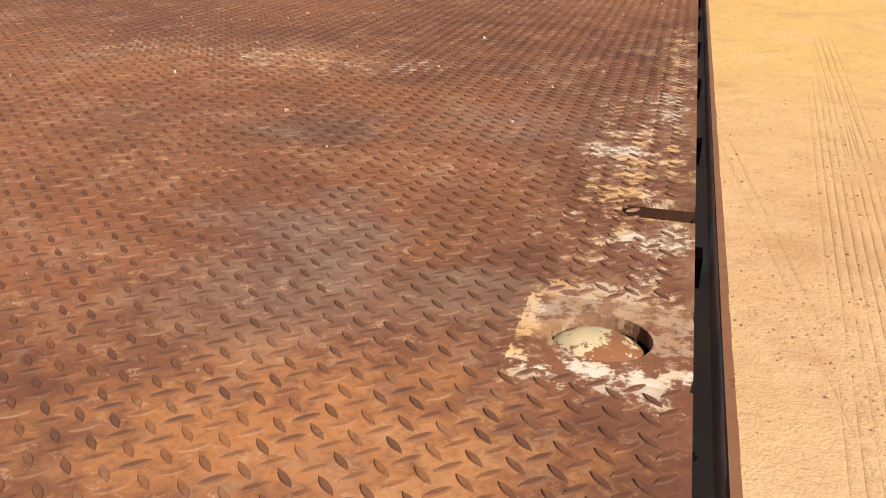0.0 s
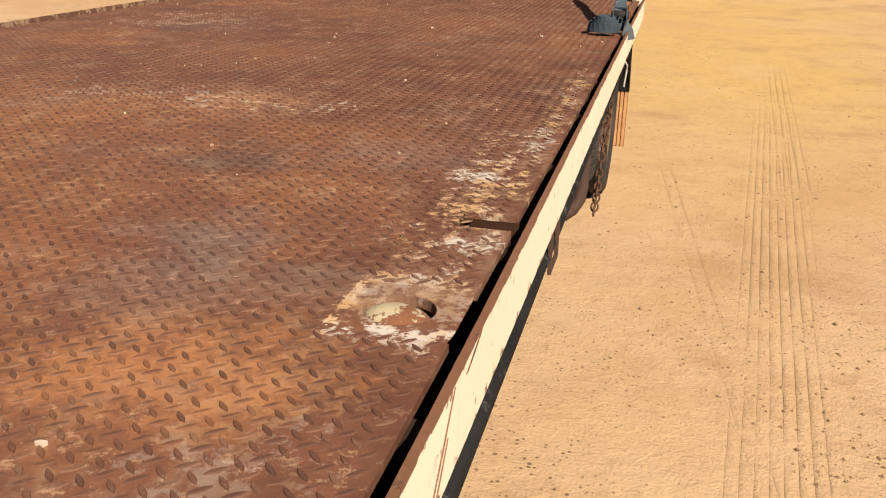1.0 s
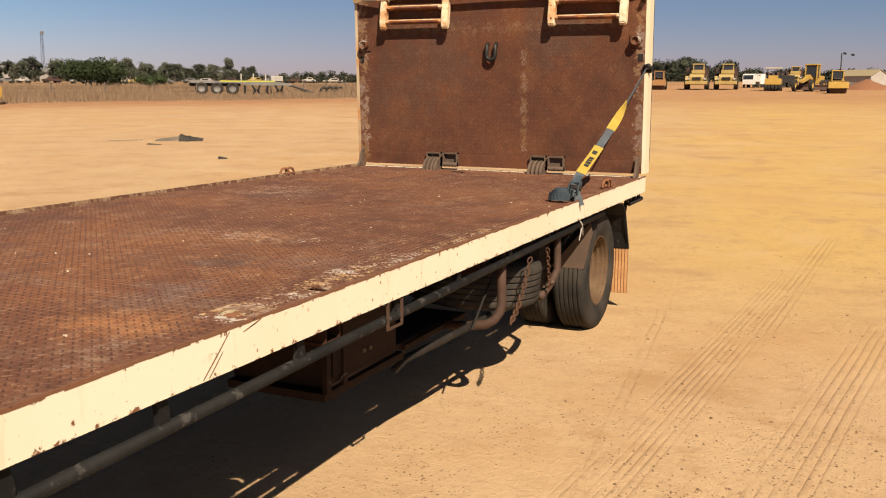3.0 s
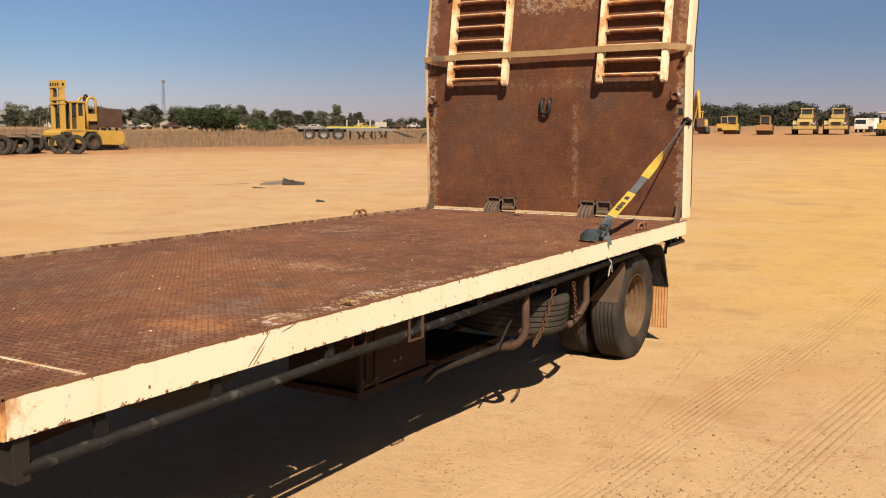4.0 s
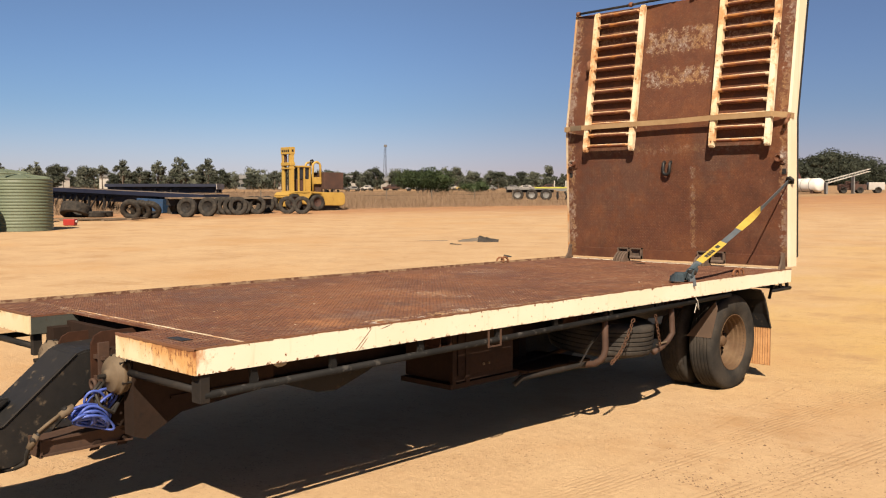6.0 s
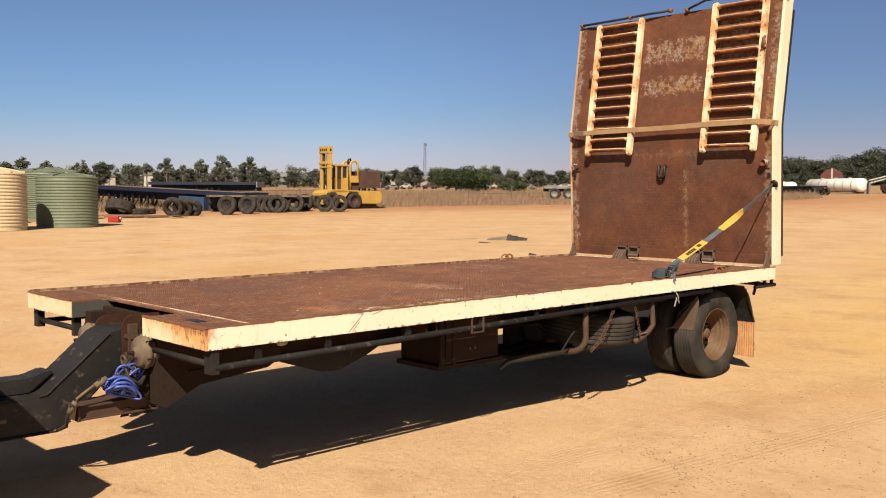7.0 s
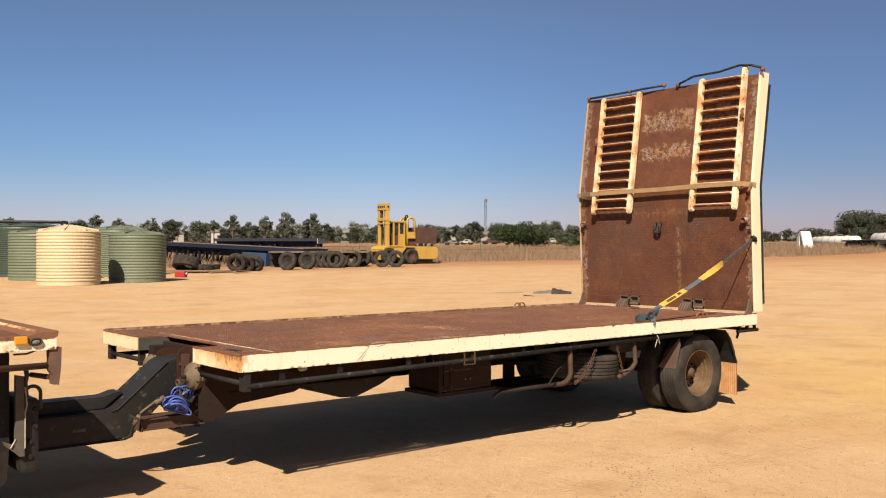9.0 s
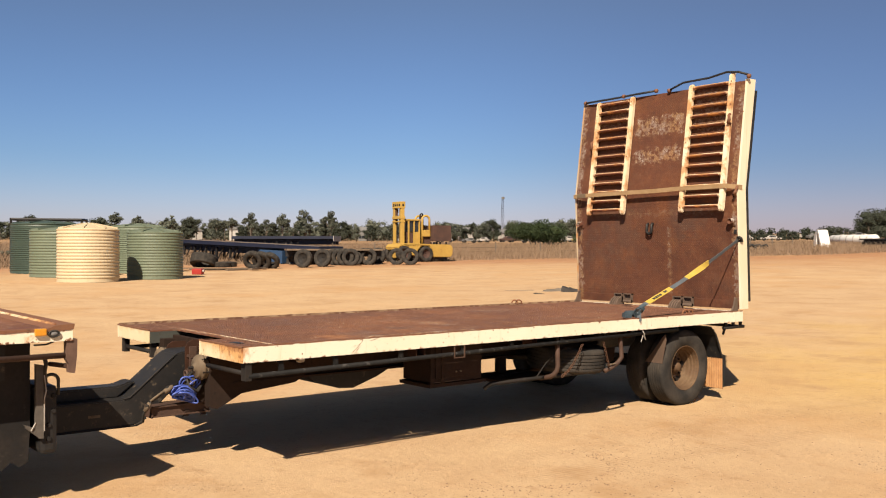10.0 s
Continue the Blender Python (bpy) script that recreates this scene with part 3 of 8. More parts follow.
def lozenges(name, cells, mat, parent, place, simple=False):
    """The raised pattern of a chequer plate as one mesh: lozenges that lie this way and that by turns."""
    ln, wd, ht = 0.0136, 0.0039, 0.0017
    outline = [(1.0, 0.0), (0.62, 0.62), (0.2, 0.97), (-0.2, 0.97), (-0.62, 0.62), (-1.0, 0.0), (-0.62, -0.62), (-0.2, -0.97), (0.2, -0.97), (0.62, -0.62)]
    rim = [(ln * x, wd * y, -0.0005) for x, y in outline]
    cap = [(ln * 0.86 * x, wd * 0.72 * y, ht) for x, y in outline]
    base = np.array(rim + cap)
    if simple:
        base = np.array([(ln, 0, -0.0005), (0, wd, -0.0005), (-ln, 0, -0.0005), (0, -wd, -0.0005), (ln * 0.5, 0, ht), (-ln * 0.5, 0, ht)])
        faces1 = [(0, 1, 4), (1, 2, 5), (1, 5, 4), (2, 3, 5), (3, 0, 4), (3, 4, 5)]
    else:
        faces1 = [(i, (i + 1) % 10, 10 + (i + 1) % 10, 10 + i) for i in range(10)] + [tuple(range(10, 20))]
    c, s = math.cos(math.pi / 4), math.sin(math.pi / 4)
    both = [base @ np.array([[c, s * g, 0], [-s * g, c, 0], [0, 0, 1]]) for g in (1, -1)]
    verts = np.concatenate([both[g] + (x, y, 0) for x, y, g in cells])
    k = len(base)
    faces = [tuple(i * k + q for q in f) for i in range(len(cells)) for f in faces1]
    me = bpy.data.meshes.new(name)
    me.from_pydata([tuple(v) for v in place(verts)], [], faces)
    me.materials.append(mat)
    ob = new(name, me)
    ob.parent = parent
    return tagged(ob, kind="stuff")


def deck_cells(y0, y1):
    p, out = 0.0316, []
    for j in range(int(y0 / p), int(y1 / p)):
        for i in range(-38, 39):
            for g in (0, 1):
                x, y = 0.878 + p * (i - 27.8 + 0.5 * g), 0.984 + p * (j - 31.14 + 0.5 * g)
                if abs(x) > PX - 0.012 or y < 0.03 or y > L - 0.06 or (NX0 - 0.02 < x < NX1 + 0.02 and y < NY + 0.02):
                    continue
                if 1.045 < x and 1.14 < y < 1.315:
                    continue
                if x > 1.15 and any(a - 0.012 < y < b + 0.012 for a, b in ((1.585, 1.665), (2.895, 2.95), (4.2, 4.26))):
                    continue
                out.append((x, y, g))
    return out


lozenges("tread_pattern", deck_cells(0.0, 3.2), STUD, trailer, lambda v: v + (0, 0, PZ))
lozenges("tread_pattern", deck_cells(3.2, 6.2), STUD, trailer, lambda v: v + (0, 0, PZ), True)

# lid in the round hole
bm = B()
lathe(bm, [(0.001, 0.014), (0.012, 0.0135), (0.024, 0.011), (0.035, 0.006), (0.043, 0), (0.045, -0.004), (0.045, -0.012), (0.001, -0.012)], pose(HX - 0.002, HY - 0.005, PZ - 0.007, -9, 3, 0), 32, False)
LID = surface("worn_lid", (0.4, 0.33, 0.2), (0.36, 0.32, 0.24), (0.15, 0.062, 0.028), 0.7, scale=30, fine=90, wear_at=(0.465, 0.5), wear_scale=30)
part("lid", bm, LID, trailer, "worn cream-painted round lid", True)


def rail_profile(sign):
    return [(sign * x, z) for x, z in ((1.236, D - 0.122), (W, D - 0.122), (W, D - 0.002), (1.243, D - 0.002), (1.243, D - 0.075), (1.215, D - 0.075), (1.215, D - 0.085), (1.236, D - 0.085))]


for sign in (1, -1):
    bm = B()
    prism(bm, rail_profile(sign), 0.012, L, "y")
    part("side_rail", bm, RAIL, trailer, "cream-painted channel side rail, chipped and rust-spotted")
    bm = B()
    a, b = (1.2425, W + 0.0005) if sign > 0 else (-W - 0.0005, -1.2425)
    for i in range(120):
        y0 = 0.012 + i * (L - 0.012) / 120
        box(bm, a, b + (0.001 * random.uniform(0, 1) if sign > 0 else 0), y0, y0 + (L - 0.012) / 120, D - 0.006 - 0.002 * random.uniform(0, 2), D + 0.0006 * random.uniform(0.2, 1.6))
    part("rail_edge", bm, EDGE, trailer, "bare rusted top edge")
    bm = B()
    box(bm, *sorted((sign * 1.16, sign * 1.236)), 0.012, L, D - 0.122, D - 0.113)
    part("rail_flange", bm, STEEL, trailer)
# lip along the left rail, chipped to cream
bm = B()
box(bm, -1.2395, -1.228, 0.012, L, PZ - 0.005, D + 0.006)
part("rail_lip", bm, LIP, trailer, "low lip with chipped cream paint")

for x0, x1 in ((-W, NX0), (NX1, W)):
    bm = B()
    box(bm, x0, x1, 0, 0.012, D - 0.122, D - 0.004, 0.002)
    part("front_rail", bm, RAILF, trailer, "cream front rail bled with rust")
    bm = B()
    for i in range(24):
        a = x0 + (x1 - x0) * i / 24
        box(bm, a, a + (x1 - x0) / 24, -0.0025, 0.0125, D - 0.013 - 0.004 * random.random(), D - 0.0022 - 0.0006 * random.random())
    part("rail_edge", bm, EDGE, trailer, "bare rusted top edge")
for x0, x1 in ((NX0 - 0.01, NX0), (NX1, NX1 + 0.01)):
    bm = B()
    box(bm, x0, x1, 0.012, NY + 0.1, D - 0.122, PZ - 0.013)
    part("notch_side", bm, NOTCH, trailer)
bm = B()
box(bm, NX0, NX1, NY + 0.06, NY + 0.075, D - 0.2, PZ - 0.014)
box(bm, NX0, NX1, NY - 0.04, NY + 0.06, D - 0.105, D - 0.095)
part("notch_beam", bm, BROWN, trailer)
bm = B()
box(bm, -W + 0.01, W - 0.01, L - 0.03, L + 0.02, D - 0.11, PZ + 0.004)
part("rear_sill", bm, RAIL, trailer, "cream rear sill")

# rope rail of round bar under the right side rail, on short stand-offs
RX, RZ = 1.224, 0.785


def rope_rail(sign):
    bm = B()
    tube(bm, [(sign * RX, 0.06, RZ - 0.022), (sign * RX, 5.02, RZ + 0.045)], 0.0185, 12)
    part("rope_rail", bm, PIPEB, trailer, "dark scuffed round bar rail", True)
    for y in (0.33, 0.8, 1.42, 2.07, 2.64, 3.27, 3.88, 4.5, 4.95):
        bm, rz = B(), RZ - 0.012 + 0.0125 * y
        prism(bm, [(y - 0.03, D - 0.123), (y + 0.008, D - 0.123), (y + 0.02, rz + 0.03), (y + 0.02, rz), (y - 0.02, rz), (y - 0.02, rz + 0.04)], sign * (RX - 0.012), sign * (RX + 0.006))
        part("standoff", bm, PIPEB, trailer)
    bm = B()
    x = sign * (W - 0.048)
    box(bm, x - 0.036, x + 0.036, 0.035, 0.085, 0.73, D - 0.122, 0.003)
    part("corner_post", bm, STEEL, trailer)


for sign in (1, -1):
    rope_rail(sign)
for x0, x1 in ((-1.2, -0.56), (0.56, 1.19)):
    bm = B()
    tube(bm, [(x0, 0.06, 0.778), (x1, 0.06, 0.782)], 0.019, 12)
    part("rope_rail", bm, STEEL, trailer, "", True)
bm = B()
box(bm, -0.575, -0.53, 0.035, 0.085, 0.735, D - 0.122, 0.003)
part("corner_post", bm, STEEL, trailer)

# chassis beams, cross members and outriggers
for x in (-0.46, 0.46):
    bm = B()
    box(bm, x - 0.006, x + 0.006, 0.3, 6.1, 0.62, 0.93)
    box(bm, x - 0.06, x + 0.06, 0.3, 6.1, 0.93, 0.945)
    box(bm, x - 0.06, x + 0.06, 0.3, 6.1, 0.605, 0.62)
    part("chassis_beam", bm, BROWN, trailer)
for i in range(11):
    y = 0.42 + 0.56 * i
    bm = B()
    prism(bm, [(-1.23, 0.95), (1.23, 0.95), (1.23, 0.88), (0.47, 0.8), (-0.47, 0.8), (-1.23, 0.88)], y - 0.02, y + 0.02, "y")
    part("cross_member", bm, BROWN, trailer)

# wheels: one axle with twin tyres on each side
AY, TR, TW = 5.28, 0.405, 0.235


def tyre_profile(r, w, rim):
    h = w / 2
    out = [(rim, -h * 0.72), (rim + 0.02, -h * 0.86), (rim + (r - rim) * 0.45, -h), (r - 0.035, -h * 0.95), (r - 0.01, -h * 0.84), (r, -h * 0.72)]
    for g in (-0.52, -0.26, 0.0, 0.26, 0.52):
        out += [(r + 0.001, h * (g - 0.06)), (r + 0.001, h * (g - 0.03)), (r - 0.009, h * (g - 0.024)), (r - 0.0095, h * (g - 0.016)), (r - 0.0095, h * (g + 0.016)), (r - 0.009, h * (g + 0.024)), (r + 0.001, h * (g + 0.03)), (r + 0.001, h * (g + 0.06))]
    return out + [(r, h * 0.72), (r - 0.01, h * 0.84), (r - 0.035, h * 0.95), (rim + (r - rim) * 0.45, h), (rim + 0.02, h * 0.86), (rim, h * 0.72)]


def wheel(x, face):
    """A tyre on its rim, with the axle along x; face: which way the dished side looks."""
    bm = B()
    m = pose(x, AY - 0.03, TR - 0.004, 0, 90, 0)
    lathe(bm, tyre_profile(TR, TW, 0.226), m, 56)
    t = part("tyre", bm, TYRE, trailer, "", True)
    bm = B()
    q = face
    lathe(bm, [(0.226, q * 0.085), (0.233, q * 0.1), (0.240, q * 0.1), (0.238, q * 0.09), (0.226, q * 0.08), (0.219, q * 0.066), (0.215, q * 0.045), (0.206, q * 0.035), (0.203, q * 0.01), (0.192, 0.0), (0.186, -q * 0.03), (0.175, -q * 0.045), (0.167, -q * 0.07), (0.112, -q * 0.06), (0.093, -q * 0.05), (0.056, -q * 0.05), (0.056, -q * 0.08), (0.186, -q * 0.09), (0.214, -q * 0.08), (0.226, -q * 0.085)], m, 48)
    r = part("rim", bm, RIM, t, "dusty tan steel rim")
    return t, r, m


for sgn in (1, -1):
    t, r, m = wheel(sgn * 1.05, sgn)
    bm = B()
    lathe(bm, [(0.001, sgn * 0.022), (0.034, sgn * 0.02), (0.044, sgn * 0.012), (0.05, -sgn * 0.02), (0.075, -sgn * 0.035), (0.085, -sgn * 0.06), (0.001, -sgn * 0.06)], m, 24, False)
    part("hub", bm, RIM, t, "", True)
    for k in range(8):
        a = 2 * math.pi * k / 8
        bm = B()
        lathe(bm, [(0.001, -sgn * 0.03), (0.011, -sgn * 0.03), (0.012, -sgn * 0.055)], m @ pose(0.105 * math.cos(a), 0.105 * math.sin(a), 0), 6, False)
        part("wheel_nut", bm, BROWN, t)
    for k in range(5):
        a = 2 * math.pi * (k + 0.35) / 5
        bm = B()
        lathe(bm, [(0.001, -sgn * 0.052), (0.026, -sgn * 0.052), (0.028, -sgn * 0.07)], m @ pose(0.15 * math.cos(a), 0.15 * math.sin(a), 0), 14, False)
        part("hand_hole", bm, BLACK, t, "dark hand hole in the rim")
    wheel(sgn * 0.765, -sgn)
bm = B()
tube(bm, [(-1.0, AY - 0.03, TR), (1.0, AY - 0.03, TR)], 0.06, 14)
part("axle", bm, BLACK, trailer)


# a deep scratch through the paint, and a short one
def scratch(y0, z0, y1, z1, w):
    bm = B()
    dz = z1 - z0
    prism(bm, [(y0, z0), (y0 + w, z0), ((y0 + y1) / 2 + w * 1.4, z0 + dz * 0.5), (y1 + w * 0.6, z1), (y1, z1), ((y0 + y1) / 2, z0 + dz * 0.5)], W, W + 0.0012)
    part("scratch", bm, EDGE, trailer, "bare rusty scratch")


scratch(0.925, 0.868, 1.04, 0.972, 0.004)
scratch(0.95, 0.868, 1.01, 0.925, 0.003)
scratch(1.1, 0.958, 1.18, 0.976, 0.01)

# ---- the tail ramp ----
BZ, BY, TZ, TY = 2.36, 6.09, 3.59, 6.26   # bend and top of the ramp


def ramp_y(z):
    """Where the ramp's face stands at a height."""
    return 6.15 + (BY - 6.15) * (z - 1.0) / (BZ - 1.0) if z < BZ else BY + (TY - BY) * (z - BZ) / (TZ - BZ)


tail = thing("tail_ramp", "rusty folded-up chequer-plate tail ramp with cream edges, standing on its hinges", "ramp")
bm = B()
prism(bm, [(ramp_y(1.0), 1.0), (ramp_y(BZ), BZ), (ramp_y(TZ), TZ), (ramp_y(TZ) + 0.01, TZ), (ramp_y(BZ) + 0.01, BZ), (ramp_y(1.0) + 0.01, 1.0)], -1.222, 1.217)
part("ramp_plate", bm, RAMP, tail, "rust-brown chequer plate with worn patches")
for sign in (1, -1):
    bm = B()
    a, b = (1.217, 1.245) if sign > 0 else (-1.245, -1.222)
    prism(bm, [(ramp_y(z) + d, z) for d, z in ((-0.004, 1.0), (-0.004, BZ), (-0.004, TZ + 0.02), (0.15, TZ + 0.02), (0.13, BZ), (0.13, 1.0))], a, b)
    part("ramp_edge", bm, RAILR if sign > 0 else EDGEP, tail, "cream-painted edge channel, rust-spotted")
bm = B()
prism(bm, [(ramp_y(z) + d, z) for d, z in ((0.145, 1.08), (0.145, BZ), (0.165, TZ - 0.1), (0.215, TZ - 0.1), (0.19, BZ), (0.19, 1.08))], 1.2, 1.236)
part("support_arm", bm, BLACK, tail, "black bar down the back of the ramp")
bm = B()
for x in (-0.9, -0.3, 0.3, 0.9):
    prism(bm, [(ramp_y(z) + d, z) for d, z in ((0.01, 1.02), (0.01, BZ), (0.01, TZ - 0.02), (0.11, TZ - 0.02), (0.11, BZ), (0.11, 1.02))], x - 0.025, x + 0.025)
for z in (1.04, 1.7, BZ, 3.0, TZ - 0.06):
    box(bm, -1.199, 1.199, ramp_y(z) + 0.02, ramp_y(z) + 0.1, z - 0.02, z + 0.03)
part("back_frame", bm, BROWN, tail)


def ramp_cells():
    p, out = 0.0316, []
    for j in range(int((TZ - 1.0) / p)):
        for i in range(-38, 39):
            for g in (0, 1):
                x, z = p * (i + 0.5 * g), 1.02 + p * (j + 0.5 * g)
                if abs(x) < 1.185 and z < TZ - 0.02 and abs(z - BZ) > 0.012:
                    out.append((x, z, g))
    return out


def on_ramp(v):
    z = v[:, 1]
    y = np.where(z < BZ, 6.15 + (BY - 6.15) * (z - 1.0) / (BZ - 1.0), BY + (TY - BY) * (z - BZ) / (TZ - BZ))
    return np.stack([v[:, 0], y - v[:, 2], z], 1)


lozenges("tread_pattern", ramp_cells(), RSTUD, tail, on_ramp, True)
bm = B()
prism(bm, [(6.128, 1.0), (6.124, 1.095), (6.142, 1.095), (6.146, 1.0)], -1.198, 1.198)
part("foot_plate", bm, RAMP, tail, "darker welded strip along the foot")


# hinges at the foot, gussets at the corners
def hinge(x):
    bm = B()
    prism(bm, [(6.124, 1.0), (6.118, 1.105), (6.132, 1.105), (6.137, 1.0)], x - 0.14, x + 0.14)
    part("hinge_plate", bm, HINGE, tail)
    for dx, w in ((-0.075, 0.13), (0.075, 0.13)):
        bm = B()
        a, b = x + dx - w / 2, x + dx + w / 2
        for q0, q1, h0, h1 in ((a, a + 0.01, 1.0, 1.112), (b - 0.01, b, 1.0, 1.112), (a, b, 1.1, 1.112)):
            prism(bm, [(6.085, h0), (6.083, h1), (6.124, h1), (6.124, h0)], q0, q1)
        tube(bm, [(a, 6.095, 1.015), (b, 6.095, 1.015)], 0.019, 12)
        part("hinge_leaf", bm, HINGE, tail)
    for dx in (-0.12, -0.085, -0.05, -0.02):
        bm = B()
        prism(bm, [(5.985, D - 0.012), (5.99, D + 0.016), (6.02, D + 0.055), (6.07, D + 0.085), (6.115, D + 0.09), (6.125, D - 0.012)], x + dx - 0.01, x + dx + 0.01)
        part("hinge_knuckle", bm, HINGE, tail)


HINGE = surface("dull_hinge_steel", (0.09, 0.064, 0.048), (0.125, 0.084, 0.062), (0.045, 0.032, 0.026), 0.75, scale=12, spec=0.2)
hinge(-0.43)
hinge(0.48)
for x in (-1.19, 1.19):
    bm = B()
    prism(bm, [(6.02, D - 0.01), (6.07, D + 0.05), (6.1, D + 0.14), (6.13, D + 0.14), (6.15, D - 0.01)], x - 0.01, x + 0.01)
    part("corner_gusset", bm, HINGE, tail)

# fittings on the ramp's face
y = ramp_y(1.93)
bm = B()
tube(bm, [(-0.036, y - 0.012, 1.985), (-0.036, y - 0.035, 1.97), (-0.036, y - 0.04, 1.9)] + arc((0, y - 0.04, 1.895), 0.036, 180, 360, 8, (1, 0, 0), (0, 0, 1)) + [(0.036, y - 0.04, 1.9), (0.036, y - 0.035, 1.97), (0.036, y - 0.012, 1.985)], 0.016, 10)
part("tie_loop", bm, BLACK, tail, "", True)
for x in (-1.15, 1.15):
    bm = B()
    y = ramp_y(1.98)
    lathe(bm, [(0.001, 0.02), (0.02, 0.02), (0.024, 0.016), (0.025, 0.0), (0.036, 0.0), (0.038, 0.012), (0.036, 0.06), (0.032, 0.066), (0.026, 0.064), (0.024, 0.05), (0.001, 0.045)], pose(x, y, 1.99, 90, 0, 0), 20)
    box(bm, x - 0.05, x + 0.05, y - 0.012, y, 1.94, 2.04, 0.004)
    part("lashing_ring", bm, RSTUD, tail, "", True)
    bm = B()
    sx = 1.0 if x > 0 else -1.0
    box(bm, x + sx * 0.035 - 0.018, x + sx * 0.035 + 0.018, ramp_y(1.87) - 0.004, ramp_y(1.87) + 0.004, 1.845, 1.895)
    part("slot", bm, BLACK, tail)


# ---- two loading ramps, folded up against the tail ramp ----
def ladder(x0, x1, top0, top1, n):
    def ly(z, d):
        return BY + (TY - BY) * (z - BZ) / (TZ - BZ) - d
    th = thing("loading_ramp", "rusty cream ladder-type loading ramp folded against the tail ramp", "ramp", "loading ramps")
    for x, top in ((x0, top0), (x1, top1)):
        bm = B()
        h = 0.027
        lo = 2.1
        outline = [(ly(lo + 0.05, 0.012), lo + 0.05), (ly(lo + 0.01, 0.02), lo + 0.01), (ly(lo, 0.04), lo), (ly(lo + 0.02, 0.068), lo + 0.02), (ly(lo + 0.07, 0.075), lo + 0.07), (ly(top - 0.03, 0.07), top - 0.03), (ly(top, 0.05), top), (ly(top, 0.012), top)]
        prism(bm, outline, x - h, x + h)
        bmesh.ops.bevel(bm, geom=[e for e in bm.edges], offset=0.006, segments=2, affect="EDGES")
        part("side_bar", bm, LADDER, th, "cream bar streaked with rust")
    for i in range(n):
        z = 2.17 + i * (min(top0, top1) - 0.04 - 2.17) / (n - 1)
        bm = B()
        y = ly(z, 0.04)
        wob = random.uniform(-0.006, 0.006)
        z += wob
        prism(bm, [(y + 0.02, z + 0.016), (y - 0.014, z + 0.014), (y - 0.028, z + 0.005), (y - 0.03, z - 0.004), (y - 0.022, z - 0.013), (y - 0.004, z - 0.018), (y + 0.02, z - 0.018)], x0 + 0.03, x1 - 0.03)
        top = part("rung", bm, RUNG, th)
        bm = B()
        prism(bm, [(y + 0.021, z + 0.019), (y - 0.015, z + 0.017), (y - 0.0275, z + 0.0085), (y - 0.0245, z + 0.0065), (y - 0.012, z + 0.0135), (y + 0.021, z + 0.0155)], x0 + 0.031, x1 - 0.031)
        part("rung_edge", bm, RUNGC, top, "worn cream edge of rung")
        for q0, q1 in ((x0 + 0.029, x0 + 0.05 + 3 * abs(wob)), (x1 - 0.045 - 3 * abs(wob), x1 - 0.029)):
            bm = B()
            prism(bm, [(y + 0.021, z + 0.0175), (y - 0.0145, z + 0.0155), (y - 0.0292, z + 0.0056), (y - 0.0315, z - 0.0044), (y - 0.023, z - 0.0145), (y - 0.005, z - 0.0195), (y + 0.02, z - 0.0195)], q0, q1)
            part("rung_end", bm, RUNGC, top, "cream painted end of rung")
    return th


lad_a = ladder(-0.93, -0.375, 3.585, 3.6, 13)
lad_b = ladder(0.515, 1.065, 3.63, 3.69, 13)


def hinge_rod(th, pts, knobs):
    bm = B()
    tube(bm, pts, 0.013, 8)
    part("hinge_rod", bm, BLACK, th, "", True)
    for p in knobs:
        bm = B()
        lathe(bm, [(0.001, -0.018), (0.022, -0.018), (0.026, 0.0), (0.022, 0.018), (0.001, 0.018)], Matrix.Translation(p) @ pose(0, 0, 0, 0, 90, 0), 14, False)
        part("rod_end", bm, EDGE, th, "", True)


TYZ = TY - 0.02
hinge_rod(lad_a, [(-1.2, TYZ, 3.615), (-0.95, TYZ - 0.03, 3.61), (-0.6, TYZ - 0.035, 3.612), (-0.3, TYZ - 0.03, 3.622), (-0.03, TYZ, 3.63)], [(-1.2, TYZ, 3.615), (-0.03, TYZ, 3.63), (-0.52, TYZ - 0.03, 3.618)])
hinge_rod(lad_b, [(0.17, TYZ, 3.612), (0.3, TYZ - 0.03, 3.64), (0.4, TYZ - 0.03, 3.67), (0.75, TYZ - 0.03, 3.675), (1.0, TYZ - 0.03, 3.71), (1.15, TYZ - 0.02, 3.69), (1.27, TYZ, 3.645)], [(1.27, TYZ, 3.63), (0.17, TYZ, 3.607)])
for th, x, z in ((lad_a, -0.97, 3.02), (lad_b, 1.1, 3.16)):
    bm = B()
    tube(bm, [(x, 6.13, z + 0.05), (x, 6.1, z + 0.03), (x + 0.02, 6.09, z - 0.02), (x - 0.01, 6.1, z - 0.05), (x, 6.14, z - 0.06)], 0.016, 8)
    part("latch_pin", bm, EDGE, th, "rusty latch pin", True)

# tan strap drawn across both
pts = [(-1.25, 6.14, 2.355), (-1.235, 6.05, 2.36), (-0.97, BY - 0.082, 2.365), (-0.34, BY - 0.082, 2.372), (0.1, BY - 0.075, 2.375), (0.48, BY - 0.082, 2.385), (1.1, BY - 0.082, 2.39), (1.24, 6.05, 2.375), (1.252, 6.14, 2.37)]
WEB = surface("tan_webbing", (0.277, 0.183, 0.0943), (0.236, 0.148, 0.0708), None, 0.9, scale=9, fine=120)


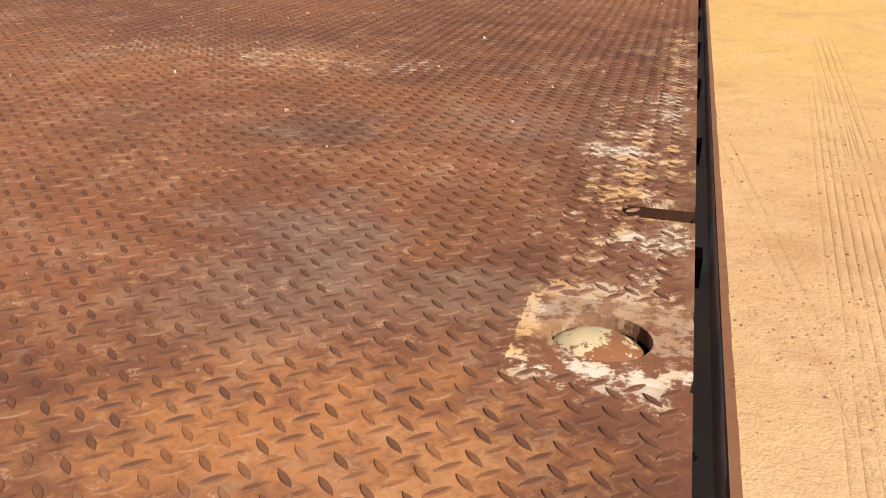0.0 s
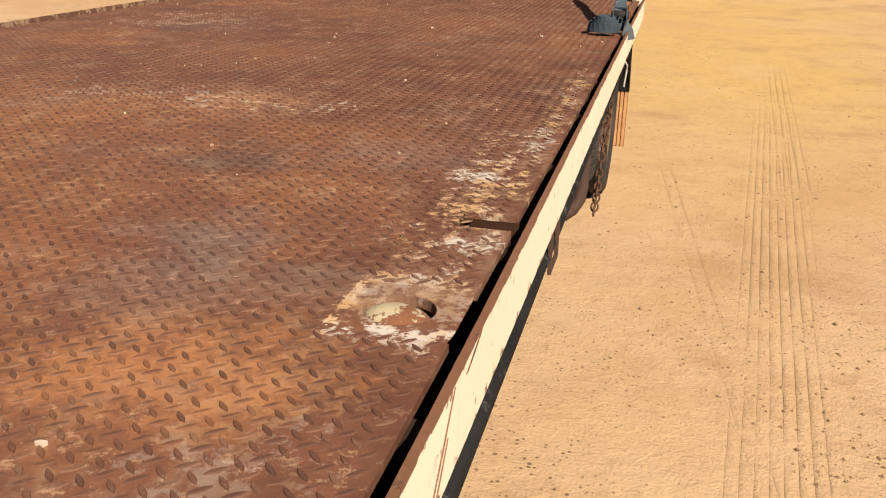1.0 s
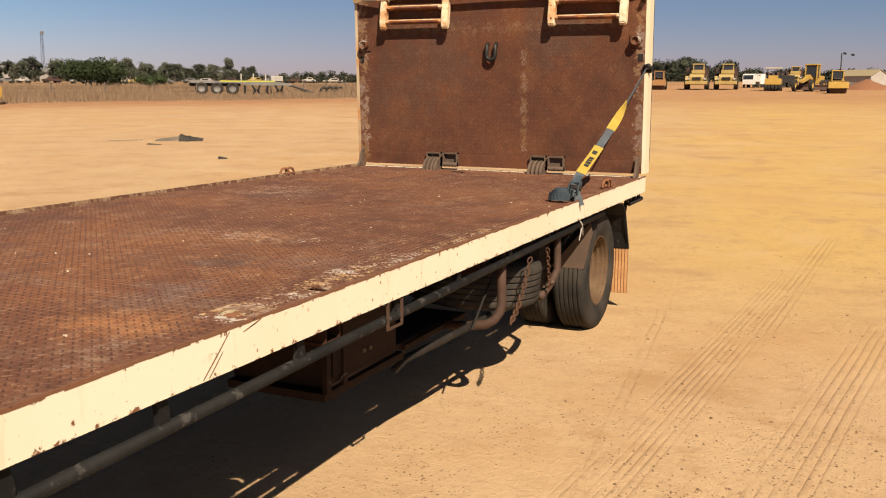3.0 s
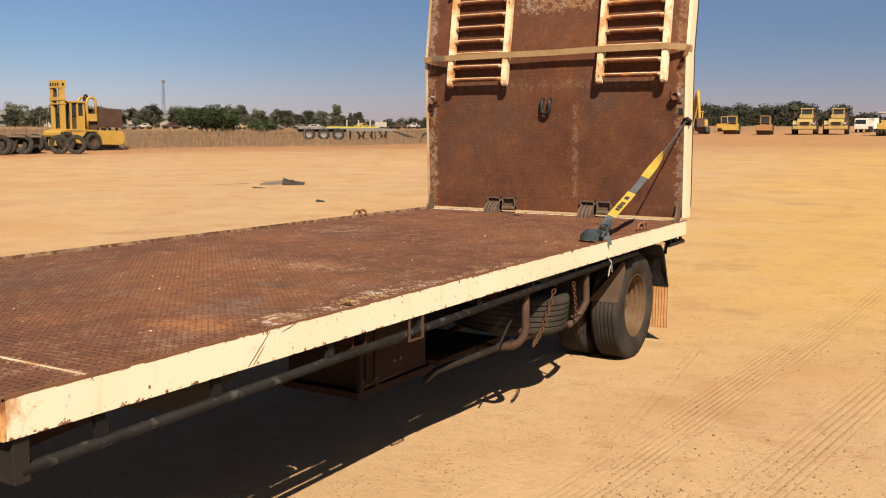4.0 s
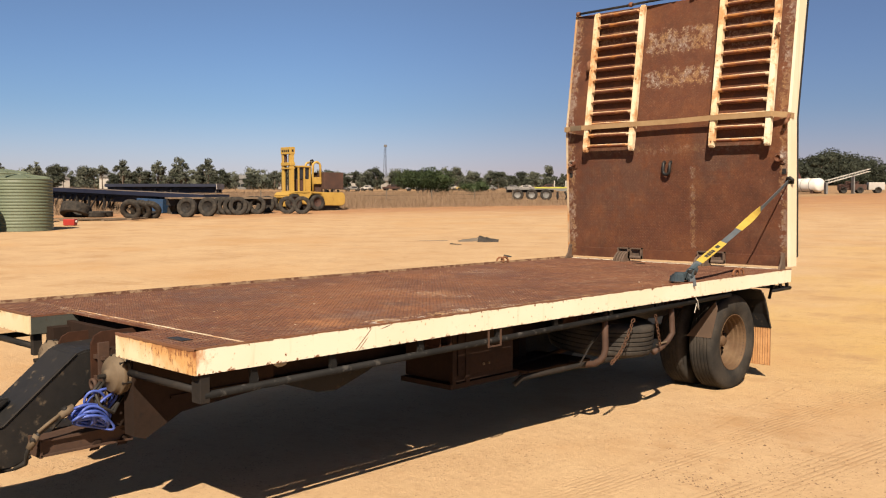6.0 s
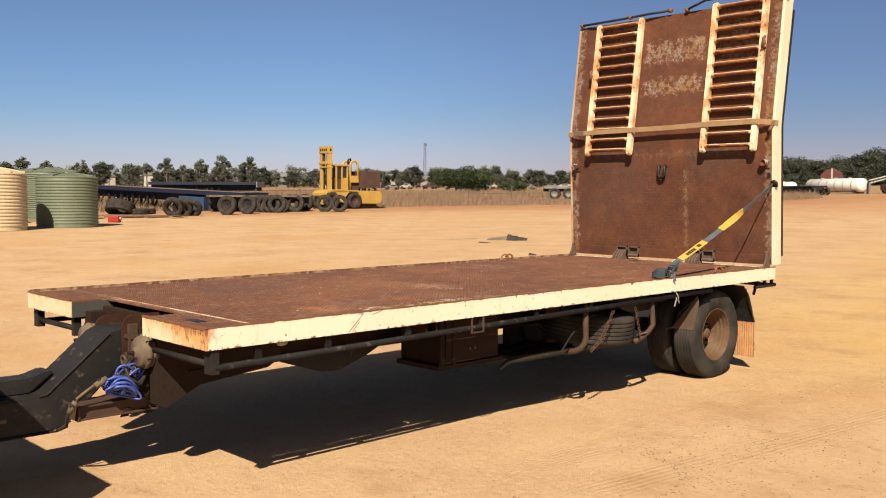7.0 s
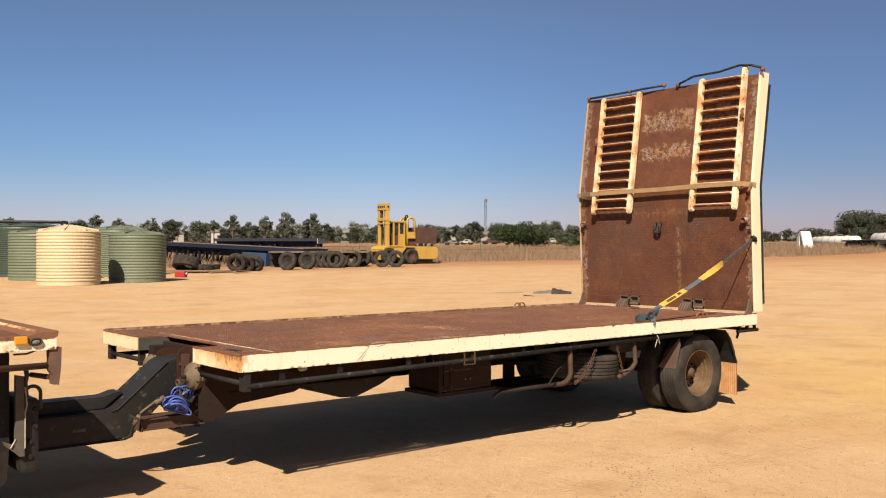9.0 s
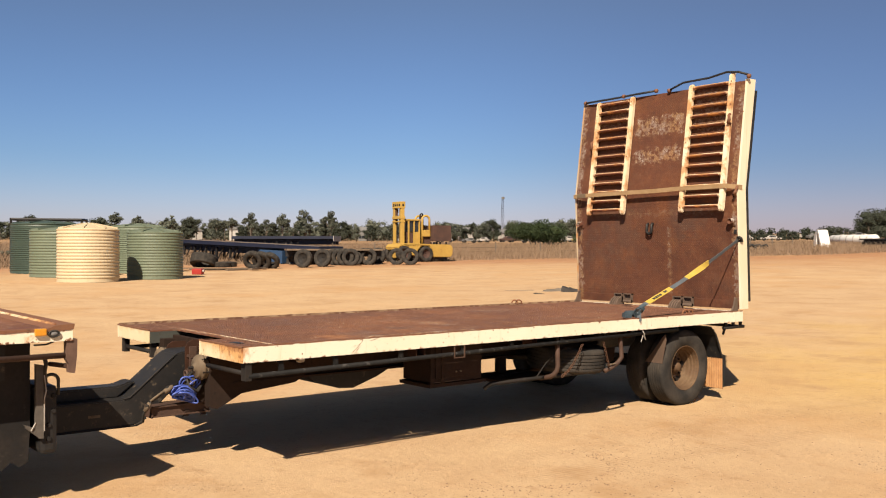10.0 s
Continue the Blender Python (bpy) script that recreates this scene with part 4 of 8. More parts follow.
def webbing(pts, width, thick, up):
    """A flat strap along points; up: across its width, one direction or one for each point."""
    bm = B()
    ups = [Vector(u).normalized() for u in (up if isinstance(up, list) else [up] * len(pts))]
    rows = []
    for i, (p, up) in enumerate(zip(pts, ups)):
        d = (Vector(pts[min(i + 1, len(pts) - 1)]) - Vector(pts[max(i - 1, 0)])).normalized()
        nrm = d.cross(up).normalized()
        w = nrm.cross(d).normalized()
        rows.append([bm.verts.new(Vector(p) + w * a * width / 2 + nrm * b * thick / 2) for a, b in ((-1, -1), (1, -1), (1, 1), (-1, 1))])
    for a, b in zip(rows, rows[1:]):
        for j in range(4):
            bm.faces.new((a[j], a[(j + 1) % 4], b[(j + 1) % 4], b[j]))
    bm.faces.new(rows[0][::-1])
    bm.faces.new(rows[-1])
    bmesh.ops.recalc_face_normals(bm, faces=bm.faces[:])
    return bm


tie = thing("tie_down_strap", "faded tan webbing strap tied across the loading ramps", "strap")
part("webbing", webbing(pts, 0.05, 0.005, (0, 0, 1)), WEB, tie)
bm = B()
tube(bm, [(1.24, 6.04, 2.33), (1.22, 6.03, 2.3), (1.2, 6.05, 2.27), (1.22, 6.06, 2.33), (1.25, 6.05, 2.38)], 0.016, 8)
part("knot", bm, EDGE, tie, "knotted rusty end", True)
bm = B()
box(bm, -1.12, -0.99, 5.99, 6.01, 2.335, 2.39, 0.004)
part("buckle", bm, DUST, tie)

# ---- ratchet strap from the deck's edge up to the ramp ----
YEL = surface("yellow_strap_label", (0.4, 0.285, 0.05), (0.37, 0.25, 0.04), (0.177, 0.13, 0.0354), 0.7, scale=8, fine=90, wear_at=(0.66, 0.72), wear_scale=20)
GREY = surface("grey_blue_webbing", (0.077, 0.0886, 0.1), (0.059, 0.0679, 0.077), None, 0.9, scale=8, fine=120)
TEAL = surface("blue_grey_webbing", (0.0443, 0.0649, 0.0799), (0.0295, 0.0443, 0.0531), None, 0.85, scale=8, fine=120)
rat = thing("ratchet_strap", "grey and yellow ratchet strap from deck edge to tail ramp", "strap")
S0, S1 = Vector((1.2, 4.47, 1.1)), Vector((1.232, 6.12, 1.79))


def along(f):
    return S0 + (S1 - S0) * f


RUN = (S1 - S0).normalized()
EDGEON = (SUN - RUN * SUN.dot(RUN)).normalized()


def across(f):
    """The strap's width direction: flat below, twisted edge-on to the sun higher up."""
    u = min(max((f - 0.42) / 0.3, 0.0), 1.0)
    return Matrix.Rotation(radians(-98 + 86 * u * u * (3 - 2 * u)), 3, RUN) @ EDGEON


SIDE = across(0.0)
for a, b, m_ in ((0.0, 0.045, GREY), (0.045, 0.275, YEL), (0.275, 0.43, GREY), (0.43, 0.66, YEL), (0.66, 1.0, GREY)):
    sag = [along(a + (b - a) * i / 6) - Vector((0, 0, 0.03 * math.sin(math.pi * (a + (b - a) * i / 6)))) for i in range(7)]
    w0 = 0.06 if m_ is YEL else 0.05
    w0 *= 1.0 if b < 0.9 else 0.8
    part("label" if m_ is YEL else "webbing", webbing(sag, w0, 0.004 if m_ is GREY else 0.006, [across(a + (b - a) * i / 6) for i in range(7)]), m_, rat, "yellow printed label sleeve" if m_ is YEL else "")
INK = surface("black_print", (0.0177, 0.0177, 0.0166), (0.0295, 0.0295, 0.0266), None, 0.8)
nrm = (S1 - S0).normalized().cross(Vector(SIDE).normalized()).normalized()
nrm = nrm if nrm.dot(Vector((1.0, -1.3, 0.1))) > 0 else -nrm
wd = nrm.cross((S1 - S0).normalized()).normalized()
for f0, f1, o0, o1 in ((0.1, 0.118, -0.016, 0.012), (0.122, 0.14, -0.018, 0.014), (0.144, 0.158, -0.016, 0.014), (0.162, 0.178, -0.018, 0.012), (0.205, 0.232, -0.014, 0.016)):
    bm = B()
    q = [along(f) - Vector((0, 0, 0.03 * math.sin(math.pi * f))) + wd * o + nrm * 0.0042 for f, o in ((f0, o0), (f1, o0), (f1, o1), (f0, o1))]
    lo, hi = [bm.verts.new(p) for p in q], [bm.verts.new(p + nrm * 0.001) for p in q]
    bm.faces.new(hi)
    for i in range(4):
        bm.faces.new((lo[i], lo[(i + 1) % 4], hi[(i + 1) % 4], hi[i]))
    part("print_bar", bm, INK, rat)
# the ratchet: two cheek plates, drum, handle, and the slack wound round it
R0 = pose(1.205, 4.41, 1.05, 24, 0, 4) @ Matrix.Scale(0.85, 4)
for dx in (-0.035, 0.035):
    bm = B()
    prism(bm, [(-0.07, -0.012), (-0.03, -0.025), (0.05, -0.02), (0.08, 0.0), (0.07, 0.02), (0.0, 0.03), (-0.06, 0.02)], dx - 0.003, dx + 0.003, "x", R0)
    part("cheek_plate", bm, TEAL, rat)
bm = B()
lathe(bm, [(0.001, -0.045), (0.022, -0.045), (0.024, 0.0), (0.022, 0.045), (0.001, 0.045)], R0 @ pose(0, 0, 0, 0, 90, 0), 14, False)
part("drum", bm, STEEL, rat, "", True)
bm = B()
box(bm, -0.03, 0.03, 0.03, 0.13, 0.015, 0.03, 0.004, R0)
part("ratchet_handle", bm, TEAL, rat)
for k in range(3):
    slack = [Vector((1.155, 4.33, 1.0 + 0.008)) + Vector(((0.062 - 0.012 * k) * math.cos(a) * 1.25, (0.075 - 0.01 * k) * math.sin(a), 0.012 * k)) for a in (2 * math.pi * i / 20 for i in range(19))]
    part("slack_webbing", webbing(slack, 0.042, 0.004, (0.25, 0.1 * k - 0.1, 1)), TEAL, rat)
part("webbing", webbing([along(0), (1.205, 4.42, 1.06), (1.225, 4.38, 1.02), (1.245, 4.36, 0.992), (1.256, 4.36, 0.95)], 0.05, 0.004, SIDE), GREY, rat)
bm = B()
tube(bm, [(1.22, 6.1, 1.8), (1.25, 6.09, 1.81), (1.27, 6.1, 1.79), (1.262, 6.13, 1.77), (1.2, 6.11, 1.77)], 0.017, 8)
part("strap_knot", bm, BLACK, rat, "", True)

# wire loops welded to the rails
def rail_loops(x, y, n, mat, label):
    th = thing("lashing_loops", label, "lashing loop", "lashing loops")
    for k in range(n):
        bm = B()
        tube(bm, arc((x, y + 0.07 * k, D + 0.002), 0.042, -15, 195, 12, (0.25, 0.97, 0), (0, 0, 1)), 0.009, 8)
        part("loop", bm, mat, th, "", True)


LOOP = surface("orange_rust_bar", (0.212, 0.0886, 0.0354), (0.153, 0.059, 0.0266), None, 0.8, scale=20)
rail_loops(-1.232, 4.98, 2, LOOP, "pair of rusty wire lashing loops standing on the rail")
rail_loops(1.19, 5.2, 2, LOOP, "pair of rusty wire lashing loops standing on the rail")
bm = B()
box(bm, -0.25, -0.14, 5.86, 5.93, PZ + 0.001, PZ + 0.004)
part("deck_slot", bm, BLACK, trailer)
bm = B()
box(bm, 0.82, 0.96, 0.11, 0.17, PZ + 0.001, PZ + 0.0035, 0.001)
part("deck_slot", bm, BLACK, trailer)
bm = B()
box(bm, NX0, PX - 0.002, NY + 0.045, NY + 0.053, PZ, PZ + 0.003)
part("weld_seam", bm, LADDER, trailer, "pale weld seam across the deck")

# ---- under the deck ----
toolbox = thing("tool_box", "rust-brown steel tool box hung under the deck", "tool box")
bm = B()
box(bm, 0.6, 1.02, 1.9, 2.46, 0.52, 0.86, 0.006)
part("body", bm, BROWN, toolbox)
bm = B()
box(bm, 1.021, 1.03, 1.93, 2.43, 0.56, 0.84, 0.003)
part("door", bm, BROWN, toolbox)
for y in (2.15, 2.2):
    bm = B()
    box(bm, 1.03, 1.04, y, y + 0.012, 0.6, 0.615)
    part("latch", bm, DUST, toolbox)
bm = B()
box(bm, 0.6, 1.035, 1.86, 2.5, 0.485, 0.515)
part("ledge", bm, BROWN, toolbox)
for y in (1.87, 1.99):
    bm = B()
    box(bm, 1.02, 1.04, y, y + 0.03, 0.515, 0.86)
    part("stile", bm, BROWN, toolbox)

# spare tyres slung flat in a cradle of bent pipe
for x, y, z, tilt in ((0.81, 3.77, 0.605, -2), (-0.35, 4.2, 0.62, 4)):
    bm = B()
    lathe(bm, tyre_profile(0.39, 0.25, 0.22), pose(x, y, z, tilt, 4, 0), 48)
    tagged(part("truck_tyre", bm, TYRE, None, "", True), "dusty worn spare tyre slung flat under the deck", "tyre", "spare tyres")
cradle = thing("spare_tyre_cradle", "rusty bent-pipe cradle with chains below the rope rail", "tyre cradle")
PIPE = surface("rust_brown_pipe", (0.0459, 0.0243, 0.0162), (0.0648, 0.0335, 0.0205), (0.031, 0.0199, 0.0155), 0.75, scale=6)
bm = B()
tube(bm, [(1.19, 3.25, 0.84), (1.19, 3.255, 0.67), (1.19, 3.26, 0.585), (1.185, 3.25, 0.54), (1.165, 3.235, 0.505), (1.13, 3.22, 0.48), (1.0, 3.24, 0.452), (0.9, 3.24, 0.45)], 0.023, 12)
part("front_hook", bm, PIPE, cradle, "", True)
bm = B()
tube(bm, [(1.19, 4.13, 0.83), (1.19, 4.15, 0.72), (1.19, 4.165, 0.6), (1.18, 4.12, 0.55), (1.17, 4.04, 0.505), (1.16, 3.94, 0.475)], 0.022, 12)
part("rear_hook", bm, PIPE, cradle, "", True)
bm = B()
tube(bm, [(1.1, 3.95, 0.475), (1.05, 3.3, 0.465), (1.03, 2.9, 0.462), (1.0, 2.58, 0.456), (0.97, 2.53, 0.41)], 0.018, 10)
part("lower_bar", bm, STEEL, cradle, "", True)
bm = B()
tube(bm, [(1.1, 3.46, 0.73), (1.12, 3.3, 0.69), (1.13, 3.16, 0.61), (1.12, 3.05, 0.49)], 0.006, 6)
part("wire", bm, STEEL, cradle)
bm = B()
tube(bm, [(0.7, 2.7, 0.44), (0.5, 4.0, 0.47)], 0.02, 8)
part("cross_bar", bm, BROWN, cradle)
bm = B()
box(bm, 0.42, 0.5, 3.16, 3.24, 0.42, 0.62)
part("cradle_post", bm, BROWN, cradle)
bm = B()
box(bm, 0.4, 0.9, 2.78, 3.5, 0.43, 0.455)
part("cradle_tray", bm, BROWN, cradle)


RUSTC = surface("rusty_chain", (0.085, 0.042, 0.024), (0.06, 0.03, 0.018), None, 0.8, scale=20, spec=0.2)


def chain(p, q, n, parent, mat, sag=0.02):
    for i in range(n):
        f = (i + 0.5) / n
        c = Vector(p).lerp(Vector(q), f) + Vector((0.012, 0, -sag * math.sin(math.pi * f)))
        d = (Vector(q) - Vector(p)).normalized()
        s = d.cross((1, 0, 0)).normalized() if i % 2 else Vector((1, 0, 0))
        ln = 0.68 * (Vector(q) - Vector(p)).length / n
        bm = B()
        tube(bm, [c + d * ln * math.cos(a) + s * 0.6 * ln * math.sin(a) for a in (2 * math.pi * k / 10 for k in range(10))], ln * 0.2, 5, True)
        part("chain_link", bm, mat, parent)


chain((1.225, 3.545, 0.775), (1.225, 3.265, 0.49), 14, cradle, RUSTC, 0.05)
chain((1.215, 3.854, 0.77), (1.2, 3.95, 0.53), 10, cradle, RUSTC, 0.0)
bm = B()
tube(bm, [(1.18, 3.95, 0.535), (1.2, 4.06, 0.545)], 0.007, 6)
part("chain_pin", bm, DUST, cradle, "pale pin at the chain's end")
# U-shaped guard welded over the rope rail
bm = B()
for y in (1.965, 2.075):
    box(bm, 1.238, 1.246, y - 0.005, y + 0.005, 0.762, D - 0.124)
box(bm, 1.238, 1.246, 1.96, 2.08, 0.755, 0.763)
part("rail_guard", bm, PIPE, trailer, "thin bar guard over the rope rail")

# mudguards
for sgn in (1, -1):
    bm = B()
    q = [(0.93, 0.477), (1.15, 0.479), (1.204, 0.721), (1.189, 0.787)]
    prism(bm, [(sgn * x, z) for x, z in q], 4.85, 4.858, "y", Matrix.Identity(4))
    part("front_guard", bm, GUARD, trailer, "dusty triangular guard plate")
    if sgn < 0:
        continue
    bm = B()
    x0, x1 = sorted((sgn * 0.68, sgn * 1.215))
    prism(bm, [(5.45, 0.85), (5.62, 0.83), (5.72, 0.74), (5.79, 0.6), (5.825, 0.47), (5.815, 0.47), (5.78, 0.595), (5.71, 0.73), (5.615, 0.822), (5.45, 0.842)], x0, x1)
    part("rear_guard", bm, BLACK, trailer, "black sheet guard behind the wheel")
    bm = B()
    prism(bm, [(5.815, 0.47), (5.66, 0.8), (5.84, 0.47)], sgn * 1.213, sgn * 1.22)
    part("guard_side", bm, BLACK, trailer)
FLAP = surface("orange_dusted_rubber", (0.461, 0.249, 0.106), (0.39, 0.195, 0.0796), (0.265, 0.133, 0.062), 0.85, scale=10)
FLAPD = surface("dusty_flap_groove", (0.2, 0.105, 0.045), (0.16, 0.085, 0.04), None, 0.9)
for sgn in (1,):
    flap = thing("mud_flap", "ribbed rubber mud flap caked with orange dust", "mud flap")
    bm = B()
    x0, x1 = sorted((sgn * 0.66, sgn * 1.215))
    box(bm, x0, x1, 5.826, 5.834, 0.13, 0.475)
    part("sheet", bm, FLAPD, flap)
    for k in range(24):
        x = x0 + 0.012 + k * (x1 - x0 - 0.024) / 23
        bm = B()
        box(bm, x - 0.0085, x + 0.0085, 5.82, 5.827, 0.13 + random.uniform(0, 0.008), 0.47)
        part("rib", bm, FLAP, flap)

# rear under-run bar on short hangers
bm = B()
tube(bm, [(1.2, 5.86, 0.8), (1.2, 6.25, 0.8)], 0.018, 10)
part("under_run_bar", bm, STEEL, trailer, "", True)
for y in (5.92, 6.06, 6.2):
    bm = B()
    box(bm, 1.185, 1.2, y - 0.022, y + 0.022, 0.8, 0.87)
    part("hanger", bm, STEEL, trailer)
bm = B()
tube(bm, [(1.15, 6.0, 0.86), (1.15, 5.93, 0.72)], 0.014, 8)
part("stay", bm, STEEL, trailer)
bm = B()
tube(bm, [(-1.2, 6.2, 0.8), (1.19, 6.2, 0.8)], 0.018, 10)
part("under_run_bar", bm, STEEL, trailer, "", True)

# spring hangers beside the beams
for x in (-0.5, 0.5):
    for y0, y1 in ((4.42, 4.72), (5.82, 6.05)):
        bm = B()
        prism(bm, [(y0, 0.9), (y1, 0.9), (y1 - 0.06, 0.48), (y0 + 0.1, 0.46), (y0 + 0.02, 0.6)], x - 0.04, x + 0.16 if x > 0 else x + 0.04)
        part("spring_hanger", bm, BROWN, trailer)
# drop belly, front wedge of the beams, springs
bm = B()
prism(bm, [(1.0, 0.62), (1.1, 0.545), (1.35, 0.46), (1.5, 0.45), (1.75, 0.53), (1.95, 0.62)], -0.3, 0.4)
part("belly_pan", bm, BLACK, trailer)
for x in (-0.46, 0.46):
    bm = B()
    prism(bm, [(0.1, 0.9), (0.1, 0.44), (0.16, 0.42), (0.37, 0.525), (0.85, 0.57), (0.95, 0.62), (0.95, 0.7), (0.3, 0.9)], x - 0.05, x + 0.05)
    part("beam_nose", bm, BROWN, trailer)
    bm = B()
    prism(bm, [(4.6, 0.6), (4.75, 0.5), (5.28, 0.44), (5.8, 0.5), (5.95, 0.6), (5.8, 0.55), (5.28, 0.5), (4.75, 0.55)], x + 0.06, x + 0.13)
    part("leaf_spring", bm, BLACK, trailer)
bm = B()
lathe(bm, [(0.001, -0.3), (0.1, -0.3), (0.115, -0.27), (0.115, 0.27), (0.1, 0.3), (0.001, 0.3)], pose(0.7, 4.55, 0.74, 90, 0, 0), 20, False)
part("air_tank", bm, BLACK, trailer, "", True)
bm = B()
lathe(bm, [(0.001, 0.02), (0.02, 0.018), (0.025, 0.0), (0.001, 0.0)], pose(1.12, 0.55, 0.835, 0, 90, 0) @ Matrix.Diagonal((0.8, 1.5, 1, 1)), 16, False)
part("side_marker", bm, surface("pale_lens", (0.413, 0.354, 0.266), (0.354, 0.295, 0.225), None, 0.4), trailer, "", True)
bm = B()
tube(bm, [(1.23, 4.42, 0.87), (1.255, 4.43, 0.83), (1.25, 4.46, 0.76), (1.256, 4.41, 0.81), (1.25, 4.39, 0.74)], 0.004, 6)
tagged(part("rag_tie", bm, surface("pale_rag", (0.354, 0.336, 0.295), (0.295, 0.271, 0.236), None, 0.9)), "pale rag tied round the rope rail", "rag")

# ---- drawbar and couplings ----
drawbar = thing("drawbar", "black cranked steel drawbar joining two trailers", "drawbar")
bm = B()
out = [(-1.75, 0.31), (-0.47, 0.305), (-0.36, 0.305), (-0.275, 0.345), (0.02, 0.62), (0.3, 0.62), (0.3, 0.86), (0.02, 0.85), (-0.03, 0.835), (-0.405, 0.52), (-0.45, 0.512), (-1.75, 0.52)]
prism(bm, out, -0.16, 0.16)
bmesh.ops.bevel(bm, geom=bm.edges[:], offset=0.01, segments=2, affect="EDGES")
part("beam", bm, BLACK, drawbar, "scuffed black box beam")
bm = B()
prism(bm, [(-1.75, 0.515), (-0.45, 0.507), (-0.3, 0.62), (-0.34, 0.632), (-0.44, 0.6), (-1.75, 0.61)], -0.16, 0.02)
bmesh.ops.bevel(bm, geom=bm.edges[:], offset=0.012, segments=2, affect="EDGES")
part("top_beam", bm, BLACK, drawbar, "black beam lying along the top")
bm = B()
tube(bm, [(0.163, -0.45, 0.516), (0.163, -0.405, 0.524), (0.163, -0.03, 0.838)], 0.006, 6)
part("worn_edge", bm, STEEL, drawbar, "edge worn to grey steel")
bm = B()
tube(bm, [(0.166, -1.7, 0.307), (0.166, -0.47, 0.303), (0.166, -0.36, 0.303), (0.2, -0.29, 0.36)], 0.007, 6)
part("cable", bm, STEEL, drawbar)
bm = B()
box(bm, 0.1605, 0.163, -0.72, -0.63, 0.395, 0.415)
part("maker_plate", bm, DUST, drawbar, "small pale plate")
# bracket cheeks with rounded heads beside the beam, and the frame round the notch
for x, top in ((-0.2, 0.9), (0.19, 0.945)):
    bm = B()
    prism(bm, [(0.03, 0.65), (0.03, top - 0.06), (0.05, top - 0.02), (0.09, top), (0.29, top), (0.29, 0.62)], x, x + 0.014)
    part("bracket", bm, WELL, drawbar)
for z in (0.7, 0.81):
    bm = B()
    box(bm, 0.204, 0.3, 0.04, 0.06, z, z + 0.02)
    part("bracket_web", bm, PIPE, drawbar)
bm = B()
box(bm, 0.27, 0.285, 0.03, 0.09, 0.62, 0.9, 0.003)
part("bracket_strap", bm, PIPE, drawbar)
bm = B()
lathe(bm, [(0.018, 0.0), (0.034, 0.0), (0.034, 0.02), (0.018, 0.02)], pose(0.24, 0.03, 0.68, 90, 0, 0), 14)
part("pin_eye", bm, PIPE, drawbar, "", True)
bm = B()
box(bm, -0.46, 0.5, 0.2, 0.24, 0.84, 0.93, 0.004)
part("pivot_beam", bm, BROWN, drawbar)
# rusty channel under the drawbar, with its brackets
bm = B()
box(bm, 0.1, 0.3, -0.28, 0.2, 0.445, 0.455)
box(bm, 0.1, 0.3, -0.28, 0.2, 0.37, 0.38)
box(bm, 0.27, 0.28, -0.275, 0.2, 0.38, 0.445)
box(bm, 0.1, 0.3, -0.285, -0.272, 0.366, 0.458)
part("foot_channel", bm, PIPE, drawbar, "rusty steel channel under the drawbar")
for y in (-0.03, 0.12):
    bm = B()
    prism(bm, [(y, 0.352), (y + 0.05, 0.352), (y + 0.065, 0.4), (y + 0.03, 0.4)], 0.281, 0.29)
    part("channel_lug", bm, BROWN, drawbar)
bm = B()
box(bm, 0.1, 0.27, 0.05, 0.16, 0.456, 0.65)
part("foot_post", bm, BROWN, drawbar)
bm = B()
prism(bm, [(0.06, 0.66), (0.1, 0.46), (0.2, 0.4), (0.36, 0.5), (0.42, 0.62), (0.4, 0.86), (0.1, 0.86)], 0.2, 0.29)
part("hanger_plate", bm, BROWN, drawbar)


def booster(x0, z0):
    """A brake booster with its flange to the front and its chamber behind."""
    th = thing("brake_booster", "dusty round brake booster beside the drawbar", "brake booster", "brake boosters")
    m = pose(x0, 0.02, z0, -90, 0, 0)
    bm = B()
    lathe(bm, [(0.001, -0.012), (0.03, -0.012), (0.034, 0.0), (0.08, 0.006), (0.088, 0.014), (0.088, 0.03), (0.102, 0.034), (0.104, 0.042), (0.104, 0.052), (0.1, 0.058), (0.09, 0.062), (0.001, 0.062)], m, 32, False)
    part("flange_housing", bm, DUST, th, "", True)
    bm = B()
    lathe(bm, [(0.001, 0.062), (0.09, 0.062), (0.097, 0.074), (0.097, 0.084), (0.09, 0.088), (0.088, 0.17), (0.08, 0.2), (0.05, 0.215), (0.001, 0.215)], m, 28, False)
    part("chamber", bm, DUST, th, "", True)
    for k in range(6):
        bm = B()
        a = 2 * math.pi * (k + 0.3) / 6
        tube(bm, [m @ Vector((0.1 * math.cos(a), 0.1 * math.sin(a), 0.028)), m @ Vector((0.1 * math.cos(a), 0.1 * math.sin(a), 0.09))], 0.006, 6)
        part("clamp_bolt", bm, STEEL, th)
    bm = B()
    tube(bm, [(x0, 0.015, z0), (x0, -0.03, z0)], 0.012, 8)
    part("port", bm, STEEL, th)


booster(0.4, 0.748)
booster(-0.37, 0.735)

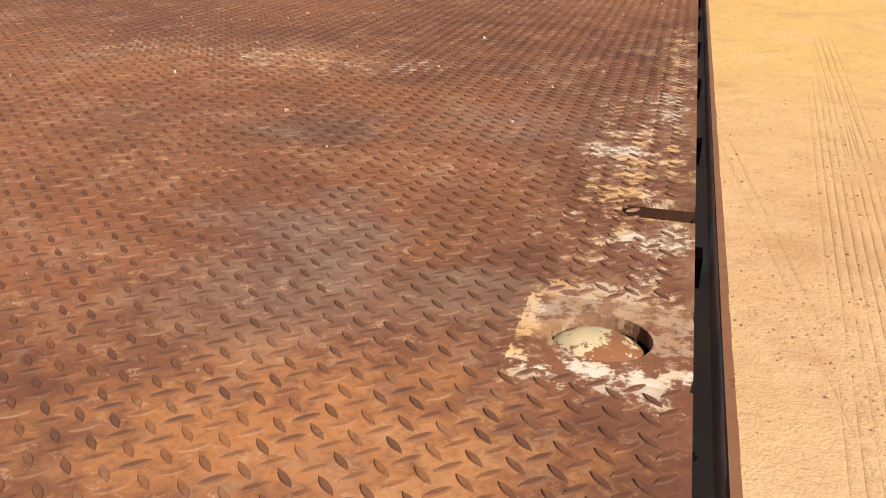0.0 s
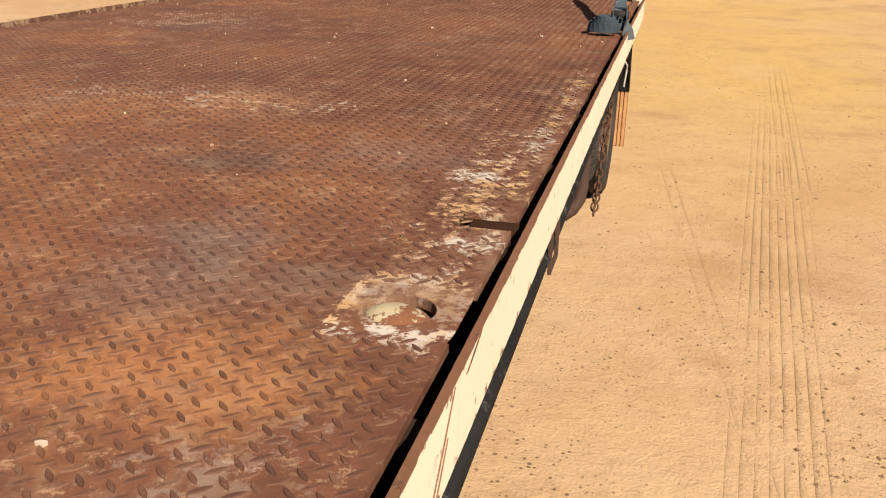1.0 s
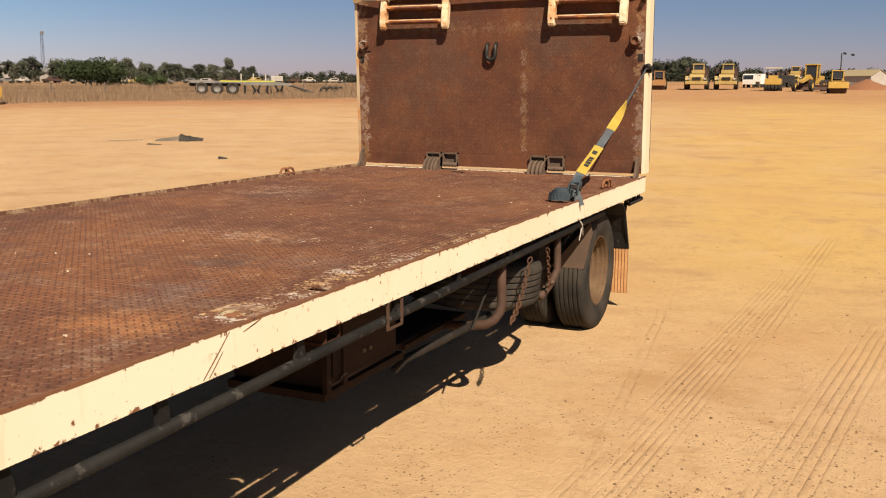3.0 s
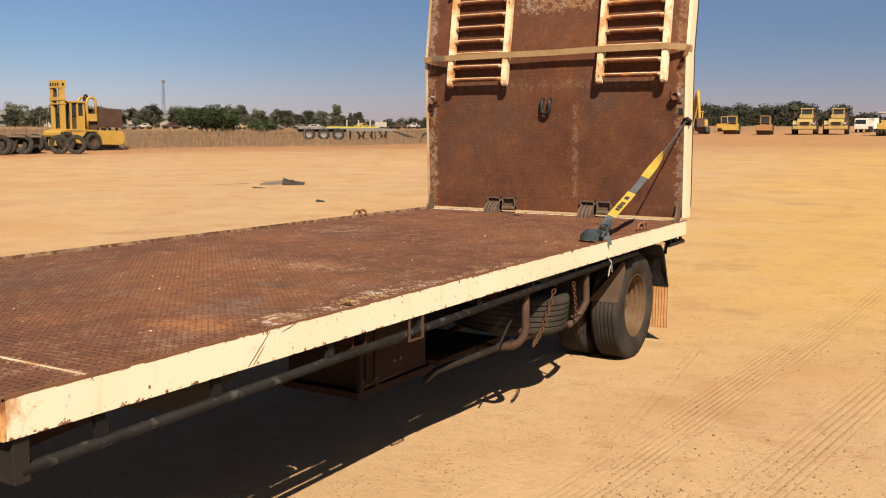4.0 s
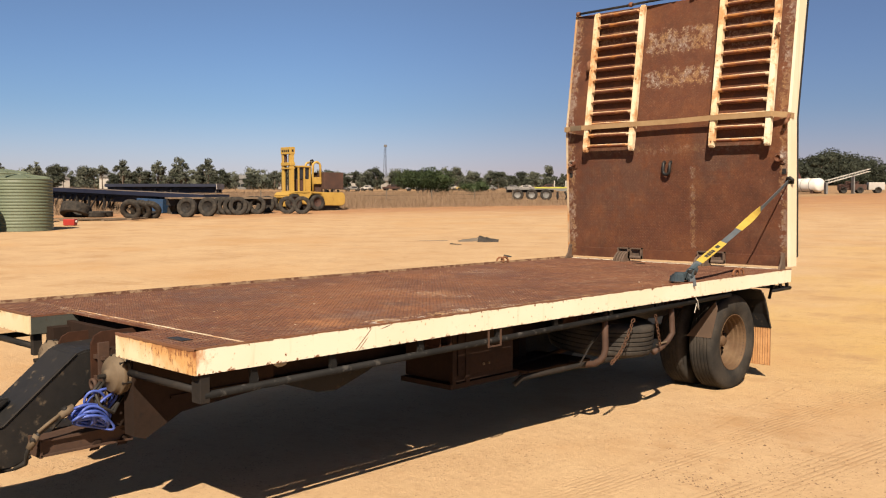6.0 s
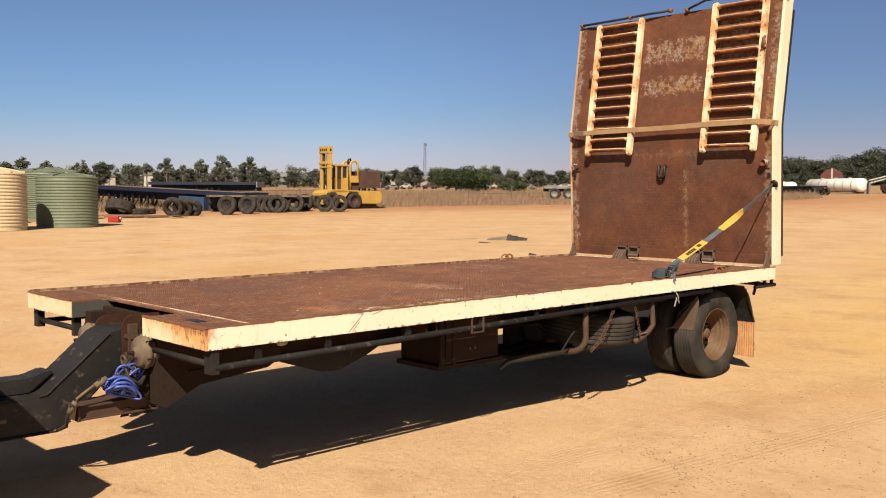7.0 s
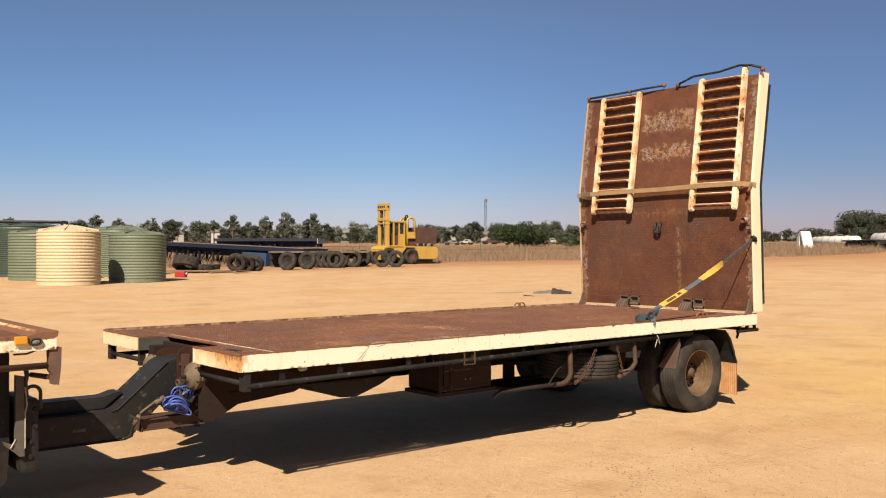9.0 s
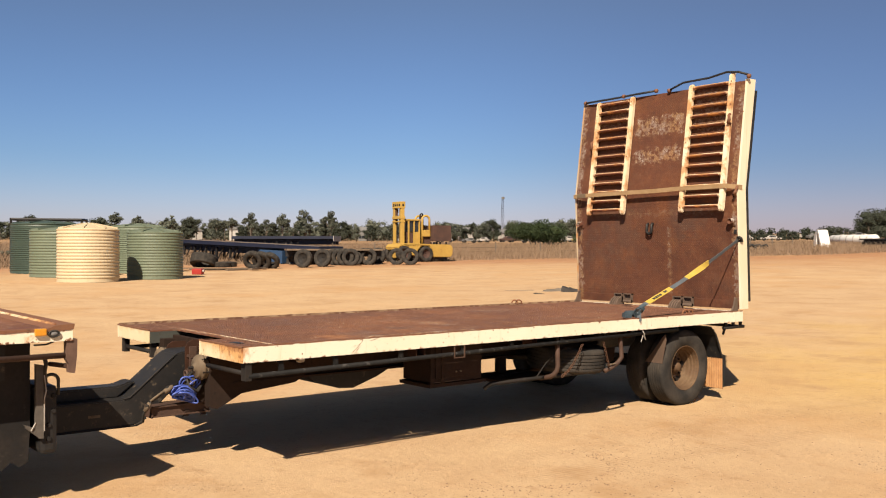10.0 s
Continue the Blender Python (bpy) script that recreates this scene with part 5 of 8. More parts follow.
# blue coiled air hose hung on the drawbar
BLUE = surface("blue_hose", (0.0413, 0.0708, 0.295), (0.059, 0.1, 0.354), None, 0.45, scale=10)
hose = thing("air_hose", "bright blue coiled air hose hung beside the drawbar", "hose")
for k in range(13):
    f = (k - 6) / 6
    c = Vector((0.34 + 0.03 * math.sin(2.1 * k), -0.045 + 0.012 * math.sin(1.3 * k), 0.545 + 0.03 * f))
    ry, rz = 0.085 + 0.012 * math.sin(k * 1.7), 0.022 + 0.016 * abs(math.sin(k * 2.3))
    turn = [c + Vector((0.03 * math.sin(a) + 0.008 * math.cos(3 * a + k), ry * math.cos(a), rz * math.sin(a) - 0.32 * ry * math.cos(a) - 0.02 * math.cos(a) ** 2)) for a in (2 * math.pi * i / 22 for i in range(22))]
    bm = B()
    tube(bm, turn, 0.0075, 7, True)
    part("coil_turn", bm, BLUE, hose, "", True)
for p0, p1, ry, rz in (((0.35, 0.0, 0.62), 0.2, 0.07, 0.055), ((0.36, -0.03, 0.615), -0.3, 0.055, 0.06), ((0.37, 0.02, 0.6), 0.5, 0.06, 0.04)):
    bm = B()
    tube(bm, [Vector(p0) + Vector((0.02 * math.sin(a), ry * math.cos(a), rz * math.sin(a) + p1 * ry * math.cos(a))) for a in (2 * math.pi * i / 20 for i in range(20))], 0.007, 7, True)
    part("loose_loop", bm, BLUE, hose, "", True)
bm = B()
lathe(bm, [(0.02, -0.016), (0.05, -0.014), (0.052, 0.014), (0.02, 0.016)], pose(0.34, -0.045, 0.548, 90, 0, 0) @ Matrix.Diagonal((0.9, 1.05, 1, 1)), 12)
part("binding", bm, BLUE, hose, "", True)
RUSTPOST = surface("rust_brown_post", (0.085, 0.048, 0.034), (0.115, 0.066, 0.045), (0.05, 0.03, 0.022), 0.8, scale=9)
GREYL = surface("dusty_lens", (0.19, 0.185, 0.175), (0.13, 0.125, 0.12), None, 0.35)
UPR = surface("dusty_upright_steel", (0.06, 0.052, 0.044), (0.085, 0.072, 0.058), (0.035, 0.026, 0.02), 0.8, scale=9)
WORNS = surface("worn_bright_steel", (0.34, 0.31, 0.27), (0.22, 0.19, 0.16), None, 0.5, scale=12)
HOSE = surface("black_rubber_hose", (0.0177, 0.0166, 0.0153), (0.0354, 0.0295, 0.0236), None, 0.7)
lead = thing("brake_lines", "thick black brake hoses with couplings along the drawbar", "hose")
bm = B()
tube(bm, [(0.34, -0.12, 0.6), (0.34, -0.17, 0.59), (0.335, -0.22, 0.555), (0.33, -0.3, 0.5), (0.32, -0.34, 0.45), (0.3, -0.35, 0.4), (0.24, -0.33, 0.34), (0.18, -0.36, 0.31)], 0.011, 8)
part("hose", bm, HOSE, lead, "", True)
for p, q, r in (((0.34, -0.13, 0.605), (0.338, -0.2, 0.57), 0.022), ((0.337, -0.16, 0.575), (0.337, -0.18, 0.61), 0.018), ((0.33, -0.31, 0.495), (0.315, -0.345, 0.43), 0.02), ((0.34, -0.335, 0.47), (0.31, -0.32, 0.48), 0.016)):
    bm = B()
    tube(bm, [p, p if p == q else tuple((a + b) / 2 for a, b in zip(p, q)), q], [r * 0.85, r, r * 0.8], 10)
    part("coupling", bm, DUST if r > 0.019 else STEEL, lead, "", True)
bm = B()
tube(bm, [(0.34, -0.19, 0.585), (0.345, -0.26, 0.545), (0.34, -0.31, 0.51)], 0.009, 7)
part("hose", bm, DUST, lead, "", True)
for dx in (0.0, 0.035):
    bm = B()
    tube(bm, [(0.3 + dx, 0.03, 0.7), (0.33 + dx, -0.03, 0.66), (0.36 + dx, -0.02, 0.6), (0.38 + dx, 0.04, 0.56), (0.36, 0.1, 0.6), (0.34, 0.16, 0.68)], 0.009, 7)
    part("hose", bm, HOSE, lead, "", True)
bm = B()
tube(bm, [(0.36, 0.02, 0.67), (0.37, 0.0, 0.62), (0.375, 0.02, 0.6), (0.36, 0.04, 0.64)], 0.008, 6, True)
part("clip", bm, DUST, lead, "tan metal clip", True)

# ---- tail of the trailer in front ----
front = thing("lead_trailer", "tail of a second rusty cream-railed flat-deck trailer ahead", "trailer")
FZ, FY = 1.2, -1.155
RAILL = rail_paint("lead_rail_paint", (0.64, 0.59, 0.46), (0.6, 0.52, 0.37), (1.1, 1.17), 0.61, 0.75)
bm = B()
box(bm, -1.224, 1.224, -5.2, FY - 0.155, 1.174, 1.183)
part("deck_plate", bm, DECK, front)
for sgn in (1, -1):
    bm = B()
    prism(bm, [(sgn * x, z) for x, z in ((1.19, 1.172), (1.25, 1.172), (1.25, 1.1), (1.238, 1.1), (1.238, 1.16), (1.19, 1.16))], -5.2, FY - 0.012, "y")
    part("side_rail", bm, RAILL, front, "cream rail chipped along its edges")
    # bare edge of the deck, with a ragged lower line
    ragged = [(-5.2 + 0.055 * k, 1.168 - 0.012 * abs(noise.noise((k * 0.37, sgn, 2.0))) - (0.012 if k > 70 else 0.0)) for k in range(72)]
    bm = B()
    prism(bm, [(FY - 0.14, 1.184), (-5.2, 1.184)] + ragged + [(FY - 0.14, 1.156)], *sorted((sgn * 1.226, sgn * 1.2535)))
    part("rail_edge", bm, EDGE, front, "rusty ragged edge")
bm = B()
prism(bm, [(FY, 1.206), (FY - 0.006, 1.174), (FY - 0.03, 1.168), (FY - 0.15, 1.162), (FY - 0.165, 1.184), (FY - 0.12, 1.2)], -1.254, 1.254)
part("rear_edge", bm, EDGE, front, "rusty rear board with a rolled lip")
bm = B()
prism(bm, [(FY - 0.118, 1.2), (FY - 0.1, 1.211), (FY - 0.095, 1.2)], -1.2, 1.2)
part("deck_lip", bm, RAILF, front, "cream line of bare lip")
for sgn in (1, -1):
    bm = B()
    box(bm, *sorted((sgn * 1.165, sgn * 1.2)), FY - 0.022, FY - 0.006, 1.085, 1.17, 0.002)
    prism(bm, [(FY - 0.047, 1.108), (FY + 0.02, 1.108), (FY + 0.018, 1.0), (FY + 0.006, 0.893), (FY - 0.03, 0.897), (FY - 0.03, 0.95), (FY - 0.045, 0.98)], sgn * 1.21 - 0.03, sgn * 1.21 + 0.03)
    part("corner_post", bm, RUSTPOST, front, "rusty brown corner post")
    bm = B()
    tube(bm, [(sgn * 1.2, -5.0, 0.995), (sgn * 1.2, FY - 0.03, 1.005)], 0.019, 10)
    part("rope_rail", bm, PIPE, front, "", True)
AMB = surface("amber_lens", (0.55, 0.24, 0.02), (0.5, 0.2, 0.014), None, 0.3)
bm = B()
box(bm, 1.25, 1.276, -1.398, -1.331, 1.142, 1.186, 0.005)
part("amber_lamp", bm, AMB, front, "amber side lamp")
bm = B()
lathe(bm, [(0.024, 0.016), (0.03, 0.017), (0.034, 0.0), (0.026, 0.0)], pose(1.25, -1.282, 1.15, 0, 90, 0) @ Matrix.Diagonal((0.74, 1.16, 1, 1)), 18)
lamp = part("side_lamp", bm, HOSE, front, "black oval lamp housing", True)
bm = B()
lathe(bm, [(0.001, 0.014), (0.018, 0.012), (0.025, 0.004), (0.001, 0.002)], pose(1.25, -1.282, 1.15, 0, 90, 0) @ Matrix.Diagonal((0.74, 1.16, 1, 1)), 18, False)
part("lens", bm, GREYL, lamp, "dusty grey lens", True)
bm = B()
tube(bm, [(1.22, -1.25, 1.12), (1.2, -1.27, 1.095), (1.15, -1.3, 1.075), (1.1, -1.36, 1.07)], 0.006, 6)
part("lamp_cable", bm, HOSE, front, "", True)
for x in (-0.46, 0.46):
    bm = B()
    box(bm, x - 0.06, x + 0.06, -5.2, FY - 0.12, 0.78, FZ - 0.03)
    part("chassis_beam", bm, BLACK, front)
bm = B()
box(bm, -0.9, 0.95, FY - 0.5, FY - 0.34, 0.84, FZ - 0.032)
box(bm, -0.6, 0.6, FY - 0.55, FY - 0.3, 0.28, 0.84)
part("tow_frame", bm, BLACK, front)
bm = B()
prism(bm, [(-1.335, 1.09), (-1.335, 0.5), (-1.35, 0.3), (-1.4, 0.27), (-1.45, 0.31), (-1.52, 0.25), (-1.6, 0.3), (-1.72, 0.24), (-1.75, 1.09)], 0.62, 0.92)
part("tail_panel", bm, STEEL, front, "black panel caked with mud")
# upright channel with a kicked-out foot, a worn strip and the hose that loops over the coupling
bm = B()
prism(bm, [(-1.318, 0.935), (-1.272, 0.925), (-1.268, 0.452), (-1.3, 0.455), (-1.318, 0.5)], 0.955, 0.99)
prism(bm, [(-1.315, 0.52), (-1.3, 0.46), (-1.375, 0.525), (-1.385, 0.55)], 0.955, 0.985)
part("upright", bm, UPR, front, "dusty steel upright with a worn edge")
bm = B()
tube(bm, [(0.992, -1.266, 0.86), (0.994, -1.255, 0.76), (0.994, -1.266, 0.71), (0.992, -1.266, 0.5)], 0.004, 6)
tube(bm, [(0.992, -1.318, 0.56), (0.99, -1.345, 0.51)], 0.005, 6)
part("worn_strip", bm, WORNS, front, "bare bright strip")
bm = B()
tube(bm, [(0.95, -1.262, 0.7)] + arc((0.95, -1.212, 0.812), 0.046, 170, -10, 9, (0, 1, 0), (0, 0, 1)) + [(0.95, -1.168, 0.72)], 0.011, 8)
tube(bm, [(0.97, -1.26, 0.98), (0.97, -1.25, 0.93), (0.965, -1.258, 0.88), (0.96, -1.25, 0.8)], 0.014, 8)
part("hose", bm, HOSE, front, "", True)
bm = B()
box(bm, 0.55, 0.96, FY - 0.13, FY - 0.018, 0.34, 0.785, 0.03)
part("coupling_box", bm, BLACK, front, "black greasy coupling housing")
for z in (0.72, 0.62, 0.53, 0.44):
    bm = B()
    lathe(bm, [(0.001, 0.012), (0.014, 0.012), (0.018, 0.0), (0.001, 0.0)], pose(0.96, FY - 0.075 + 0.03 * (z > 0.6), z, 0, 90, 0), 8, False)
    part("bolt", bm, STEEL, front)
for sgn in (1, -1):
    for x in (1.085, 0.8):
        bm = B()
        lathe(bm, tyre_profile(TR, TW, 0.243), pose(sgn * x, FY - 1.1, TR, 0, 90, 0), 40)
        t = part("tyre", bm, TYRE, front, "", True)
        bm = B()
        lathe(bm, [(0.243, 0.08), (0.255, 0.1), (0.23, 0.06), (0.1, 0.0), (0.001, 0.0), (0.001, -0.02), (0.1, -0.02), (0.24, -0.08)], pose(sgn * x, FY - 1.1, TR, 0, 90, 0), 32)
        part("rim", bm, RIM, t, "", True)
bm = B()
prism(bm, [(FY - 0.52, 0.86), (FY - 0.4, 0.86), (FY - 0.36, 0.6), (FY - 0.36, 0.2), (FY - 0.39, 0.17), (FY - 0.42, 0.19), (FY - 0.45, 0.16), (FY - 0.5, 0.2), (FY - 0.55, 0.15)], 0.4, 0.85)
part("rubber_flap", bm, TYRE, front, "black rubber flap caked with mud")
bm = B()
tube(bm, [(1.19, FY - 0.03, 0.935), (0.9, FY - 0.05, 0.92)], 0.016, 8)
part("brace", bm, PIPE, front)

# ---- the yard behind: tanks, tyres, machines ----
def turned(x, y, yaw, dz=0.0):
    """A pose on the ground at a place."""
    return pose(x, y, rise(x, y) + dz, 0, 0, yaw)


TANKC = surface("cream_tank_plastic", (0.465, 0.38, 0.245), (0.44, 0.345, 0.215), (0.35, 0.24, 0.145), 0.55, scale=0.8, fine=12, wear_at=(0.66, 0.85), wear_scale=1.5)
TANKG = surface("green_tank_plastic", (0.108, 0.13, 0.086), (0.126, 0.148, 0.1), (0.08, 0.095, 0.064), 0.55, scale=0.8, fine=12, wear_at=(0.62, 0.8), wear_scale=1.5)
TANKD = surface("dark_green_tank", (0.0325, 0.0502, 0.0384), (0.0443, 0.0649, 0.0472), None, 0.5, scale=0.8)
YELLOW = surface("machine_yellow_paint", (0.407, 0.259, 0.0576), (0.353, 0.216, 0.046), (0.191, 0.101, 0.0384), 0.5, scale=1.2, fine=9, wear_at=(0.62, 0.7), wear_scale=3)
PALE = surface("pale_yellow_paint", (0.332, 0.238, 0.0849), (0.292, 0.208, 0.0693), (0.201, 0.13, 0.0531), 0.5, scale=1.2, wear_at=(0.64, 0.72), wear_scale=3)
WHITE = surface("dull_white_paint", (0.36, 0.338, 0.31), (0.302, 0.274, 0.238), (0.236, 0.189, 0.148), 0.5, scale=1.0, wear_at=(0.64, 0.74), wear_scale=2)
BRIGHT = surface("clean_white_paint", (0.62, 0.6, 0.57), (0.55, 0.52, 0.47), (0.36, 0.3, 0.24), 0.45, scale=1.0, wear_at=(0.66, 0.76), wear_scale=2)
GREYP = surface("grey_paint", (0.122, 0.119, 0.115), (0.166, 0.158, 0.148), (0.118, 0.0886, 0.0708), 0.6, scale=1.0)
NAVY = surface("dark_blue_paint", (0.00642, 0.00852, 0.0212), (0.00888, 0.0124, 0.0301), (0.0319, 0.0283, 0.0283), 0.55, scale=0.8, wear_at=(0.64, 0.74), wear_scale=2)
BLUEB = surface("blue_box_paint", (0.0177, 0.0443, 0.0943), (0.0236, 0.0531, 0.112), (0.059, 0.0531, 0.0531), 0.5, scale=1)
RUSTB = surface("rusty_steel_block", (0.0502, 0.0266, 0.0207), (0.0708, 0.0354, 0.0248), (0.0325, 0.0207, 0.0177), 0.85, scale=1.5, fine=12)
GLASS = surface("dark_cab_glass", (0.0148, 0.0177, 0.0207), (0.0207, 0.0236, 0.0266), None, 0.12, spec=0.6)
RED = surface("red_plastic", (0.295, 0.0236, 0.0177), (0.248, 0.0207, 0.0148), None, 0.45)
PLANK = surface("weathered_timber", (0.153, 0.112, 0.077), (0.118, 0.0828, 0.0531), None, 0.9, scale=4)


def water_tank(x, y, r, wall, apex, mat, label, ribs=15):
    th = thing("water_tank", label, "water tank", "water tanks", at=turned(x, y, random.uniform(0, 360)))
    prof = [(r * 0.99, 0.0)]
    for i in range(ribs):
        z0, h = 0.12 + i * (wall - 0.2) / ribs, (wall - 0.2) / ribs
        prof += [(r * 0.982, z0), (r * 0.982, z0 + h * 0.2), (r, z0 + h * 0.45), (r, z0 + h * 0.75)]
    prof += [(r * 0.985, wall - 0.05), (r * 1.005, wall), (r * 0.97, wall + 0.04)]
    bm = B()
    lathe(bm, prof, Matrix.Identity(4), 48, False)
    part("wall", bm, mat, th, "ribbed plastic wall", False)
    bm = B()
    lathe(bm, [(r * 0.97, wall + 0.035), (r * 0.5, wall + 0.035 + (apex - wall) * 0.55), (0.22, apex), (0.2, apex + 0.03), (0.001, apex + 0.03)], Matrix.Identity(4), 48, False)
    part("roof", bm, mat, th, "shallow cone roof")
    for k in range(8):
        a = 2 * math.pi * k / 8
        bm = B()
        prism(bm, [(0.25, apex - 0.04), (r * 0.95, wall + 0.05), (r * 0.95, wall + 0.1), (0.25, apex + 0.02)], -0.04, 0.04, "y", pose(0, 0, 0, 0, 0, math.degrees(a)))
        part("roof_rib", bm, mat, th)
    bm = B()
    lathe(bm, [(0.001, 0.06), (0.04, 0.06), (0.05, 0.0), (0.001, 0.0)], pose(0, -r + 0.03, wall * 0.86, 90, 0, 0), 10, False)
    part("outlet", bm, BLACK, th)
    return th


water_tank(-31.55, 9.5, 1.22, 2.12, 2.38, TANKC, "cream ribbed plastic water tank standing on sand")
water_tank(-32.77, 12.81, 1.2, 2.02, 2.22, TANKG, "green ribbed plastic water tank standing on sand")
water_tank(-36.9, 10.1, 1.45, 2.08, 2.27, TANKG, "green ribbed plastic water tank standing on sand")
water_tank(-39.6, 14.6, 1.4, 2.3, 2.5, TANKG, "tall green ribbed plastic water tank behind others", 22)
water_tank(-41.6, 10.6, 1.6, 2.42, 2.6, TANKD, "dark green ribbed water tank under a steel frame", 24)
gantry = thing("steel_gantry", "dark steel frame standing over the water tank", "steel frame")
for x, y in ((-43.6, 9.5), (-42.2, 12.6), (-45.0, 10.2), (-43.6, 13.3)):
    bm = B()
    box(bm, x - 0.05, x + 0.05, y - 0.05, y + 0.05, rise(x, y) - 0.05, rise(x, y) + 2.75)
    part("post", bm, BLACK, gantry)
for a, b in (((-43.6, 9.5), (-42.2, 12.6)), ((-45.0, 10.2), (-43.6, 13.3)), ((-43.6, 9.5), (-45.0, 10.2)), ((-42.2, 12.6), (-43.6, 13.3))):
    bm = B()
    tube(bm, [(a[0], a[1], rise(*a) + 2.7), (b[0], b[1], rise(*b) + 2.7)], 0.08, 6)
    part("beam", bm, BLACK, gantry)


def loose_tyre(x, y, r, w, yaw, tilt=0.0, lift=0.0, rim=False, group="loose tyres"):
    th = thing("truck_tyre", "worn black truck tyre lying about in the yard" if abs(tilt) > 40 else "worn black truck tyre standing on edge in the yard", "tyre", group)
    c = r if abs(tilt) < 40 else w / 2
    th.matrix_world = turned(x, y, yaw, c + lift) @ pose(0, 0, 0, 90 + tilt, 0, 0)
    bm = B()
    lathe(bm, tyre_profile(r, w, r * 0.56), Matrix.Identity(4), 36)
    part("casing", bm, TYRE, th, "", True)
    if rim:
        bm = B()
        lathe(bm, [(r * 0.56, 0.1), (r * 0.5, 0.06), (r * 0.2, 0.02), (0.001, 0.02), (0.001, -0.02), (r * 0.2, -0.02), (r * 0.56, -0.1)], Matrix.Identity(4), 24)
        part("rim", bm, STEEL, th, "", True)
    return th


for x, y, yaw, tilt, rim in ((-42.16, 25.78, 32, -5, True), (-42.75, 27.52, 32, -6, True), (-43.78, 30.27, 48, -3, False), (-44.15, 30.1, 50, 0, False), (-44.55, 29.95, 50, 0, False), (-44.95, 29.8, 52, 0, False), (-44.54, 32.18, 42, -3, False),
                             (-45.0, 32.1, 44, -2, False), (-46.6, 34.4, 30, 0, True), (-42.85, 34.44, 44, -4, False), (-43.6, 33.85, 46, -2, False)):
    loose_tyre(x, y, 0.57, 0.32, yaw, tilt, -0.02, rim)
for x, y, yaw, tilt, lift in ((-42.0, 22.3, 45, 24, -0.06), (-41.75, 22.75, 43, 30, -0.08), (-41.45, 23.15, 41, 38, -0.1), (-45.3, 21.9, 10, 88, 0.0), (-45.9, 22.6, 0, 90, 0.0), (-44.2, 24.6, 30, 90, 0.0)):
    loose_tyre(x, y, 0.56, 0.32, yaw, tilt, lift)
loose_tyre(-45.8, 21.0, 0.82, 0.6, 35, 66, 0.06)
for k in range(5):
    bm = B()
    x, y = -41.6 + 0.5 * k, 18.6 + 0.7 * k
    box(bm, -1.2, 1.2, -0.12, 0.12, 0, 0.07, 0.004, turned(x, y, 40 + 23 * k, 0.0 if k % 2 else 0.06))
    tagged(part("timber_plank", bm, PLANK), "weathered timber plank lying on sand", "plank", "planks")
can = thing("fuel_can", "red plastic fuel can lying on sand", "fuel can", at=turned(-35.9, 16.2, 40))
bm = B()
box(bm, -0.26, 0.26, -0.16, 0.16, 0, 0.3, 0.04)
part("body", bm, RED, can)
bm = B()
lathe(bm, [(0.001, 0.08), (0.06, 0.08), (0.06, 0.0), (0.001, 0.0)], pose(0.26, 0, 0.18, 0, 90, 0), 12, False)
part("cap", bm, WHITE, can)

# a torn rubber sheet and scraps on the open sand
SCRAP = surface("dark_rubber_scrap", (0.0216, 0.0187, 0.0158), (0.0396, 0.0324, 0.0274), None, 0.85, scale=5, fine=60)
SCRAPG = surface("dusty_grey_scrap", (0.115, 0.0936, 0.072), (0.144, 0.119, 0.0936), None, 0.9, scale=4)
for x, y, yaw, ln, wd, ht, mat in ((-14.85, 20.4, 35, 0.66, 0.5, 0.2, SCRAP), (-15.5, 20.2, 62, 0.7, 0.45, 0.13, SCRAPG), (-16.6, 19.6, 50, 1.0, 0.13, 0.02, SCRAPG), (-14.7, 18.7, 20, 0.4, 0.07, 0.04, SCRAP), (-10.2, 15.8, 30, 0.2, 0.12, 0.07, SCRAP)):
    # a torn strip that curls up at one side, with a ragged rim
    bm, rows, k = B(), [], 10
    for i in range(k + 1):
        f = i / k
        reach = wd * (0.45 + 0.55 * math.sin(math.pi * min(f * 1.25 + 0.08, 1.0))) * random.uniform(0.8, 1.1)
        top = ht * (0.38 + 0.62 * (1 - f if mat is SCRAP else f)) * random.uniform(0.85, 1.05)
        px = -ln / 2 + ln * f
        rows.append([bm.verts.new(turned(x, y, yaw) @ Vector(p)) for p in ((px, -reach / 2, -0.01), (px + 0.02, -reach * 0.15, top * 0.75), (px + 0.03, reach * 0.2, top), (px, reach / 2, top * 0.45), (px, reach / 2, -0.01))])
    for a, b in zip(rows, rows[1:]):
        for j in range(5):
            bm.faces.new((a[j], b[j], b[(j + 1) % 5], a[(j + 1) % 5]))
    bm.faces.new(rows[0])
    bm.faces.new(rows[-1][::-1])
    bmesh.ops.recalc_face_normals(bm, faces=bm.faces[:])
    tagged(part("rubber_scrap", bm, mat), "torn dusty rubber scrap lying on sand", "scrap", "scraps")


def wheel_set(parent, x, y, r, w, mat_rim=None, name="wheel"):
    """A wheel that stands in its thing's own axes, with its axle along y."""
    bm = B()
    m = pose(x, y, r, 90, 0, 0)
    lathe(bm, tyre_profile(r, w, r * 0.55), m, 28)
    t = part(name, bm, TYRE, parent, "", True)
    bm = B()
    lathe(bm, [(r * 0.55, w * 0.35), (r * 0.5, w * 0.2), (r * 0.2, w * 0.1), (0.001, w * 0.1), (0.001, -w * 0.1), (r * 0.2, -w * 0.1), (r * 0.55, -w * 0.35)], m, 20)
    part("rim", bm, mat_rim or STEEL, t, "", True)


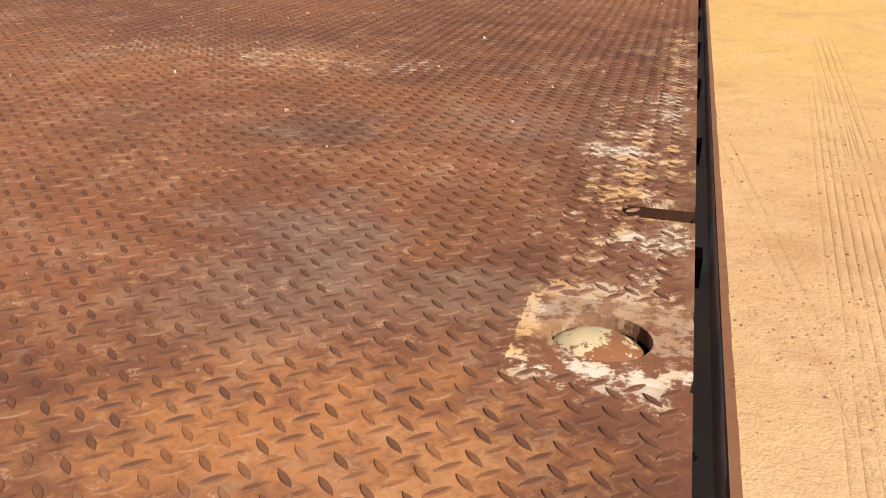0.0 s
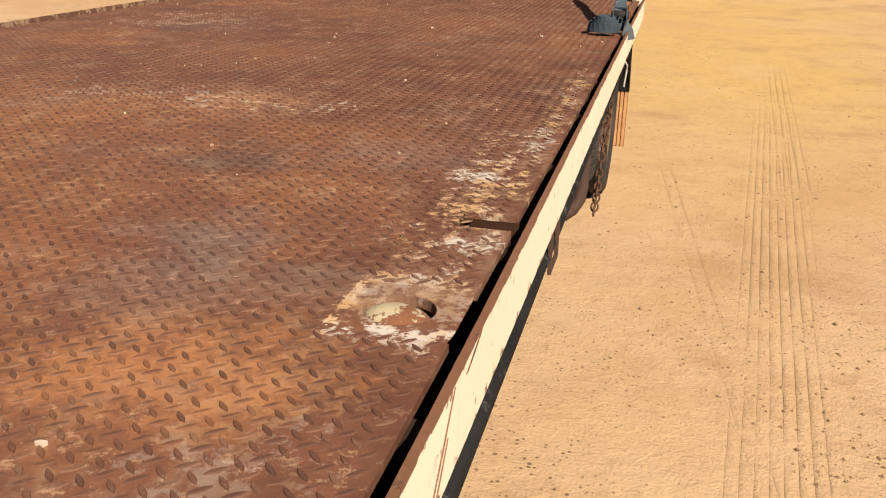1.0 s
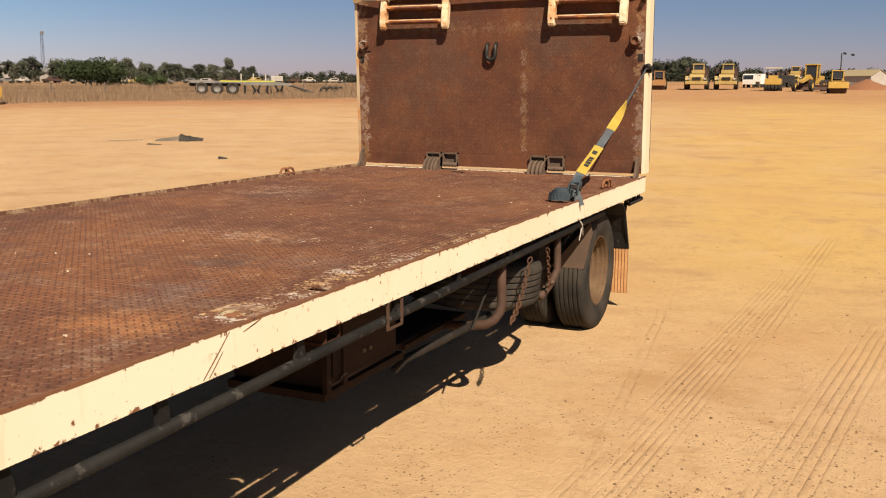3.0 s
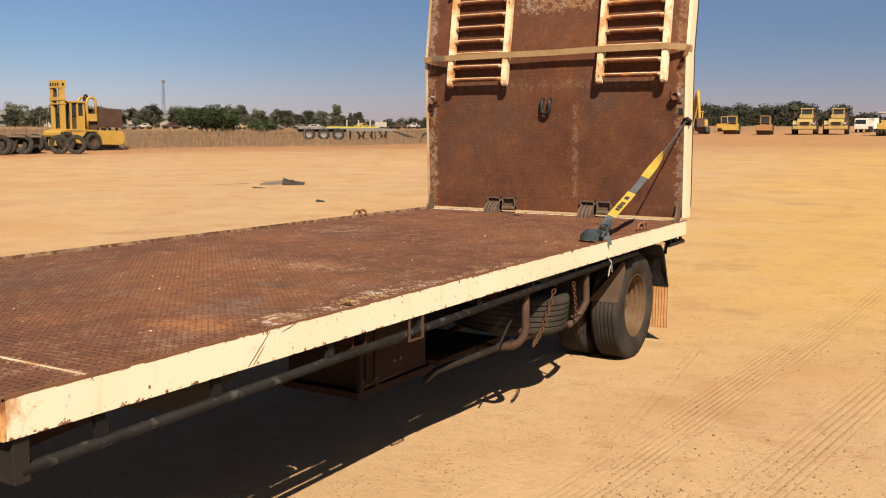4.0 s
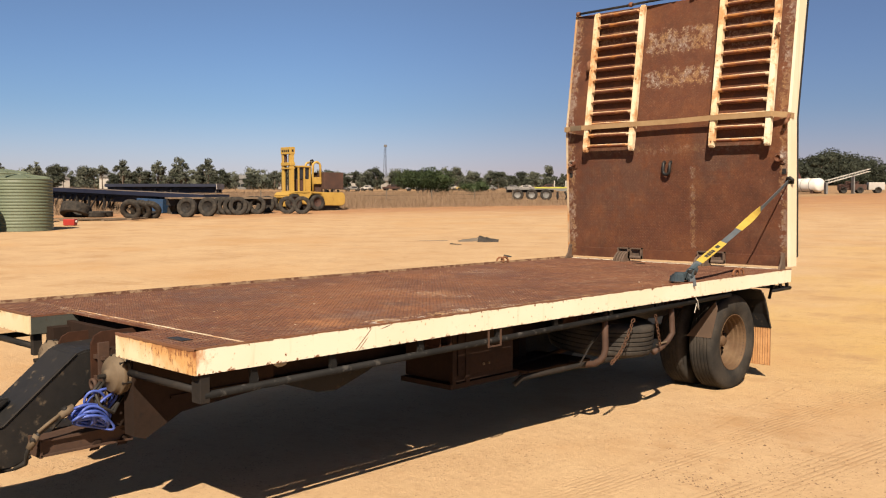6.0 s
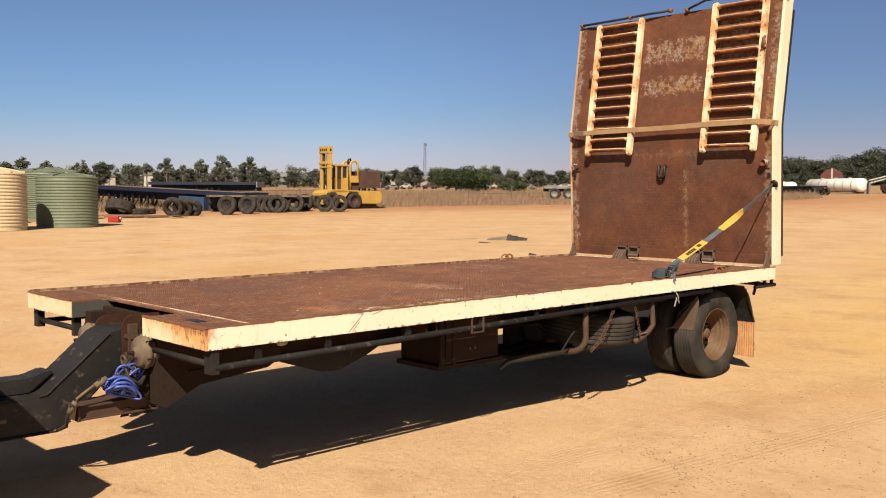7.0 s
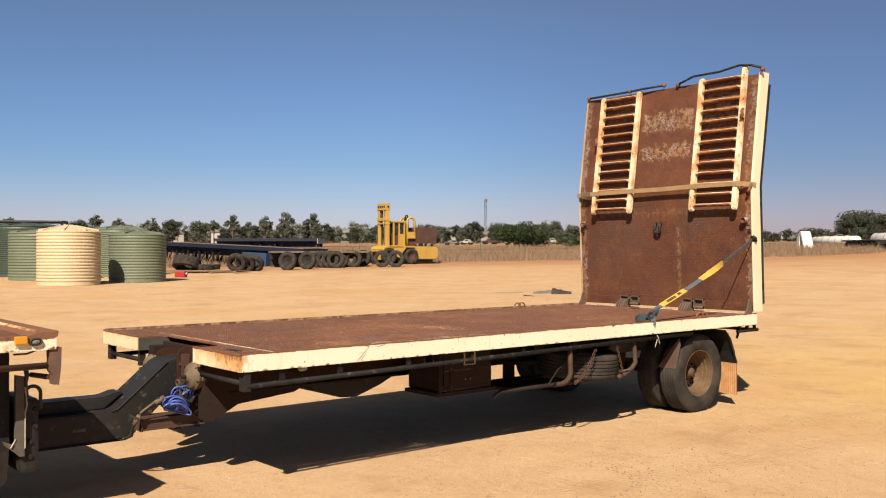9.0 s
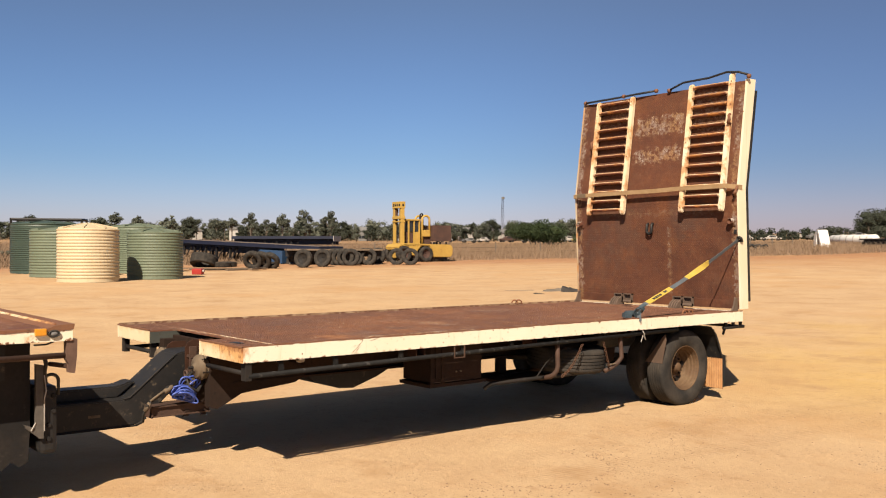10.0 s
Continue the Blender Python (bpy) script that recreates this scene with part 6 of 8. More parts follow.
# ---- the big forklift ----
fork = thing("forklift", "large old yellow forklift with a tall mast and rusty counterweight", "forklift", at=turned(-48.9, 39.95, 84) @ Matrix.Scale(1.0, 4))
for y in (-0.9, 0.9):
    wheel_set(fork, -2.05, y, 0.6, 0.42, RUSTB)
    wheel_set(fork, -0.15, y, 0.58, 0.4, RUSTB)
bm = B()
prism(bm, [(-2.5, 0.85), (-2.4, 1.12), (-2.05, 1.27), (-1.7, 1.12), (-1.45, 0.5), (-0.95, 0.4), (-0.85, 0.85), (-0.55, 1.18), (0.15, 1.18), (0.42, 0.85), (0.5, 0.34), (1.95, 0.32), (2.2, 0.42), (2.28, 0.6), (2.28, 1.1), (2.1, 1.3), (0.4, 1.32), (-1.3, 1.4), (-2.4, 1.32), (-2.58, 1.05)], -0.98, 0.98, "y")
bmesh.ops.bevel(bm, geom=bm.edges[:], offset=0.05, segments=2, affect="EDGES")
part("body", bm, YELLOW, fork)
bm = B()
box(bm, -1.2, 1.9, -0.8, 0.8, 0.14, 0.4, 0.03)
part("sump", bm, BLACK, fork)
for y in (-0.5, 0.5):
    bm = B()
    box(bm, -2.1, -1.82, y - 0.14, y + 0.14, 0.3, 4.45, 0.02)
    part("mast_rail", bm, YELLOW, fork)
for z0, z1 in ((4.0, 4.5), (3.2, 3.42), (2.95, 3.05), (1.1, 1.4)):
    bm = B()
    box(bm, -2.15, -1.76, -0.66, 0.66, z0, z1, 0.02)
    part("mast_cross", bm, YELLOW, fork)
for y in (-0.42, -0.14, 0.14, 0.42):
    bm = B()
    box(bm, -2.165, -2.145, y - 0.08, y + 0.08, 4.16, 4.32)
    part("mast_hole", bm, BLACK, fork)
bm = B()
box(bm, -2.02, -1.88, -0.672, -0.655, 4.16, 4.32)
part("mast_hole", bm, BLACK, fork)
for y in (-0.3, 0.28):
    bm = B()
    box(bm, -2.06, -1.86, y - 0.06, y + 0.06, 3.45, 3.95)
    part("mast_chain", bm, RUSTB, fork)
for y in (-0.2, 0.2):
    bm = B()
    tube(bm, [(-1.98, y, 0.7), (-1.98, y, 3.3)], 0.06, 8)
    part("lift_cylinder", bm, STEEL, fork)
bm = B()
box(bm, -2.35, -2.19, -0.7, 0.7, 0.3, 0.85, 0.02)
part("fork_carriage", bm, YELLOW, fork)
for y in (-0.45, 0.45):
    bm = B()
    box(bm, -3.3, -2.3, y - 0.08, y + 0.08, 0.08, 0.15, 0.02)
    part("fork_arm", bm, BLACK, fork)
for x in (-1.45, -0.98, -0.52):
    for y in (-0.6, 0.5):
        bm = B()
        box(bm, x - 0.05, x + 0.05, y - 0.05, y + 0.05, 1.35, 3.1)
        part("cab_post", bm, YELLOW, fork)
bm = B()
box(bm, -1.52, -0.44, -0.7, 0.6, 3.08, 3.2, 0.03)
part("cab_roof", bm, YELLOW, fork)
bm = B()
box(bm, -1.41, -0.56, -0.56, 0.46, 2.25, 3.07)
part("cab_glass", bm, GLASS, fork)
bm = B()
box(bm, -0.98, -0.46, -0.6, 0.5, 1.35, 2.24, 0.02)
part("cab_side", bm, YELLOW, fork)
bm = B()
box(bm, -1.42, -0.99, -0.5, 0.4, 1.36, 2.24, 0.02)
part("seat_well", bm, RUSTB, fork, "dark open foot well")
for y in (-0.5, 0.5):
    bm = B()
    tube(bm, [(-0.2, y, 1.4), (-0.2, y, 3.2)] + [(-0.2 + 0.32 * (1 - math.cos(radians(a))), y, 3.2 + 0.28 * math.sin(radians(a))) for a in (30, 60, 90, 120, 150)] + [(0.44, y, 3.2), (0.46, y, 2.1)], 0.085, 8)
    part("guard_hoop", bm, YELLOW, fork, "rounded yellow guard hoop", True)
bm = B()
box(bm, -0.25, 0.5, -0.58, 0.58, 1.9, 2.4, 0.03)
part("engine_cover", bm, YELLOW, fork)
bm = B()
box(bm, -0.3, 0.6, -0.4, 0.4, 1.33, 1.88, 0.02)
part("engine", bm, RUSTB, fork, "dark exposed engine")
bm = B()
box(bm, -0.1, 0.36, -0.45, 0.45, 3.4, 3.52, 0.03)
part("guard_roof", bm, YELLOW, fork)
bm = B()
tube(bm, [(-0.34, -0.4, 1.5), (-0.34, -0.4, 3.4), (-0.29, -0.4, 3.58), (-0.16, -0.4, 3.64), (-0.08, -0.4, 3.5)], 0.065, 8)
part("exhaust", bm, STEEL, fork, "curved exhaust stack", True)
bm = B()
box(bm, 0.55, 2.2, -0.85, 0.85, 1.55, 2.75, 0.02)
part("counterweight", bm, RUSTB, fork, "rusty steel counterweight block")
for x in (0.75, 1.3, 1.85):
    for y in (-0.7, 0.7):
        bm = B()
        box(bm, x - 0.06, x + 0.06, y - 0.06, y + 0.06, 1.3, 1.5)
        part("counterweight_foot", bm, BLACK, fork)


# ---- dark blue flat trailers ----
def blue_trailer(x, y, yaw, ln, deck, label, box_at=None, end=None):
    end = end or NAVY
    th = thing("blue_flat_trailer", label, "trailer", "blue trailers", at=turned(x, y, yaw))
    bm = B()
    box(bm, 0, ln, -1.2, 1.2, deck - 0.12, deck, 0.01)
    part("deck", bm, PLANK, th, "dusty tan deck")
    for s in (-1.25, 1.21):
        bm = B()
        box(bm, 0, ln, s, s + 0.04, deck - 0.24, deck + 0.02, 0.005)
        part("side_rail", bm, NAVY, th)
    for s in (-0.5, 0.5):
        bm = B()
        box(bm, 0, ln, s - 0.08, s + 0.08, deck - 0.75, deck - 0.12)
        part("chassis_beam", bm, NAVY, th)
    bm = B()
    box(bm, ln, ln + 0.05, -1.25, 1.25, deck - 0.45, deck + 0.03)
    part("end_board", bm, end, th)
    for x0 in (0.8, 1.9, 3.1, 4.2, 5.6):
        for s in (-0.9, 0.9):
            bm = B()
            box(bm, x0 - 0.07, x0 + 0.07, s - 0.07, s + 0.07, 0, deck - 0.4)
            tube(bm, [(x0, s, 0.15), (x0 + 0.7, s, deck - 0.45)], 0.05, 6)
            part("leg", bm, BLACK, th)
    if box_at is not None:
        bm = B()
        box(bm, box_at, box_at + 2.2, -1.3, -0.7, 0.35, deck - 0.4, 0.02)
        part("tool_locker", bm, BLUEB, th)
        bm = B()
        box(bm, box_at + 1.0, box_at + 1.04, -1.31, -1.3, 0.4, deck - 0.45)
        part("locker_seam", bm, NAVY, th)
    for x0 in (ln - 1.2, ln - 2.5, ln - 3.8):
        for s in (-0.95, 0.95):
            wheel_set(th, x0, s, 0.5, 0.4, BLACK)
    return th


bt = blue_trailer(-60.0, 26.0, 18, 14.2, 1.62, "dark blue flat trailer standing on legs, dusty", 8.8)
bt.matrix_world = bt.matrix_world @ pose(0, 0, 0, 0, 2.2, 0)
blue_trailer(-71.9, 36.0, 42.5, 9.6, 1.85, "long dark blue flat trailer with tan deck and white end", None, WHITE)
low = thing("flat_trailer_bed", "pale worn flat trailer bed parked behind tyres", "trailer", at=turned(-47.6, 27.6, 66))
bm = B()
box(bm, 0, 6.4, -1.1, 1.1, 0.95, 1.06, 0.01)
part("bed", bm, PLANK, low)
for x0 in (1.0, 4.6):
    for s in (-0.9, 0.9):
        wheel_set(low, x0, s, 0.44, 0.3, BLACK)
bm = B()
box(bm, 0, 6.4, -0.5, 0.5, 0.55, 0.95)
part("chassis", bm, BLACK, low)

# ---- grey low loader in the grass ----
LIME = surface("yellow_green_paint", (0.36, 0.36, 0.06), (0.32, 0.31, 0.05), None, 0.5)
grey = thing("low_loader", "grey low-loader trailer with yellow edge in dry grass", "trailer", at=turned(-62.0, 78.2, 38) @ Matrix.Scale(1.05, 4))
for x0 in (0.8, 2.3, 3.8):
    for s in (-1.0, 1.0):
        wheel_set(grey, x0, s, 0.62, 0.45, GREYP)
bm = B()
prism(bm, [(-0.3, 1.15), (4.6, 1.15), (5.2, 1.0), (9.6, 0.95), (9.6, 1.15), (8.2, 1.3), (-0.3, 1.42)], -1.2, 1.2, "y")
part("bed", bm, GREYP, grey)
for s in (-1.23, 1.2):
    bm = B()
    box(bm, 2.6, 8.0, s, s + 0.03, 1.28, 1.42)
    part("edge_strip", bm, LIME, grey, "yellow-green edge strip")
for k, x0 in enumerate((4.6, 5.8, 7.0, 8.2)):
    bm = B()
    box(bm, x0, x0 + 0.12, -1.15, -1.0, 1.4, 2.1)
    part("stake", bm, WHITE, grey)
bm = B()
box(bm, 7.6, 8.8, -0.7, 0.7, 1.4, 1.9, 0.03)
part("toolbox", bm, WHITE, grey)
for x0, x1 in ((9.4, 11.4), (9.4, 12.2)):
    bm = B()
    tube(bm, [(x0, -0.6, 1.0), (x0 + 1.0, -0.7, 0.7), (x1, -0.8, 0.15)], 0.1, 6)
    part("ramp_leg", bm, BLACK, grey)
for k in range(6):
    bm = B()
    x0 = 5.0 + 0.75 * k
    tube(bm, [(x0, -1.0, 0.95), (x0 + 0.3 * math.sin(2.0 * k), -1.05, 0.45), (x0 + 0.5 * math.sin(3.1 * k), -1.1, 0.05)], [0.11, 0.15, 0.07], 6)
    part("tine", bm, BLACK, grey)
bm = B()
box(bm, -0.4, 4.6, -0.7, 0.7, 0.85, 1.2, 0.03)
part("suspension_frame", bm, BLACK, grey)
for k in range(4):
    bm = B()
    x, y = -52.5 + 1.3 * k, 92.0 - 3.2 * k
    lathe(bm, tyre_profile(0.5, 0.3, 0.28), turned(x, y, 20 * k, 0.35) @ pose(0, 0, 0, 35 + 15 * k, 0, 0), 24)
    tagged(part("cultivator_wheel", bm, TYRE, None, "", True), "black implement wheel lying in dry grass", "wheel", "loose wheels")


# ---- machines parked across the yard ----
def cab(parent, x0, x1, w, z0, z1, roof, glass=True):
    bm = B()
    for x in (x0, x1):
        for y in (-w, w):
            box(bm, x - 0.06, x + 0.06, y - 0.06, y + 0.06, z0, z1)
    box(bm, x0 - 0.12, x1 + 0.12, -w - 0.1, w + 0.1, z1, z1 + 0.14, 0.03)
    part("cab_frame", bm, roof, parent)
    bm = B()
    box(bm, x0 + 0.04, x1 - 0.04, -w + 0.03, w - 0.03, z0 + (0.35 if glass else 0), z1 - 0.02)
    part("cab_glass", bm, GLASS, parent)


def roller(x, y, yaw, body, label):
    yaw = 96
    th = thing("road_roller", label, "road roller", "road rollers", at=turned(x, y, yaw) @ Matrix.Scale(0.78, 4))
    bm = B()
    lathe(bm, [(0.001, -1.05), (0.75, -1.05), (0.78, -1.0), (0.78, 1.0), (0.75, 1.05), (0.001, 1.05)], pose(-2.0, 0, 0.78, 90, 0, 0), 28, False)
    part("drum", bm, RUSTB, th, "", True)
    bm = B()
    for s in (-1.15, 1.1):
        box(bm, -2.9, -0.9, s, s + 0.12, 0.6, 1.35, 0.03)
    box(bm, -2.95, -2.8, -1.25, 1.25, 0.65, 1.5, 0.03)
    box(bm, -1.2, -1.0, -1.2, 1.2, 0.6, 1.4, 0.03)
    part("drum_frame", bm, body, th)
    bm = B()
    prism(bm, [(-0.9, 0.7), (2.4, 0.7), (2.5, 1.3), (2.3, 1.75), (0.5, 1.85), (-0.9, 1.5)], -0.85, 0.85, "y")
    bmesh.ops.bevel(bm, geom=bm.edges[:], offset=0.05, segments=2, affect="EDGES")
    part("body", bm, body, th)
    cab(th, -0.6, 0.7, 0.7, 1.6, 2.9, body)
    for s in (-0.9, 0.9):
        wheel_set(th, 1.5, s, 0.72, 0.45, body)


def dump_truck(x, y, yaw):
    th = thing("dump_truck", "big yellow articulated dump truck parked facing the yard", "dump truck", "dump trucks", at=turned(x, y, yaw) @ Matrix.Scale(0.9, 4))
    bm = B()
    prism(bm, [(-4.4, 1.1), (-4.5, 1.6), (-4.25, 2.0), (-3.0, 2.2), (-1.6, 2.25), (-1.6, 1.1)], -1.0, 1.0, "y")
    bmesh.ops.bevel(bm, geom=bm.edges[:], offset=0.06, segments=2, affect="EDGES")
    part("hood", bm, PALE, th)
    bm = B()
    prism(bm, [(-4.62, 0.75), (-4.62, 1.1), (-4.3, 1.2), (-4.3, 0.65)], -1.5, 1.5, "y")
    part("bumper", bm, PALE, th)
    for z in (1.3, 1.45, 1.6):
        bm = B()
        box(bm, -4.56, -4.5, -0.6, 0.6, z, z + 0.09, 0.01)
        part("grille_bar", bm, BLACK, th)
    bm = B()
    box(bm, -3.3, -1.6, -1.05, 0.75, 2.2, 2.72, 0.05)
    part("cab_base", bm, PALE, th)
    bm = B()
    box(bm, -3.2, -1.7, -0.85, 0.5, 2.72, 3.42)
    part("cab_glass", bm, GLASS, th)
    for y in (-0.9, 0.5):
        for x in (-3.25, -1.75):
            bm = B()
            box(bm, x - 0.05, x + 0.07, y - 0.06, y + 0.06, 2.7, 3.44)
            part("cab_post", bm, PALE, th)
    bm = B()
    box(bm, -3.4, -1.6, -1.02, 0.66, 3.42, 3.58, 0.05)
    part("cab_roof", bm, PALE, th)
    bm = B()
    box(bm, -3.0, -1.7, 0.78, 1.3, 2.25, 2.6, 0.04)
    part("air_cleaner", bm, BLACK, th)
    for s in (-1.5, 1.5):
        bm = B()
        tube(bm, [(-3.6, s * 0.86, 2.2), (-3.7, s, 2.5), (-3.7, s, 2.9)], 0.04, 5)
        box(bm, -3.72, -3.66, s - 0.12, s + 0.12, 2.75, 3.15)
        part("mirror", bm, BLACK, th)
    for s in (-1.1, 1.1):
        bm = B()
        box(bm, -4.62, -4.55, s - 0.16, s + 0.16, 1.35, 1.6, 0.02)
        part("headlight", bm, WHITE, th)
        bm = B()
        prism(bm, [(-4.0, 1.3), (-3.7, 1.85), (-2.1, 1.85), (-1.8, 1.3), (-1.95, 1.3), (-2.2, 1.72), (-3.6, 1.72), (-3.85, 1.3)], s * 1.02 - 0.2, s * 1.32 + 0.1, "y")
        part("mudguard", bm, PALE, th)
        wheel_set(th, -2.9, s * 1.24, 0.85, 0.62, PALE)
        wheel_set(th, 1.4, s * 1.24, 0.85, 0.62, PALE)
        wheel_set(th, 3.2, s * 1.24, 0.85, 0.62, PALE)
    bm = B()
    prism(bm, [(-1.2, 1.6), (-1.3, 3.0), (-0.6, 3.05), (4.3, 2.6), (4.8, 1.9), (3.6, 1.4), (0.0, 1.3)], -1.5, 1.5, "y")
    part("tipper_body", bm, RUSTB, th, "dark worn tipper body")
    bm = B()
    box(bm, -1.6, 4.0, -0.5, 0.5, 0.9, 1.35)
    part("chassis", bm, BLACK, th)


for x, y, yaw in ((-18.0, 124.5, 98), (-14.6, 126.5, 97), (-9.6, 172.0, 95)):
    dump_truck(x, y, yaw)
roller(-27.0, 123.8, 66, YELLOW, "yellow smooth-drum road roller parked in the yard")
roller(-22.2, 121.0, 70, surface("orange_paint", (0.295, 0.153, 0.059), (0.26, 0.13, 0.0531), None, 0.5), "faded orange smooth-drum road roller parked in the yard")
roller(-0.6, 106.0, 84, YELLOW, "yellow smooth-drum road roller parked in the yard")
roller(-34.5, 150.0, 66, YELLOW, "yellow smooth-drum road roller parked in the yard")

exc = thing("excavator", "yellow tracked excavator with its boom raised", "excavator", at=turned(-32.0, 124.6, 122))
for s in (-1.1, 1.1):
    bm = B()
    prism(bm, [(-1.9, 0.3), (-1.6, 0.0), (1.6, 0.0), (1.9, 0.3), (1.8, 0.75), (1.5, 0.9), (-1.5, 0.9), (-1.8, 0.75)], s - 0.28, s + 0.28, "y")
    part("track", bm, BLACK, exc)
bm = B()
box(bm, -1.4, 1.9, -1.2, 1.2, 1.0, 1.9, 0.06)
part("house", bm, YELLOW, exc)
cab(exc, -1.3, -0.1, 0.45, 1.7, 2.9, YELLOW)
bm = B()
tube(bm, [(-1.2, 0.7, 1.8), (-1.9, 0.7, 3.8), (-2.5, 0.7, 5.2), (-2.9, 0.7, 5.5)], [0.3, 0.34, 0.26, 0.2], 8)
part("boom", bm, YELLOW, exc)
bm = B()
tube(bm, [(-2.7, 0.7, 5.6), (-3.5, 0.7, 3.6), (-3.9, 0.7, 2.0)], [0.26, 0.2, 0.16], 8)
part("dipper_arm", bm, YELLOW, exc)
bm = B()
prism(bm, [(-4.4, 1.8), (-3.7, 2.1), (-3.2, 1.5), (-3.3, 0.7), (-4.0, 0.3), (-4.6, 0.9)], 0.2, 1.2, "y")
part("bucket", bm, RUSTB, exc)
bm = B()
tube(bm, [(-1.4, 0.4, 2.2), (-2.0, 0.4, 3.9)], 0.1, 6)
part("ram", bm, STEEL, exc)

pneu = thing("tyred_roller", "yellow multi-tyred roller with a white canopy", "road roller", "road rollers", at=turned(-8.0, 118.0, 92) @ Matrix.Scale(0.9, 4))
for k in range(5):
    wheel_set(pneu, -1.5, -0.9 + 0.45 * k, 0.5, 0.36)
    wheel_set(pneu, 1.5, -0.9 + 0.45 * k, 0.5, 0.36)
bm = B()
box(bm, -2.0, 2.0, -1.0, 1.0, 0.8, 1.6, 0.08)
box(bm, -1.4, -0.5, -0.6, 0.6, 1.6, 2.0, 0.05)
part("body", bm, YELLOW, pneu)
for x in (-0.9, 1.2):
    for y in (-0.85, 0.85):
        bm = B()
        box(bm, x - 0.04, x + 0.04, y - 0.04, y + 0.04, 1.6, 2.9)
        part("canopy_post", bm, BLACK, pneu)
bm = B()
box(bm, -1.2, 1.5, -1.05, 1.05, 2.85, 3.05, 0.04)
part("canopy", bm, WHITE, pneu)

grader = thing("grader", "yellow motor grader parked side-on in the yard", "grader", at=turned(-3.8, 117.0, 78))
for x in (-3.0, 1.6, 2.9):
    for s in (-0.95, 0.95):
        wheel_set(grader, x, s, 0.66, 0.4, YELLOW)
bm = B()
prism(bm, [(-3.4, 1.2), (-1.0, 1.9), (0.2, 1.5), (0.2, 1.1), (-1.0, 1.45), (-3.4, 0.95)], -0.2, 0.2, "y")
box(bm, 1.0, 3.6, -0.6, 0.6, 0.9, 1.8, 0.06)
part("frame", bm, YELLOW, grader)
cab(grader, 0.0, 1.1, 0.65, 1.2, 3.0, YELLOW)
bm = B()
prism(bm, [(-1.3, 0.15), (-1.1, 0.15), (-1.0, 0.5), (-1.15, 0.75), (-1.3, 0.7), (-1.2, 0.5)], -1.8, 1.8, "y", pose(0, 0, 0, 0, 0, 20))
part("blade", bm, RUSTB, grader)


def white_truck(x, y, yaw, ln):
    th = thing("white_truck", "white truck parked far across the yard", "truck", "white trucks", at=turned(x, y, yaw) @ Matrix.Scale(0.72, 4))
    bm = B()
    prism(bm, [(-3.4, 0.6), (-3.5, 1.5), (-3.2, 2.7), (-1.8, 2.8), (-1.8, 0.6)], -1.15, 1.15, "y")
    bmesh.ops.bevel(bm, geom=bm.edges[:], offset=0.06, segments=2, affect="EDGES")
    part("cab", bm, BRIGHT, th)
    bm = B()
    prism(bm, [(-3.49, 1.62), (-3.28, 2.5), (-3.24, 2.5), (-3.42, 1.62)], -1.0, 1.0, "y")
    part("windscreen", bm, GLASS, th)
    bm = B()
    box(bm, -1.6, ln, -1.15, 1.15, 1.2, 2.5, 0.05)
    part("load_body", bm, BRIGHT, th)
    for xx in (-2.6, ln - 1.0, ln - 2.2):
        for s in (-0.95, 0.95):
            wheel_set(th, xx, s, 0.5, 0.3)


white_truck(-13.6, 146.0, 84, 3.0)
white_truck(-12.0, 150.0, 60, 4.0)
tip = thing("dark_tipper", "dark loaded tipper trailer behind the machines", "trailer", at=turned(-10.5, 150.0, 20) @ Matrix.Scale(0.7, 4))
bm = B()
box(bm, -3.5, 3.5, -1.2, 1.2, 1.0, 2.6, 0.05)
part("body", bm, BLACK, tip)
for k in range(6):
    bm = B()
    box(bm, -3.2 + k, -2.6 + k, -0.8, 0.8, 2.6, 3.0 + 0.2 * (k % 2), 0.08)
    part("load", bm, RUSTB, tip)
for xx in (-2.2, 1.2, 2.6):
    for s in (-1.0, 1.0):
        wheel_set(tip, xx, s, 0.5, 0.3)

# earth mound, shed, light towers, rows of tyres
bm = B()
EARTH = surface("red_earth", (0.212, 0.0943, 0.0472), (0.177, 0.077, 0.0384), None, 0.95, scale=0.6, fine=4, distance=0.05)
grid, n1 = [], 16
for i in range(n1 + 1):
    row = []
    for j in range(n1 + 1):
        x, y = -6 + 12 * i / n1, -4 + 8 * j / n1
        z = 2.5 * max(0.0, 1 - math.hypot(x / 6, y / 4)) ** 0.9 + 0.25 * noise.noise((x * 0.8, y * 0.8, 3.1))
        row.append(bm.verts.new(turned(2.1, 132.0, 0) @ Matrix.Scale(0.55, 4) @ Vector((x, y, z if math.hypot(x / 6, y / 4) < 0.97 else -0.2))))
    grid.append(row)
for i in range(n1):
    for j in range(n1):
        bm.faces.new((grid[i][j], grid[i + 1][j], grid[i + 1][j + 1], grid[i][j + 1]))
tagged(part("earth_mound", bm, EARTH, None, "", True), "heap of red earth in the yard", "earth mound")
shed = thing("shed", "tan-roofed shed with a white gable end", "shed", at=turned(1.2, 190.0, -38) @ Matrix.Scale(0.82, 4))
bm = B()
prism(bm, [(-2.8, 0), (-2.8, 2.0), (0, 3.3), (2.8, 2.0), (2.8, 0)], -4.4, 4.2, "x")
part("wall", bm, WHITE, shed)
bm = B()
for s in (-1, 1):
    prism(bm, [(s * 3.1, 1.9), (0, 3.34), (0, 3.44), (s * 3.1, 2.0)], -4.6, 4.4, "x")
part("roof", bm, surface("tan_roof_sheet", (0.295, 0.245, 0.151), (0.266, 0.216, 0.13), None, 0.6), shed)
